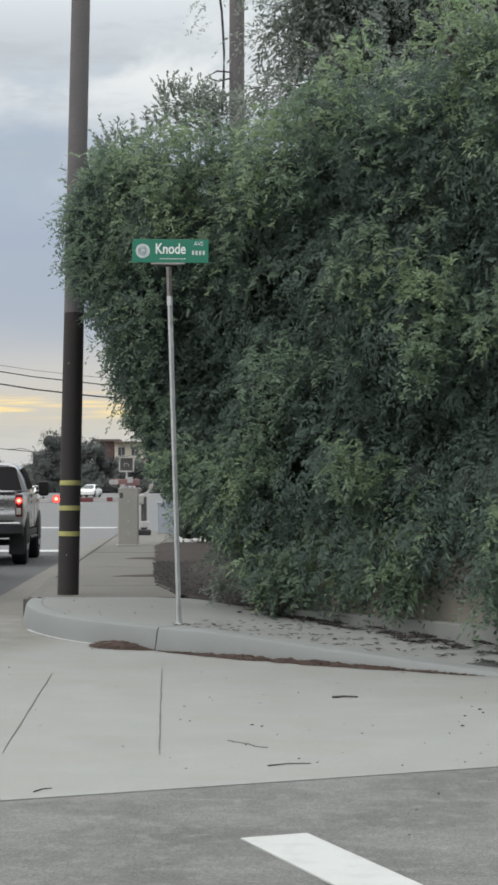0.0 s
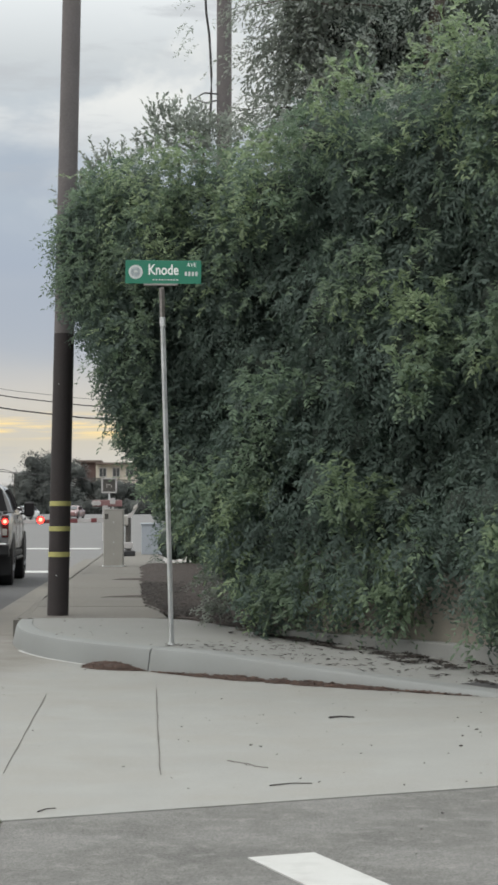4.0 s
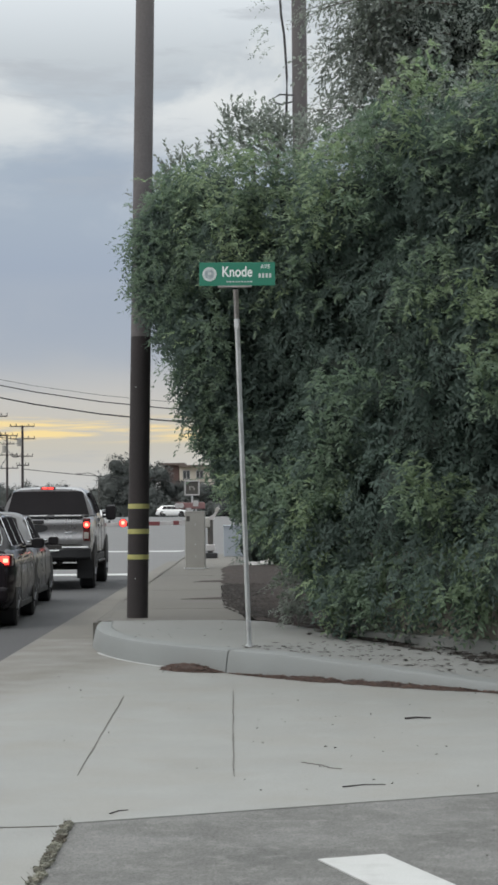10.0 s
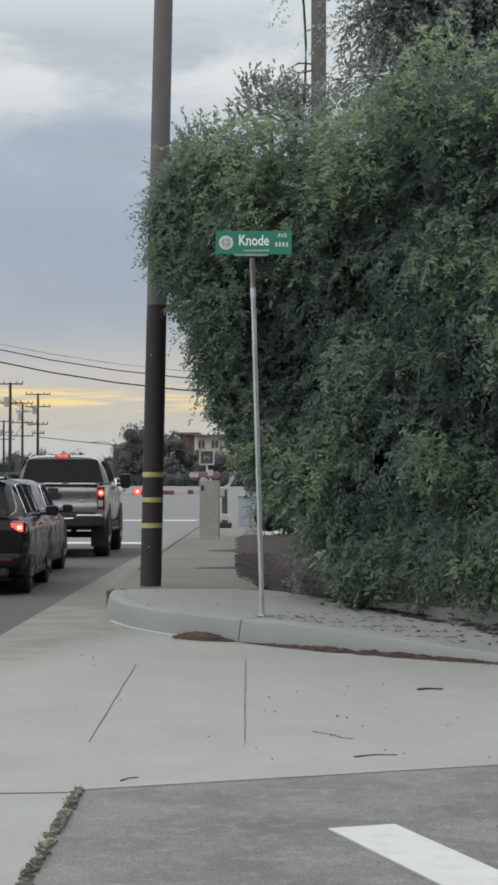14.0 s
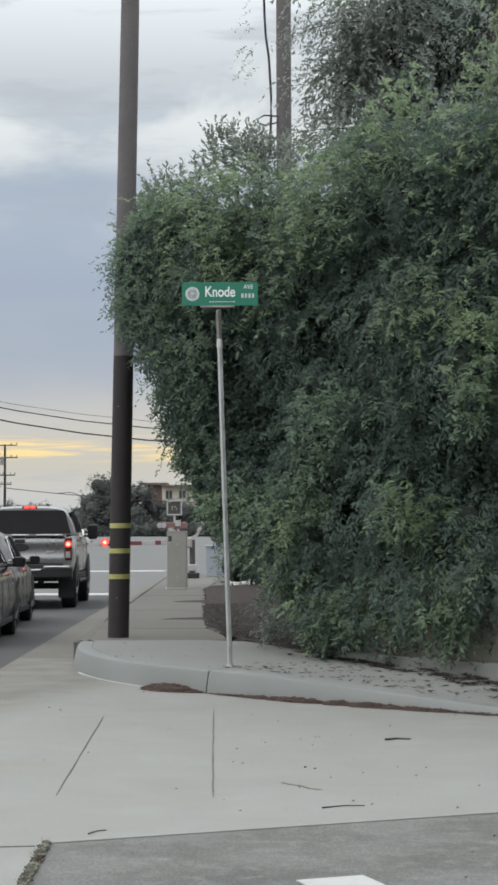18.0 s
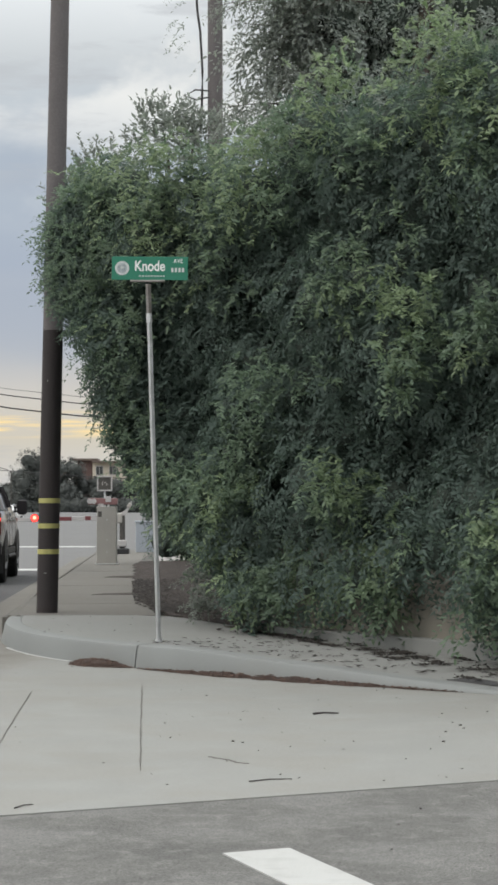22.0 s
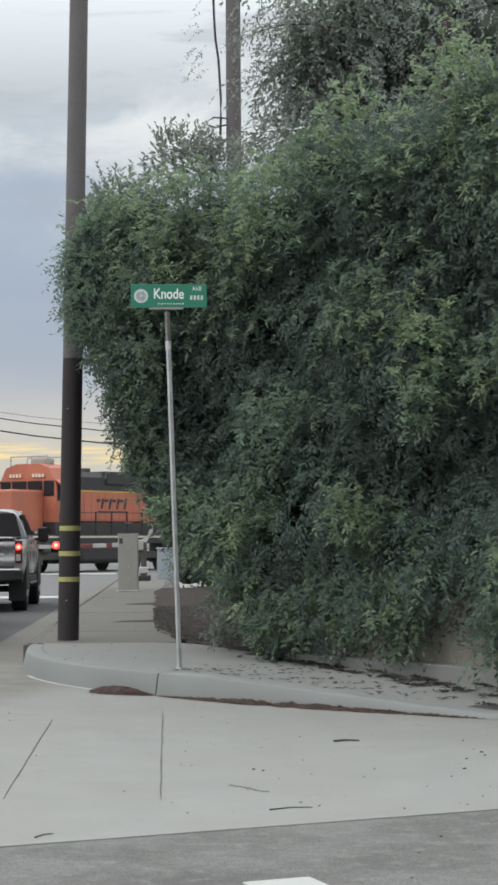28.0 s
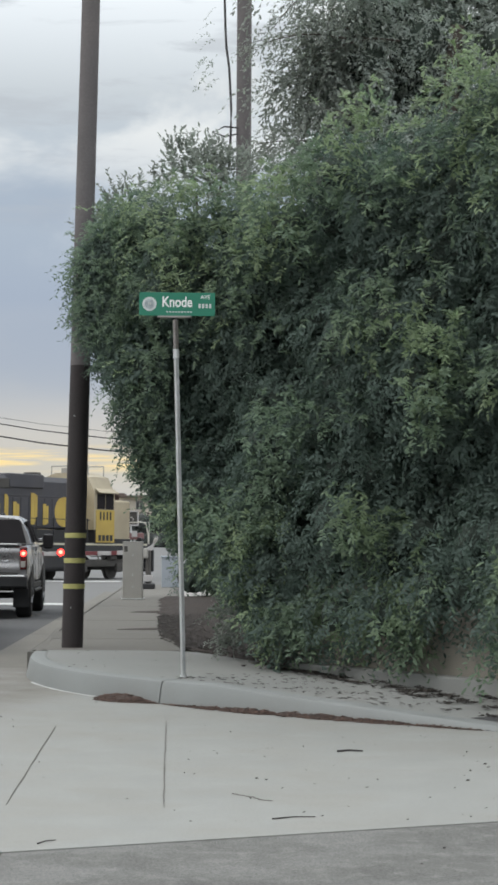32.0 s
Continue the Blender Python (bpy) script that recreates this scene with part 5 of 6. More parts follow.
def arch(parent, x, y, r, z):
    side = 1 if x > 0 else -1
    b = bmesh.new()
    n = 16
    ring = [(y + r * math.cos(math.pi * k / n), z + r * math.sin(math.pi * k / n)) for k in range(n + 1)] + [(y - r, z - 0.12), (y + r, z - 0.12)]
    loft([[(x - side * 0.2, a, c) for a, c in ring], [(x + side * 0.006, a, c) for a, c in ring]], b)
    part("wheel_arch", b, "under", parent, "dark wheel arch")


def mirror(parent, x, y, z, w, h, mat="black"):
    s = 1 if x > 0 else -1
    m = part("door_mirror", box(w, 0.12, h, (x + s * w * 0.6, y, z), min(w, h) * 0.3, None, None, 3), mat, parent, "dark door mirror")
    part("mirror_arm", rod((x - s * 0.05, y + 0.02, z - h * 0.3), (x + s * w * 0.4, y, z - h * 0.25), 0.025), "black", m)
    part("mirror_trim", box(w * 0.3, 0.02, h * 0.16, (x - s * 0.02, y - 0.05, z + h * 0.1), 0.006), "chrome", m, "bright trim")
    part("mirror_glass", box(w * 0.8, 0.01, h * 0.8, (x + s * w * 0.6, y - 0.062, z), 0.004), "glass", m)


def build_pickup(m):
    t = thing("pickup_truck", m, "silver crew-cab pickup truck waiting with its brake lights lit", "pickup truck", "waiting vehicles")
    bed = loft(body_rings([(0.16, 0.66, 1.37, 0.97), (0.3, 0.62, 1.385, 0.99), (1.3, 0.62, 1.39, 1.005), (2.2, 0.62, 1.39, 0.99)], 1.0))
    part("bed_box", bed, "silver", t, smooth=True)
    rail = bmesh.new()
    for s in (-1, 1):
        box(0.09, 2.0, 0.035, (s * 0.9, 1.2, 1.4), 0.012, None, rail)
    part("bed_rail", rail, "black", t)
    cab = loft(body_rings([(2.24, 0.62, 1.40, 0.985), (3.2, 0.6, 1.41, 1.0), (4.4, 0.6, 1.40, 1.0), (4.75, 0.6, 1.40, 0.99)], 1.0))
    part("cab_body", cab, "silver", t, smooth=True)
    part("bonnet", loft(body_rings([(4.75, 0.62, 1.38, 0.99), (5.4, 0.62, 1.36, 0.99), (6.0, 0.64, 1.3, 0.96), (6.2, 0.7, 1.2, 0.9)])), "silver", t)
    c = Cabin([(2.26, 1.36, 1.945, 0.93, 0.71), (2.5, 1.38, 1.99, 0.94, 0.72), (3.6, 1.4, 2.01, 0.95, 0.73), (4.3, 1.4, 1.97, 0.94, 0.7), (4.9, 1.38, 1.42, 0.92, 0.66)])
    part("cab_roof", c.shell(), "silver", t, smooth=True)
    for s in (-1, 1):
        part("side_window", c.pane(2.5, 3.3, s, 0.12, 0.8, 0.06, 0), "glass", t)
        part("side_window", c.pane(3.38, 4.45, s, 0.12, 0.8, 0.0, -0.3), "glass", t)
        for y in (2.32, 3.35, 4.5):
            part("door_seam", box(0.004, 0.012, 0.66, (s * 1.0, y, 1.04)), "under", t)
        for y in (2.55, 3.6):
            part("door_handle", box(0.02, 0.18, 0.035, (s * 1.005, y, 1.22), 0.008), "chrome", t)
        part("running_board", box(0.12, 2.2, 0.06, (s * 0.95, 3.4, 0.5), 0.02), "black", t)
        part("rocker_panel", box(0.06, 2.4, 0.12, (s * 0.96, 3.4, 0.6), 0.02), "under", t)
        mirror(t, s * 1.02, 4.15, 1.48, 0.22, 0.32)
        # tail lamps
        lamp = part("tail_lamp", box(0.13, 0.16, 0.43, (s * 0.905, 0.19, 1.14), 0.02), "lens_red", t, "red tail lamp, lit")
        part("brake_light", disc(0.058, 0.014, (s * 0.905, 0.103, 1.23), "y", 18), "brake_glow", lamp, "lit round brake light")
        part("brake_bulb", disc(0.033, 0.014, (s * 0.905, 0.093, 1.23), "y", 14), "brake_core", lamp)
        part("reverse_lens", box(0.09, 0.012, 0.12, (s * 0.9, 0.105, 1.03), 0.005), "cabinet", lamp, "pale reversing lens")
        part("mud_flap", box(0.3, 0.02, 0.36, (s * 0.82, 0.82, 0.38), 0.005), "black", t)
        for y in (1.32, 5.3):
            arch(t, s * 1.003, y, 0.5, 0.52)
            wheel(t, s * 0.85, y, 0.415, 0.29)
    win = prism([(-0.82, 0.0), (0.82, 0.0), (0.7, 0.44), (0.66, 0.47), (-0.66, 0.47), (-0.7, 0.44)], 0, 0.012)
    bmesh.ops.transform(win, matrix=Matrix.Translation((0, 2.235, 1.43)) @ Matrix.Rotation(radians(86), 4, "X"), verts=win.verts)
    part("rear_window", win, "glass", t, "dark tinted rear window")
    part("high_brake_lamp", box(0.3, 0.05, 0.05, (0, 2.245, 1.96), 0.01), "lens_red", t)
    for x in (-0.06, 0.06):
        part("brake_light", box(0.1, 0.012, 0.035, (x, 2.215, 1.96), 0.005), "brake_glow", t, "lit high brake light")
    part("clearance_lamps", box(0.7, 0.06, 0.025, (0, 3.0, 1.995), 0.01), "black", t)
    part("roof_antenna", box(0.05, 0.12, 0.06, (0.32, 2.9, 2.01), 0.015), "black", t)
    # tailgate
    skin = ((0.16, 0.86), (0.1, 0.87), (0.088, 0.93), (0.09, 1.0), (0.098, 1.015), (0.098, 1.2), (0.09, 1.215), (0.1, 1.29), (0.125, 1.36), (0.17, 1.365))
    gate = part("tailgate", loft([[(x, y + 0.02 * (abs(x) / 0.83) ** 4, z) for y, z in skin] for x in (-0.83, -0.8, -0.5, 0.0, 0.5, 0.8, 0.83)]), "silver", t, "silver tailgate with a pressed panel", smooth=True)
    part("tailgate_lip", box(1.66, 0.1, 0.04, (0, 0.13, 1.375), 0.012), "black", gate)
    # white strips added for the sky's reflection along the bed edge
    for x, w in ((-0.62, 0.36), (0.0, 0.34), (0.55, 0.5)):
        part("rail_cap", box(w, 0.03, 0.022, (x, 0.09, 1.405), 0.006), "white_car", gate, "white strip painted as a reflection on the bed edge")
    bm = disc(0.1, 0.02, (0, 0, 0), "y", 24)
    bmesh.ops.transform(bm, matrix=Matrix.Translation((0.0, 0.09, 1.17)) @ Matrix.Diagonal((1.75, 1, 0.75, 1)), verts=bm.verts)
    part("emblem", bm, "black", gate, "dark oval emblem")
    part("handle", box(0.2, 0.02, 0.07, (0.0, 0.09, 1.285), 0.01), "black", gate)
    part("badge", box(0.14, 0.01, 0.035, (0.56, 0.09, 1.08), 0.004), "chrome", gate)
    # dark box over the silver bed in place of a shaded gap
    part("valance", box(1.62, 0.1, 0.14, (0, 0.15, 0.79), 0.02), "under", t, "dark strip painted as the shaded gap under the tailgate")
    bump = bmesh.new()
    rings = []
    for k in range(9):
        x = -0.98 + 1.96 * k / 8
        y = 0.02 + 0.1 * (abs(x) / 0.98) ** 3
        dip = -0.03 if abs(x) < 0.4 else 0.03
        rings.append([(x, y, 0.58), (x, y - 0.05, 0.62), (x, y - 0.05, 0.74 + dip), (x, y, 0.77 + dip), (x, y + 0.16, 0.77 + dip), (x, y + 0.16, 0.58)])
    part("bumper", loft(rings, bump), "black", t, "black rear bumper")
    for x0, x1, z in ((-0.93, -0.45, 0.81), (-0.4, 0.4, 0.752), (0.45, 0.93, 0.81)):
        part("bumper_trim", box(x1 - x0, 0.015, 0.028, ((x0 + x1) / 2, -0.035 + 0.05 * (abs(x0 + x1) / 1.4) ** 2, z), 0.004, Matrix.Rotation(radians(-38), 4, "X")), "galv", t, "bright bumper trim")
    part("licence_plate", box(0.3, 0.012, 0.13, (0, -0.045, 0.67), 0.004), "cabinet", t, "pale number plate with bars")
    part("hitch", box(0.08, 0.3, 0.08, (0, 0.05, 0.5), 0.01), "under", t)
    part("hitch_ball", rod((0, -0.08, 0.46), (0, -0.08, 0.4), 0.03), "under", t)
    part("rear_axle", rod((-0.8, 1.32, 0.42), (0.8, 1.32, 0.42), 0.06), "under", t)
    part("differential", disc(0.17, 0.3, (0, 1.3, 0.42), "x", 16), "under", t)
    part("chassis", box(1.3, 5.2, 0.16, (0, 3.2, 0.6)), "under", t)
    part("front_bumper", box(1.9, 0.25, 0.3, (0, 6.2, 0.6), 0.06), "chrome", t)
    for x in (-0.35, 0.35):
        part("exhaust" if x > 0 else "spring", rod((x, 0.3, 0.5), (x, 1.0, 0.5), 0.035), "under", t)
    return t


def build_car(name, m, label, paint, rows, cabin, axles, r, tail, group, wins, lit=True, plain=False):
    t = thing(name, m, label, "car", group)
    part("body", loft(body_rings(rows)), paint, t, smooth=True)
    c = Cabin(cabin)
    part("roof", c.shell(), paint, t, smooth=True)
    w = max(row[3] for row in rows)
    for s in (-1, 1):
        for y0, y1, a, b in wins:
            part("side_window", c.pane(y0, y1, s, 0.08, 0.8, a, b), "glass", t)
        for y in axles:
            arch(t, s * w * 0.985, y, r + 0.06, r + 0.03)
            wheel(t, s * (w - 0.13), y, r, 0.21)
        mirror(t, s * w * 0.97, wins[-1][1] - 0.15, cabin[1][1] + 0.06, 0.17, 0.14, paint)
        if not plain:
            for y0, y1, a, b in wins:
                top = [c.at(y0 + a + (y1 + b - y0 - a) * k / 4, 0.84, s) + Vector((s * 0.012, 0, 0)) for k in range(5)]
                part("window_trim", tube([c.at(y0, 0.1, s) + Vector((s * 0.014, 0, 0))] + top, 0.008, 6), "chrome", t, "bright window trim")
            for y in (wins[0][0] + 0.5, wins[-1][0]):
                part("door_seam", box(0.004, 0.01, 0.5, (s * w * 0.998, y, rows[3][1] + 0.4)), "under", t)
                part("door_handle", box(0.02, 0.16, 0.03, (s * w * 0.99, y + 0.1, cabin[1][1] - 0.1), 0.008), paint, t)
            part("sill", box(0.05, axles[1] - axles[0] - 0.75, 0.09, (s * (w - 0.05), sum(axles) / 2, 0.24), 0.02), "black", t)
        y, z, tw, th = tail
        lamp = part("tail_lamp", box(tw, 0.26, th, (s * (w - tw * 0.62), y + 0.08, z), 0.03), "lens_red", t, "red tail lamp, lit" if lit else "red tail lamp")
        if lit:
            part("brake_light", box(tw * 0.72, 0.014, th * 0.62, (s * (w - tw * 0.66), y - 0.055, z), 0.006), "brake_glow", lamp, "lit brake light")
            part("brake_bulb", box(tw * 0.3, 0.014, th * 0.3, (s * (w - tw * 0.5), y - 0.064, z), 0.005), "brake_core", lamp)
        part("headlamp", box(0.3, 0.2, 0.12, (s * w * 0.68, rows[-1][0] - 0.1, rows[-1][1] + 0.3), 0.03), "chrome", t)
    z0, z1 = cabin[0][1], cabin[1][2]
    y0, y1 = cabin[0][0], cabin[1][0]
    glass = bmesh.new()
    slope = math.atan2(z1 - z0, y1 - y0)
    long = math.hypot(z1 - z0, y1 - y0)
    hw0, hw1 = cabin[0][3] * 0.86, cabin[1][4] * 0.92
    prism([(-hw0, long * 0.16), (-hw0 * 0.8, long * 0.08), (hw0 * 0.8, long * 0.08), (hw0, long * 0.16), (hw1, long * 0.86), (hw1 * 0.8, long * 0.9), (-hw1 * 0.8, long * 0.9), (-hw1, long * 0.86)], -0.004, 0.014, glass)
    bmesh.ops.transform(glass, matrix=Matrix.Translation((0, y0 - 0.002, z0)) @ Matrix.Rotation(slope, 4, "X"), verts=glass.verts)
    part("rear_window", glass, "glass", t, "dark rear window")
    part("bumper", box(w * 1.86, 0.16, 0.2, (0, rows[0][0] + 0.02, 0.42), 0.06, None, None, 3), paint, t)
    part("diffuser", box(w * 1.5, 0.1, 0.14, (0, rows[0][0] + 0.01, 0.3), 0.03), "black", t)
    part("licence_plate", box(0.3, 0.012, 0.13, (0, rows[0][0] - 0.065, 0.6), 0.004), "cabinet", t, "pale number plate with bars")
    part("underbody", box(w * 1.6, axles[1] - 0.2, 0.12, (0, sum(axles) / 2, 0.24)), "under", t)
    return t, c


def build_vehicles():
    turn = math.degrees(math.atan(-ROAD_LEAN))
    build_pickup(pose(-5.23, 35.9, 0, 0, 0, turn + 0.8))
    hatch, c = build_car("hatchback", pose(-4.59, 23.2, 0, 0, 0, turn + 1.5), "dark maroon hatchback waiting with a lit brake light", "dark_paint",
                         [(0.0, 0.34, 0.80, 0.80), (0.12, 0.26, 0.94, 0.87), (0.5, 0.2, 0.98, 0.89), (1.3, 0.18, 0.98, 0.895), (3.0, 0.18, 0.97, 0.895), (3.6, 0.2, 0.94, 0.88), (4.15, 0.24, 0.82, 0.83), (4.4, 0.3, 0.66, 0.72)],
                         [(0.1, 0.9, 0.96, 0.78, 0.6), (0.52, 0.95, 1.42, 0.82, 0.6), (1.3, 0.97, 1.455, 0.83, 0.62), (2.1, 0.97, 1.45, 0.83, 0.62), (2.6, 0.96, 1.38, 0.83, 0.6), (3.35, 0.94, 0.98, 0.8, 0.58)],
                         (0.82, 3.46), 0.325, (0.09, 0.83, 0.2, 0.16), "waiting vehicles", ((0.62, 1.25, 0.15, 0.0), (1.3, 2.05, 0.0, 0.0), (2.12, 3.0, 0.0, -0.42)))
    part("roof_spoiler", box(1.2, 0.26, 0.035, (0, 0.5, 1.43), 0.012), "dark_paint", hatch)
    # the bright line of sky on the spoiler, put in as white paint
    part("spoiler_edge", box(1.14, 0.02, 0.02, (0, 0.364, 1.442), 0.004), "white_car", hatch, "white strip painted as sky glint on the spoiler edge")
    for s in (-1, 1):
        part("roof_rail", tube([(s * 0.56, 0.6, 1.45), (s * 0.57, 0.8, 1.49), (s * 0.58, 1.6, 1.5), (s * 0.57, 2.3, 1.45)], 0.014, 6), "black", hatch, "black roof rail")
        part("reflector", box(0.18, 0.012, 0.035, (s * 0.62, -0.062, 0.44), 0.004), "lens_red", hatch)
    for s in (-1, 1):
        edge = [c.at(0.16, 0.5, s) + Vector((s * -0.05, -0.03, 0.0)), c.at(0.24, 0.4, s) + Vector((s * 0.0, -0.03, 0.03)), c.at(0.36, 0.45, s) + Vector((s * 0.0, -0.02, 0.02)), c.at(0.5, 0.8, s) + Vector((0, -0.03, 0))]
        part("window_trim", tube(edge, 0.0045, 6), "galv", hatch, "bright edge of the rear window")
    f = 0.9
    sedan, _ = build_car("sedan", pose(-5.08, 28.05, 0, 0, 0, turn + 0.6), "grey sedan waiting behind a pickup truck", "grey_paint",
                         [(0.0, 0.36, 0.80, 0.78), (0.12 * f, 0.28, 0.92, 0.86), (0.5 * f, 0.2, 0.95, 0.89), (1.3 * f, 0.18, 0.93, 0.9), (3.0 * f, 0.18, 0.93, 0.9), (3.7 * f, 0.2, 0.9, 0.89), (4.3 * f, 0.24, 0.8, 0.84), (4.6 * f, 0.3, 0.66, 0.74)],
                         [(0.55 * f, 0.9, 0.96, 0.78, 0.6), (1.25 * f, 0.93, 1.42, 0.82, 0.6), (1.8 * f, 0.93, 1.46, 0.83, 0.6), (2.4 * f, 0.93, 1.45, 0.83, 0.6), (2.8 * f, 0.92, 1.37, 0.83, 0.58), (3.55 * f, 0.9, 0.94, 0.8, 0.56)],
                         (0.85, 3.25), 0.33, (0.05, 0.78, 0.32, 0.14), "waiting vehicles", ((1.15 * f, 1.55 * f, 0.27, 0.0), (1.6 * f, 2.3 * f, 0.0, 0.0), (2.36 * f, 3.2 * f, 0.0, -0.38)))


build_vehicles()


def far_car(paint, label, tall=1.0, back=0.35):
    rows = [(0.0, 0.36, 0.80, 0.78), (0.12, 0.28, 0.92, 0.86), (0.5, 0.2, 0.95, 0.89), (1.3, 0.18, 0.93, 0.9), (3.0, 0.18, 0.93, 0.9), (3.7, 0.2, 0.9, 0.89), (4.3, 0.24, 0.8, 0.84), (4.6, 0.3, 0.66, 0.74)]
    cabin = [(back, 0.9, 0.96, 0.78, 0.6), (back + 0.7 / tall, 0.93, 1.40, 0.82, 0.6), (1.8, 0.93, 1.45, 0.83, 0.6), (2.4, 0.93, 1.44, 0.83, 0.6), (2.8, 0.92, 1.35, 0.83, 0.58), (3.55, 0.9, 0.94, 0.8, 0.56)]
    t, _ = build_car("car", Matrix(), label, paint, [(y, a, b * tall, w) for y, a, b, w in rows], [(y, a * tall, b * tall, w, v) for y, a, b, w, v in cabin],
                     (0.95, 3.68), 0.33 * tall, (0.05, 0.78 * tall, 0.32, 0.14), "passing cars", ((back + 0.75, 1.55, 0.25, 0.0), (1.6, 2.3, 0.0, 0.0), (2.36, 3.2, 0.0, -0.42)), lit=False, plain=True)
    screen = prism([(-0.62, 0.1), (0.62, 0.1), (0.54, 0.78), (-0.54, 0.78)], 0, 0.02)
    m = Matrix.Translation((0, 3.6, 0.93 * tall)) @ Matrix.Rotation(math.pi, 4, "Z") @ Matrix.Rotation(radians(32), 4, "X")
    bmesh.ops.transform(screen, matrix=m, verts=screen.verts)
    part("windscreen", screen, "pane_far", t, "windscreen reflecting the sky")
    return t


PASSING = [far_car("white_car", "white car rolling up to the far side of the crossing"), far_car("white_car", "white car waiting on the far side of the crossing"),
           far_car("red_car", "red car rolling up to the far side of the crossing"), far_car("white_car", "white sport utility car passing on the far cross street", 1.16, 0.1),
           far_car("red_car", "dull red car passing on the far cross street", 1.0, 0.3)]


# ---- locomotives ----
def shaped(outline, x0, x1, bm=None):
    """An outline (y, z) drawn out along x."""
    return loft([[(x0, y, z) for y, z in outline], [(x1, y, z) for y, z in outline]], bm)


def mark(parent, name, x, z, w, h, y, mat, lean=0.0):
    b = prism([(-w / 2, -h / 2), (w / 2, -h / 2), (w / 2 + lean, h / 2), (-w / 2 + lean, h / 2)], 0, 0.012)
    m = Matrix.Translation((x, y, z)) @ (Matrix.Rotation(math.pi / 2, 4, "X") if y < 0 else Matrix.Rotation(math.pi, 4, "Z") @ Matrix.Rotation(math.pi / 2, 4, "X"))
    bmesh.ops.transform(b, matrix=m, verts=b.verts)
    return part(name, b, mat, parent)


def build_locomotive(label, hood, top, cab, side_plate, nose, end, stripe, lettering, lamps, hl, pitch):
    """A diesel locomotive along x, the cab near its front at 0. hl: the length of the hood; pitch: where the axles of a truck stand."""
    tail = -(4.95 + hl + 0.75)
    mid, back, body = -(4.95 + hl / 2), -(4.95 + hl), tail / 2
    t = thing("locomotive", Matrix(), label, "locomotive", "train")
    part("underframe", box(-tail - 0.6, 2.9, 0.34, (body, 0, 1.42), 0.03), "loco_black", t)
    for s in (-1, 1):
        part("sill_stripe", box(-tail - 1.4, 0.02, 0.1, (body, s * 1.46, 1.56), 0.004), "stripe", t, "pale stripe along the sill")
        part("walkway", box(-tail - 2.0, 0.55, 0.05, (body, s * 1.2, 1.62), 0.01), "loco_grey", t)
    part("lower_hood", box(hl, 1.9, 0.56, (mid, 0, 1.9), 0.02), "loco_black", t)
    part("hood_stripe", box(hl + 0.02, 1.93, 0.07, (mid, 0, 3.6), 0.01), stripe, t, "thin stripe along the hood")
    part("hood_side", box(hl - (0.14 if end != hood else 0), 1.9, 1.4, (mid + (0.07 if end != hood else 0), 0, 2.94), 0.03), hood, t, "hood side with doors")
    part("hood_top", shaped([(-0.96, 3.62), (-0.96, 4.22), (-0.75, 4.45), (0.75, 4.45), (0.96, 4.22), (0.96, 3.62)], -4.95, back + (0.14 if end != hood else 0.05)), top, t, "dark upper hood")
    if end != hood:
        part("hood_end", shaped([(-0.965, 2.24), (-0.965, 4.22), (-0.75, 4.46), (0.75, 4.46), (0.965, 4.22), (0.965, 2.24)], back + 0.14, back - 0.02), end, t, "yellow end of the hood")
        for k in range(4):
            part("end_door", box(0.03, 0.34, 0.5, (back - 0.02, -0.6 + 0.4 * k, 3.3), 0.01), end, t)
    for k in range(int((hl - 1.0) / 0.56)):
        for s in (-1, 1):
            part("hood_door", box(0.5, 0.02, 1.2, (-5.5 - k * 0.56, s * 0.957, 2.9), 0.008), hood, t)
    for x in (back + 2.5, back + 3.9):
        part("radiator_grille", box(1.2, 2.0, 0.42, (x, 0, 4.08), 0.03), "loco_grey", t)
        part("roof_fan", disc(0.55, 0.14, (x, 0, 4.5), "z", 20), "loco_black", t)
    part("dynamic_brake", box(2.4, 2.1, 0.6, (mid + 0.6, 0, 4.22), 0.05), top, t)
    part("exhaust_stack", box(0.5, 0.6, 0.25, (-7.6, 0, 4.54), 0.04), "loco_grey", t)
    horn = part("horn", rod((back + 1.0, 0.25, 4.42), (back + 1.0, 0.25, 4.72), 0.04), "loco_black", t)
    for y in (0.1, 0.25, 0.4):
        part("horn_bell", rod((back + 0.8, y, 4.76), (back + 1.2, y, 4.76), 0.05, 0.12, 10), "loco_black", horn)
    # cab and nose
    arch_line = [(-1.52, 2.2), (-1.52, 3.85), (-1.16, 4.55), (-0.6, 4.74), (0.6, 4.74), (1.16, 4.55), (1.52, 3.85), (1.52, 2.2)]
    part("cab", shaped(arch_line, -3.45, -5.06), cab, t, "cab with rounded roof")
    part("cab_base", box(1.5, 3.0, 0.62, (-4.2, 0, 1.9), 0.02), "loco_black", t)
    part("roof_box", box(0.7, 0.8, 0.28, (-4.3, 0.2, 4.86), 0.05), "cabinet", t, "pale roof unit")
    part("roof_rack", tube([(-3.6, -1.0, 4.6), (-3.6, -1.0, 5.06), (-3.6, 1.0, 5.06), (-3.6, 1.0, 4.5)], 0.03, 6), "cabinet", t)
    part("roof_rack", tube([(-4.8, -1.0, 4.5), (-4.8, -1.0, 5.06), (-4.8, 1.0, 5.06), (-4.8, 1.0, 4.5)], 0.03, 6), "cabinet", t)
    for y in (-1.16, -0.42, 0.42, 1.16):
        wide = 0.46 if abs(y) > 1 else 0.7
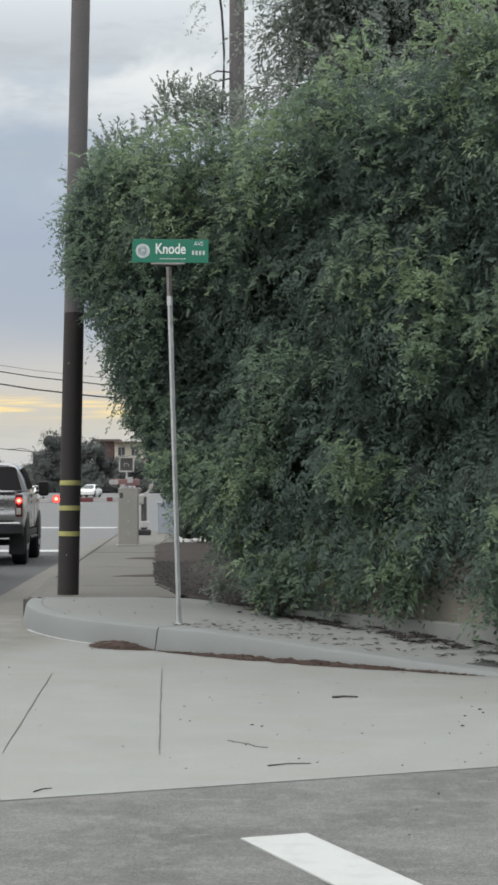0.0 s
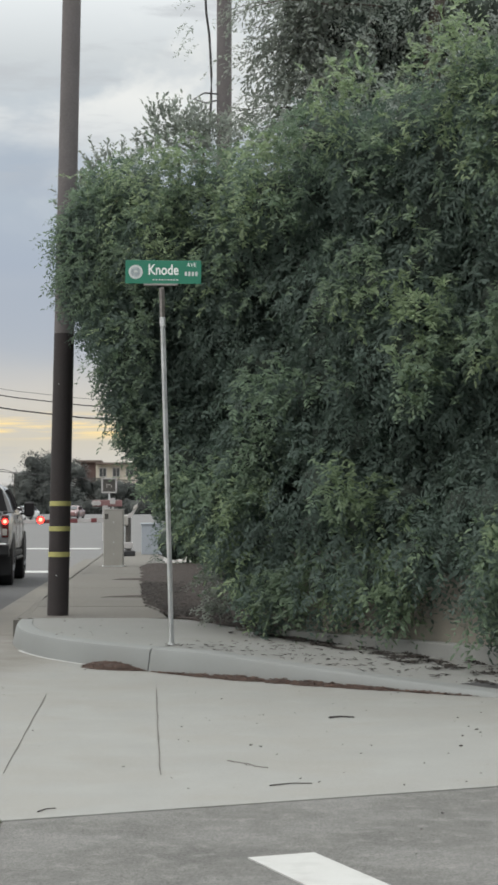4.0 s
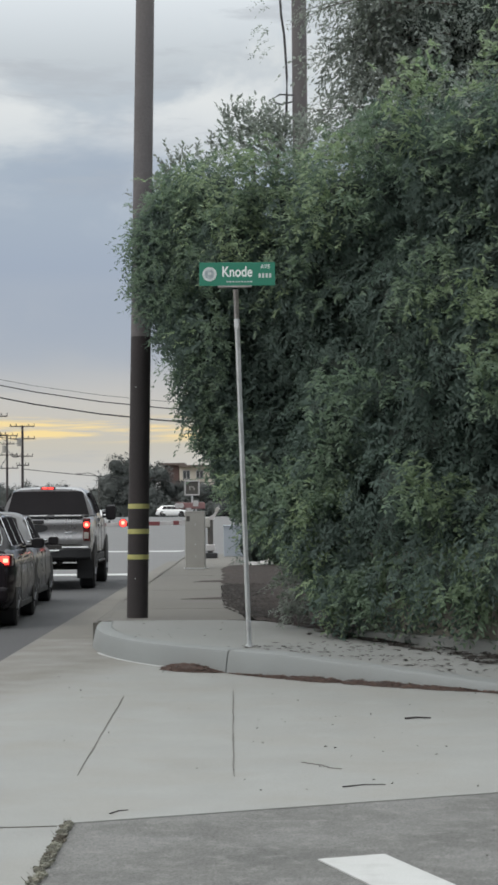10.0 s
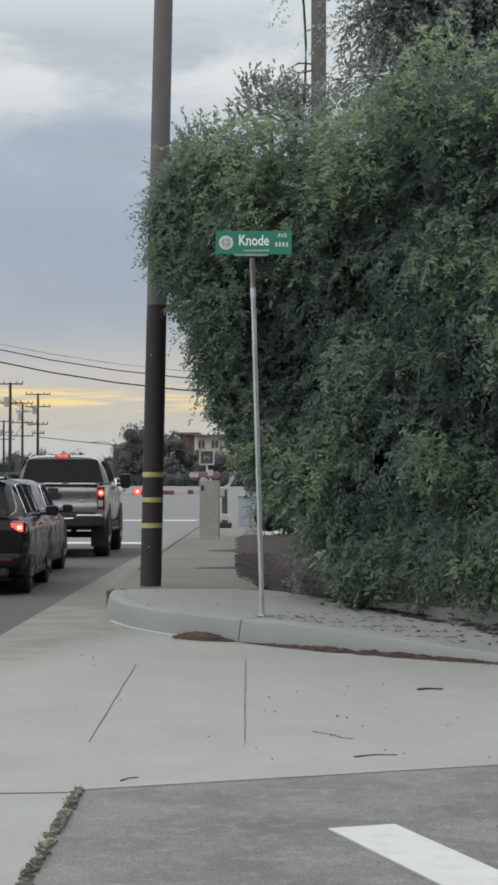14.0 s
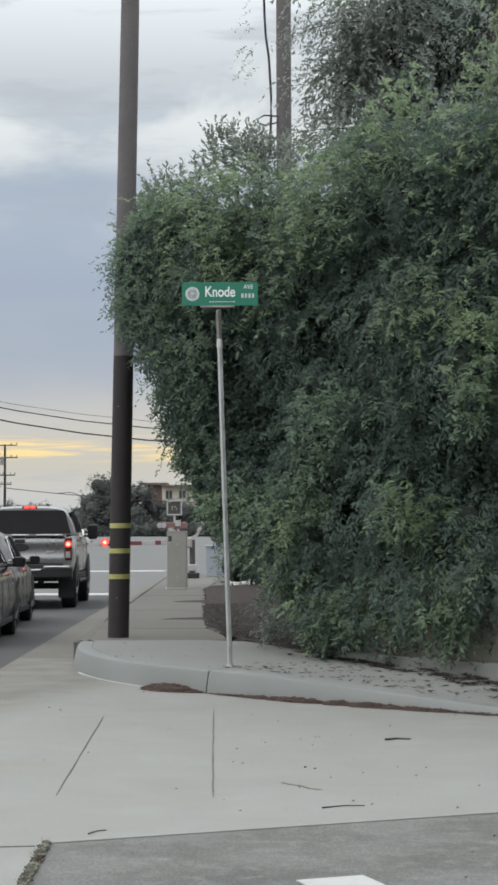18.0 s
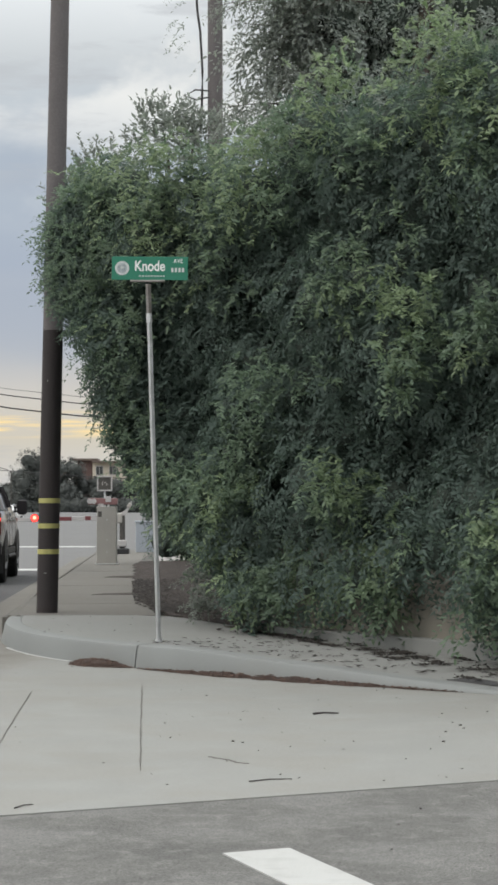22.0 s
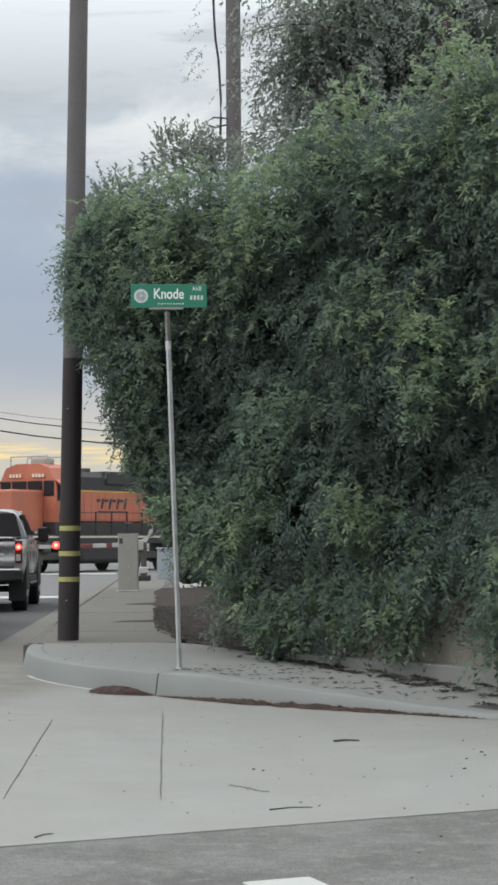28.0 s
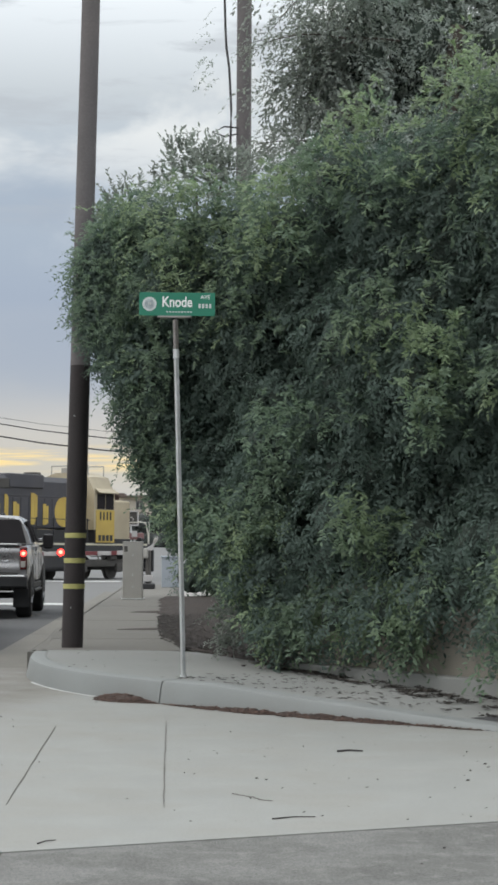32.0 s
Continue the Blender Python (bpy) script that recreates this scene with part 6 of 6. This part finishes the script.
        for x in (-3.435,) if abs(y) < 1 else (-3.435, -4.965):
            pane_ob = part("cab_window", box(0.03, wide, 0.58, (x, y, 3.66), 0.03), "glass", t)
            part("window_gasket", box(0.02, wide + 0.08, 0.66, (x + (-0.01 if x > -4 else 0.01), y, 3.66), 0.03), "loco_black", pane_ob)
    for s in (-1, 1):
        for x in (-3.86, -4.52):
            pane_ob = part("cab_window", box(0.52, 0.03, 0.62, (x, s * 1.525, 3.46), 0.03), "glass", t)
            part("window_gasket", box(0.6, 0.02, 0.7, (x, s * 1.52, 3.46), 0.03), "loco_black", pane_ob)
        part("sunshade", box(1.5, 0.34, 0.03, (-4.2, s * 1.62, 3.93), 0.01, Matrix.Rotation(-s * 0.6, 4, "X")), cab, t)
        part("side_plate", box(1.44, 0.02, 0.86 if lamps else 1.44, (-4.2, s * 1.53, 2.66 if lamps else 2.36), 0.006), side_plate, t, "painted cab side")
        for k in range(4):
            mark(t, "number_bar", -4.2 + (k - 1.5) * 0.26, 2.82, 0.1, 0.36, s * 1.545, lettering[1])
        for k in range(4):
            mark(t, "crest_bar", -4.2 + (k - 1.5) * 0.3, 2.42 if lamps else 1.84, 0.2, 0.26, s * 1.545, lettering[1])
    part("number_board", box(0.06, 0.8, 0.22, (-3.44, -0.6, 4.22), 0.02), cab, t)
    for k in range(4):
        part("board_bar", box(0.02, 0.1, 0.14, (-3.405, -0.87 + k * 0.17, 4.22)), "rail_white", t)
    part("number_board", box(0.06, 0.8, 0.22, (-3.44, 0.6, 4.22), 0.02), cab, t)
    for k in range(4):
        part("board_bar", box(0.02, 0.1, 0.14, (-3.405, 0.35 + k * 0.17, 4.22)), "rail_white", t)
    part("short_hood", box(2.25, 1.75, 1.95, (-2.33, 0, 2.6), 0.1, None, None, 3), nose, t, "low nose")
    part("nose_base", box(2.25, 1.78, 0.2, (-2.33, 0, 1.72), 0.02), "loco_black", t)
    for z in (3.36, 3.12):
        lamp = part("headlamp", disc(0.14, 0.1, (-1.2, 0, z), "x", 18), "loco_black", t)
        part("lamp_glow", disc(0.11, 0.03, (-1.14, 0, z), "x", 18), "head_glow" if lamps else "chrome", lamp, "lit headlamp" if lamps else "")
    for s in (-1, 1):
        lamp = part("ditch_lamp", disc(0.12, 0.16, (-0.35, s * 0.85, 1.78), "x", 16), "loco_black", t)
        part("lamp_glow", disc(0.1, 0.03, (-0.26, s * 0.85, 1.78), "x", 16), "head_glow" if lamps else "chrome", lamp)
        # handrails
        for k in range(int(hl / 1.25)):
            part("stanchion", rod((-5.4 - k * 1.25, s * 1.4, 1.62), (-5.4 - k * 1.25, s * 1.4, 2.68), 0.036, 0.036, 6), "loco_black", t)
        part("handrail", rod((-5.2, s * 1.4, 2.62), (back, s * 1.4, 2.66), 0.016, 0.016, 6), "loco_black", t)
        for x in (-0.5, tail + 0.5):
            part("end_rail", tube([(x, s * 1.38, 0.7), (x, s * 1.4, 2.0), (x + (0.15 if x < -5 else -0.15), s * 1.36, 2.55), (x + (0.7 if x < -5 else -0.7), s * 1.36, 2.62)], 0.03, 6), "rail_white", t, "pale grab rail")
            for k in range(4):
                part("step", box(0.5, 0.35, 0.04, (x + (0.3 if x < -5 else -0.3), s * 1.3, 0.45 + k * 0.28), 0.008), "loco_grey", t)
    for x in (-0.12, tail + 0.12):
        part("pilot", box(0.14, 2.9, 1.0, (x, 0, 0.82), 0.03), "loco_black", t)
        part("coupler", box(0.6, 0.3, 0.3, (x + (0.25 if x > -5 else -0.25), 0, 0.85), 0.05), "loco_grey", t)
        part("front_rail", tube([(x, -1.2, 1.6), (x, -1.2, 2.6), (x, 1.2, 2.6), (x, 1.2, 1.6)], 0.025, 6), "rail_white", t)
    # running gear
    part("fuel_tank", box(4.4, 2.7, 0.85, (body, 0, 0.8), 0.2, None, None, 3), "loco_black", t)
    for s in (-1, 1):
        part("air_reservoir", rod((body + 2.4, s * 1.2, 1.05), (body - 2.4, s * 1.2, 1.05), 0.18, 0.18, 12), "loco_grey", t)
    for x in (-4.0, tail + 4.0):
        for s in (-1, 1):
            part("truck_frame", box(4.4, 0.18, 0.34, (x, s * 1.08, 0.72), 0.06), "loco_grey", t)
            for dx in pitch:
                part("axle_box", box(0.4, 0.16, 0.4, (x + dx, s * 1.2, 0.52), 0.05), "loco_grey", t)
            part("brake_cylinder", rod((x + 0.6, s * 1.2, 0.95), (x + 1.1, s * 1.2, 0.95), 0.1), "loco_grey", t)
    axles = []
    for x in (-4.0, tail + 4.0):
        for dx in pitch:
            b = rod((0, -0.75, 0), (0, 0.75, 0), 0.09, 0.09, 10)
            for s in (-1, 1):
                disc(0.5, 0.12, (0, s * 0.75, 0), "y", 24, b)
                disc(0.54, 0.03, (0, s * 0.68, 0), "y", 24, b)
                for k in range(3):
                    a = 2 * math.pi * k / 3
                    disc(0.07, 0.14, (0.28 * math.cos(a), s * 0.75, 0.28 * math.sin(a)), "y", 8, b)
            w = part("wheelset", b, "loco_grey", t)
            w.matrix_basis = pose(x + dx, 0, 0.5)
            axles.append(w)
    return t, axles


LEAD, LEAD_AXLES = build_locomotive("orange and black freight locomotive with lit headlamps", "orange", "loco_black", "orange", "orange", "orange", "orange", "loco_yellow", ("loco_black", "loco_black"), True, 9.85, (-1.35, 1.35))
SECOND, SECOND_AXLES = build_locomotive("dark blue and yellow freight locomotive running cab last", "loco_blue", "loco_blue", "loco_cream", "loco_yellow", "loco_cream", "loco_yellow", "loco_blue", ("loco_yellow", "loco_black"), False, 10.0, (-1.35, 1.35))
for s in (-1, 1):
    for k in range(4):
        mark(LEAD, "emblem_bar", -8.65 + (k - 1.5) * 0.62, 3.05, 0.16, 0.48, s * 0.97, "loco_black", 0.14), mark(LEAD, "emblem_bar", -8.4 + (k - 1.5) * 0.62, 3.19, 0.3, 0.12, s * 0.973, "loco_black", 0.03)
    mark(LEAD, "emblem_bar", -8.65, 2.68, 2.4, 0.08, s * 0.97, "loco_black")
    for k in range(9):
        mark(LEAD, "label_bar", -11.2 - k * 0.16, 3.25, 0.1, 0.14, s * 0.97, "loco_black")
    for k, (x, w, h, z) in enumerate(((0, 0.62, 1.35, 3.05), (0.95, 0.56, 0.95, 2.85), (1.75, 0.6, 0.95, 2.85), (2.45, 0.36, 1.25, 3.0), (3.1, 0.56, 0.95, 2.85), (4.35, 0.62, 1.35, 3.05), (5.2, 0.52, 0.9, 2.82))):
        letter = mark(SECOND, "emblem_bar", -13.2 + x if s < 0 else -8.0 - x, z, w * 0.42, h, s * 0.97, "loco_yellow")
        mark(SECOND, "emblem_bar", (-13.2 + x if s < 0 else -8.0 - x) + w * 0.38, z, w * 0.3, h * 0.82, s * 0.97, "loco_yellow")
        mark(SECOND, "emblem_bar", (-13.2 + x if s < 0 else -8.0 - x) + w * 0.19, z + h * (0.36 if k % 2 else -0.36), w * 0.4, h * 0.2, s * 0.974, "loco_yellow")
    part("yellow_panel", shaped([(s * 0.95, 2.3), (s * 0.97, 2.3), (s * 0.97, 3.6), (s * 0.95, 3.6)], -6.6, -4.96), "loco_yellow", SECOND, "yellow panel beside the cab")
    part("yellow_disc", disc(0.65, 0.02, (-6.6, s * 0.962, 2.95), "y", 24), "loco_yellow", SECOND, "rounded end of the yellow panel")


def build_track():
    a, right = TRACK - AHEAD * 240, Vector((AHEAD.y, -AHEAD.x))
    track = thing("railway_track", Matrix(), "railway track crossing the road at a slant", "railway track", kind="structure")
    q = TRACK + AHEAD * 60
    part("ballast", prism([tuple(a + right * 2.2), tuple(q + right * 2.2), tuple(q - right * 2.2), tuple(a - right * 2.2)][::-1], -0.2, -0.012), "ballast", track)
    for s in (-0.75, 0.75):
        b = bmesh.new()
        for w, z0, z1 in ((0.07, -0.15, 0.0),):
            p0, p1 = a + right * (s - w / 2), q + right * (s - w / 2)
            p2, p3 = q + right * (s + w / 2), a + right * (s + w / 2)
            prism([tuple(p0), tuple(p1), tuple(p2), tuple(p3)][::-1], z0, z1, b)
        part("rail", b, "steel", track)


build_track()


# ---- the distance ----
def far_tree(x, y, h, w, seed, label="dark green tree in the distance", mat="far_leaf"):
    z = ground_z(x, y)
    t = thing("tree", pose(x, y, z), label, "tree", "distant trees")
    rng = np.random.default_rng(seed)
    part("trunk", tube([(0, 0, -0.2), (0.1, 0, h * 0.4), (0, 0, h * 0.8)], 0.03 * h, 7, 0.4), "bark", t)
    for k in range(3):
        a = rng.uniform(0, 6.3)
        part("limb", tube([(0.05, 0, h * 0.35), (math.cos(a) * w * 0.25, 0, h * 0.55), (math.cos(a) * w * 0.4, 0, h * 0.7)], 0.014 * h, 5, 0.5), "bark", t)
    mass = bmesh.new()
    pts, ways = [], []
    for k in range(16):
        f = rng.uniform(0, 1)
        r = w * rng.uniform(0.14, 0.24)
        c = (rng.uniform(-0.36, 0.36) * w * (1.15 - 0.5 * f), rng.uniform(-0.25, 0.25) * w, h * (0.2 + 0.68 * f))
        lump(mass, c, r * 0.85, k)
        p, v = ball_points(c, r, 60, rng)
        pts.append(p), ways.append(v)
    foliage("crown", np.concatenate(pts), np.concatenate(ways), mat, t, seed + 1, count=6, reach=w * 0.1, size=max(0.24, w * 0.04), droop=0.1, wide=0.6)
    part("inner_growth", mass, mat, t)


def build_distance():
    rng = random.Random(17)
    spots = [(-27.6, 287, 8.7, 9), (-25.0, 292, 7.9, 8), (-30.2, 291, 6.4, 8), (-31, 300, 5.6, 6), (-21.5, 295, 5.2, 6), (-18, 290, 4.6, 6), (-14.5, 292, 4.9, 6),
             (-11, 288, 4.8, 6), (-6.5, 290, 5.0, 6), (-3, 292, 6, 7), (1, 290, 7, 7), (6, 290, 7, 7), (-36, 300, 4.0, 7), (-41, 305, 4.5, 8), (-46, 300, 4.3, 8), (-51, 302, 4.7, 8), (-56, 300, 4.7, 9), (-63, 300, 4.9, 9), (-70, 300, 4.9, 9)]
    for k, (x, y, h, w) in enumerate(spots):
        far_tree(x, y, h, w, 40 + k)
    hedge_row = thing("far_hedge", Matrix(), "low dark hedge along the far cross street", "hedge")
    p = []
    g = np.random.default_rng(4)
    core = bmesh.new()
    for k in range(70):
        x = -80 + k * 1.4
        z = ground_z(x, 284)
        lump(core, (x, 285.5, z + 0.9), 1.35, k)
        q, v = ball_points((x, 285, z + 1.0), 1.25, 26, g)
        p.append(np.concatenate([q, v], 1))
    p = np.concatenate(p)
    foliage("crown", p[:, :3], p[:, 3:], "far_leaf", hedge_row, 77, count=6, reach=0.5, size=0.35, wide=0.7, droop=0.1)
    part("inner_growth", core, "far_leaf", hedge_row)

    # palm beside the building
    z = ground_z(-25, 310)
    palm = thing("palm_tree", pose(-26.5, 315, z), "small palm tree beside a distant building", "palm tree")
    part("trunk", rod((0, 0, -0.2), (0, 0, 6.5), 0.3, 0.22, 8), "bark", palm)
    for k in range(16):
        a, up = rng.uniform(0, 6.28), rng.uniform(-0.3, 1.0)
        path = [(math.cos(a) * 2.4 * t, math.sin(a) * 2.4 * t, 6.5 + up * 2.6 * t - 2.2 * t * t) for t in (0, 0.3, 0.6, 0.85, 1)]
        part("frond", tube(path, 0.14, 4, 0.25), "far_leaf", palm)

    # apartment building beyond the cross street
    bx, by = -21.0, 330
    z = ground_z(bx, by)
    b = thing("apartment_building", pose(bx, by, z), "three-storey cream and brown apartment building with flat eaves", "building")
    part("wall", box(16, 10, 8.6, (5.7, 5, 4.3)), "stucco_far", b, "cream stucco wall")
    part("stair_tower", box(2.6, 4, 9.0, (-3.65, 3, 4.5)), "brick_far", b, "brown clad tower")
    part("tower_roof", box(4.4, 5.5, 0.4, (-3.6, 3, 9.2), 0.05), "roof_far", b)
    part("roof", box(16.4, 11.4, 0.35, (5.9, 4.6, 8.8), 0.05), "roof_far", b)
    for st in range(3):
        for k in range(5):
            x = -1.1 + k * 2.3
            w = part("window", box(1.3, 0.12, 1.6, (x, -0.02, 1.9 + st * 2.7)), "gate_white", b)
            for s in (-0.3, 0.3):
                part("pane", box(0.5, 0.06, 1.35, (x + s, -0.09, 1.9 + st * 2.7)), "pane_far", w)
    # street lamps
    for x, y in ((-30.5, 270),):
        z = ground_z(x, y)
        l = thing("street_lamp", pose(x, y, z), "grey street lamp with a curved arm", "street lamp", "street lamps")
        part("pole", rod((0, 0, 0), (0, 0, 5.6), 0.07, 0.05, 8), "loco_grey", l)
        part("arm", tube([(0, 0, 5.6), (-0.5, 0, 6.0), (-1.5, 0, 6.3), (-2.6, 0, 6.2)], 0.05, 6), "loco_grey", l)
        part("lamp_head", box(0.9, 0.3, 0.16, (-2.9, 0, 6.15), 0.05), "loco_grey", l)


build_distance()


# ---- litter, twigs, fallen leaves ----
def flakes(name, spots, mat, parent=None, label="", size=(0.012, 0.04), seed=1, curl=0.01):
    """Small curled leaves and bits lying flat at the spots (x, y, z)."""
    g = random.Random(seed)
    verts, faces = [], []
    for x, y, z in spots:
        a, s = g.uniform(0, 6.3), g.uniform(*size)
        w = s * g.uniform(0.25, 0.6)
        c, d = math.cos(a), math.sin(a)
        lift, n = g.uniform(0.001, curl), len(verts)
        for u, v, h in ((-s, 0, lift), (0, w, 0.001), (s, 0, lift * g.random()), (0, -w, 0.001), (0, 0, lift * 0.5 + 0.003)):
            verts.append((x + u * c - v * d, y + u * d + v * c, z + h + 0.002))
        faces += [(n, n + 3, n + 4), (n + 3, n + 2, n + 4), (n + 2, n + 1, n + 4), (n + 1, n, n + 4)]
    return raw(name, verts, faces, mat, parent, label, "stuff")


def build_litter():
    g = random.Random(9)
    # brown drift along the foot of the kerb
    drift = bmesh.new()
    spots = []
    for u0, u1, high, wide in ((0.44, 0.545, 0.06, 0.22), (0.555, 0.9, 0.036, 0.13)):
        rings = []
        n = 60
        for k in range(n + 1):
            u = u0 + (u1 - u0) * k / n
            f = abs(math.sin(math.pi * k / n)) ** 0.6 * (0.75 + 0.35 * noise.noise(Vector((u * 60, 0, 2))))
            f *= 1 + 0.5 * noise.noise(Vector((u * 23, 4, 1))) + 0.4 * noise.noise(Vector((u * 130, 9, 1)))
            w, h = max(0.012, wide * f), max(0.002, high * f)
            p, t = kerb_at(u), (kerb_at(u + 0.01) - kerb_at(u - 0.01)).normalized()
            out = Vector((t.y, -t.x))
            rings.append([(*(p + out * a), z) for a, z in ((-0.01, -0.01), (-0.01, h), (w * 0.35, h * 0.85), (w * 0.75, h * 0.3), (w, 0.0), (w * 0.5, -0.01))])
            for _ in range(int(20 * f + 3)):
                a = g.uniform(-0.05, 1.25)
                q = p + out * a * w + t * g.uniform(-0.03, 0.03)
                spots.append((q.x, q.y, max(0.002, h * (1 - a) if a > 0 else h)))
        loft(rings, drift)
    mound = tagged(part("leaf_drift", drift, "litter"), "brown drift of dry leaf litter along the kerb foot", "leaf litter", kind="stuff")
    flakes("drift_leaves", spots, "litter", mound, "", (0.01, 0.03), 3)
    # dark fallen leaves on the corner slab, thickest below the hedge
    spots = []
    for k in range(1500):
        u = g.uniform(0.5, 0.99)
        w = 0.2 + abs(g.gauss(0, 1)) * 0.6 if g.random() < 0.35 else g.uniform(0.2, 2.2)
        if g.random() > 0.1 + 1.3 * max(0, u - 0.5):
            continue
        p = kerb_in(u, w)
        lim = Vector((0.43, 17.8)) + Vector((0.56, -0.83)) * ((p.x - 0.43) / 0.56)
        if p.x > 0.4 and p.y > lim.y - 0.15:
            continue
        spots.append((p.x, p.y, slab_z(p.x, p.y) + 0.002))
    flakes("fallen_leaves", spots, "dead_leaf", None, "", (0.012, 0.045), 5)
    tagged(bpy.data.objects["fallen_leaves"], "dark fallen leaves scattered on the corner slab", "fallen leaves")
    band = []
    for k in range(20000):
        x = g.uniform(-0.1, 2.9)
        off = abs(g.gauss(0, 0.12)) if g.random() < 0.3 else g.uniform(0.05, 0.1 + 1.3 * max(0.05, min(1.0, (x - 0.2) / 1.6)))
        y = 17.7 - 1.482 * (x - 0.43) - off
        if g.random() < 0.09 + 0.75 * noise.noise(Vector((x * 5 + y * 1.6, y * 2.6, 1))) - 0.05 * off:
            band.append((x, y, slab_z(x, y) + 0.002))
    tagged(flakes("leaf_litter", band, "dead_leaf", None, "", (0.012, 0.042), 6, 0.022), "dark leaf litter along the wall footing", "leaf litter")
    bits = [(g.uniform(-0.4, 1.7), g.uniform(9.2, 14.4), 0.004) for _ in range(64)] + [(g.uniform(-2.2, -0.4), g.uniform(9, 18), 0.004) for _ in range(22)] + [(g.uniform(0.6, 1.4), g.uniform(7.3, 9), -0.002) for _ in range(6)]
    tagged(flakes("scattered_bits", bits, "dead_leaf", None, "", (0.004, 0.013), 8), "small dark leaf bits on the pale concrete", "debris")
    curb_bits = [(g.uniform(-1.9, -0.8), g.uniform(18, 21), 0.205) for _ in range(14)]
    tagged(flakes("sidewalk_bits", curb_bits, "dead_leaf", None, "", (0.008, 0.02), 9), "small dark bits on the sidewalk", "debris")
    mulch_bits = []
    for k in range(5200):
        y = g.uniform(18.4, 32)
        x = knots(BED_EDGE, y) + abs(g.gauss(0, 0.45)) - 0.04
        mulch_bits.append((x, y, 0.203 if x < knots(BED_EDGE, y) else 0.215 + 0.03 * g.random()))
    tagged(flakes("bed_litter", mulch_bits, "dead_leaf", None, "", (0.01, 0.035), 10, 0.012), "dry leaves on the mulch bed", "leaf litter")
    # twigs on the concrete
    for pts, r in ((((0.545, 12.52, 0.008), (0.62, 12.56, 0.011), (0.712, 12.55, 0.008)), 0.008), (((0.095, 9.36, 0.008), (0.2, 9.43, 0.009), (0.305, 9.455, 0.006)), 0.004),
                   (((-0.95, 8.55, 0.006), (-0.92, 8.62, 0.008), (-0.88, 8.66, 0.006)), 0.0035)):
        tagged(part("twig", tube(pts, r, 6, 0.6), "creosote"), "dry brown twig lying on the concrete", "twig", "twigs")
    for x, y, s in ((1.22, 11.0, 0.009), (1.29, 11.5, 0.007), (1.42, 11.85, 0.009), (0.02, 11.05, 0.008), (-0.3, 9.3, 0.005)):
        b = bmesh.new()
        bmesh.ops.create_icosphere(b, subdivisions=1, radius=s)
        for v in b.verts:
            v.co = Vector((v.co.x * 1.4, v.co.y, v.co.z * 0.7)) * (1 + 0.3 * noise.noise(v.co * 60)) + Vector((x, y, s * 0.5))
        tagged(part("clod", b, "dead_leaf"), "small dark clod lying on the concrete", "debris", "clods")


build_litter()


# ---- what moves ----
def motions():
    """The train comes from behind the hedge and runs to the left; cars pass on the far cross street."""
    speed, when = 5.1, 27.6
    facing = math.degrees(math.atan2(AHEAD.y, AHEAD.x))
    for ob, back, turn in ((LEAD, 0.0, 0), (SECOND, 31.4, 180)):
        rows = []
        for t in (0, 8, 16, 24, 28, 32):
            p = TRACK + AHEAD * (1.0 + speed * (t - when) - back)
            rows.append((t, pose(p.x, p.y, 0, 0, 0, facing + turn)))
        walk(ob, rows)
    for axles, sign in ((LEAD_AXLES, 1), (SECOND_AXLES, -1)):
        for ob in axles:
            x = ob.matrix_basis.translation.x
            walk(ob, [(0, pose(x, 0, 0.5))] + [(24 + k / 8, pose(x, 0, 0.5, 0, sign * math.degrees(speed / 0.5 * k / 8), 0)) for k in range(65)])
    ways = (((0, -17.7, 219), (1, -18.5, 212.5), (3, -20.2, 202), (6, -21.4, 191), (9, -21.6, 188), (32, -21.6, 188)),
            ((0, -20.0, 180), (32, -20.0, 180)),
            ((0, -14.7, 245), (1, -14.75, 239), (2, -15.3, 232), (4, -17.5, 219), (6, -20.2, 207), (9, -22.4, 197), (32, -22.4, 197)),
            ((0, -75.0, 281), (10, -23.26, 281), (32, 90.5, 281)),
            ((0, -62.8, 281), (8, -21.2, 281), (32, 103.6, 281)))
    for ob, way in zip(PASSING, ways):
        rows = []
        for k in range(65):
            t = k / 2
            x, y = (float(np.interp(t, [w[0] for w in way], [w[c] for w in way])) for c in (1, 2))
            rows.append((t, pose(x, y, ground_z(x, y) + 0.006, 0, 0, -90 if y == 281 else 172)))
        walk(ob, rows)


motions()
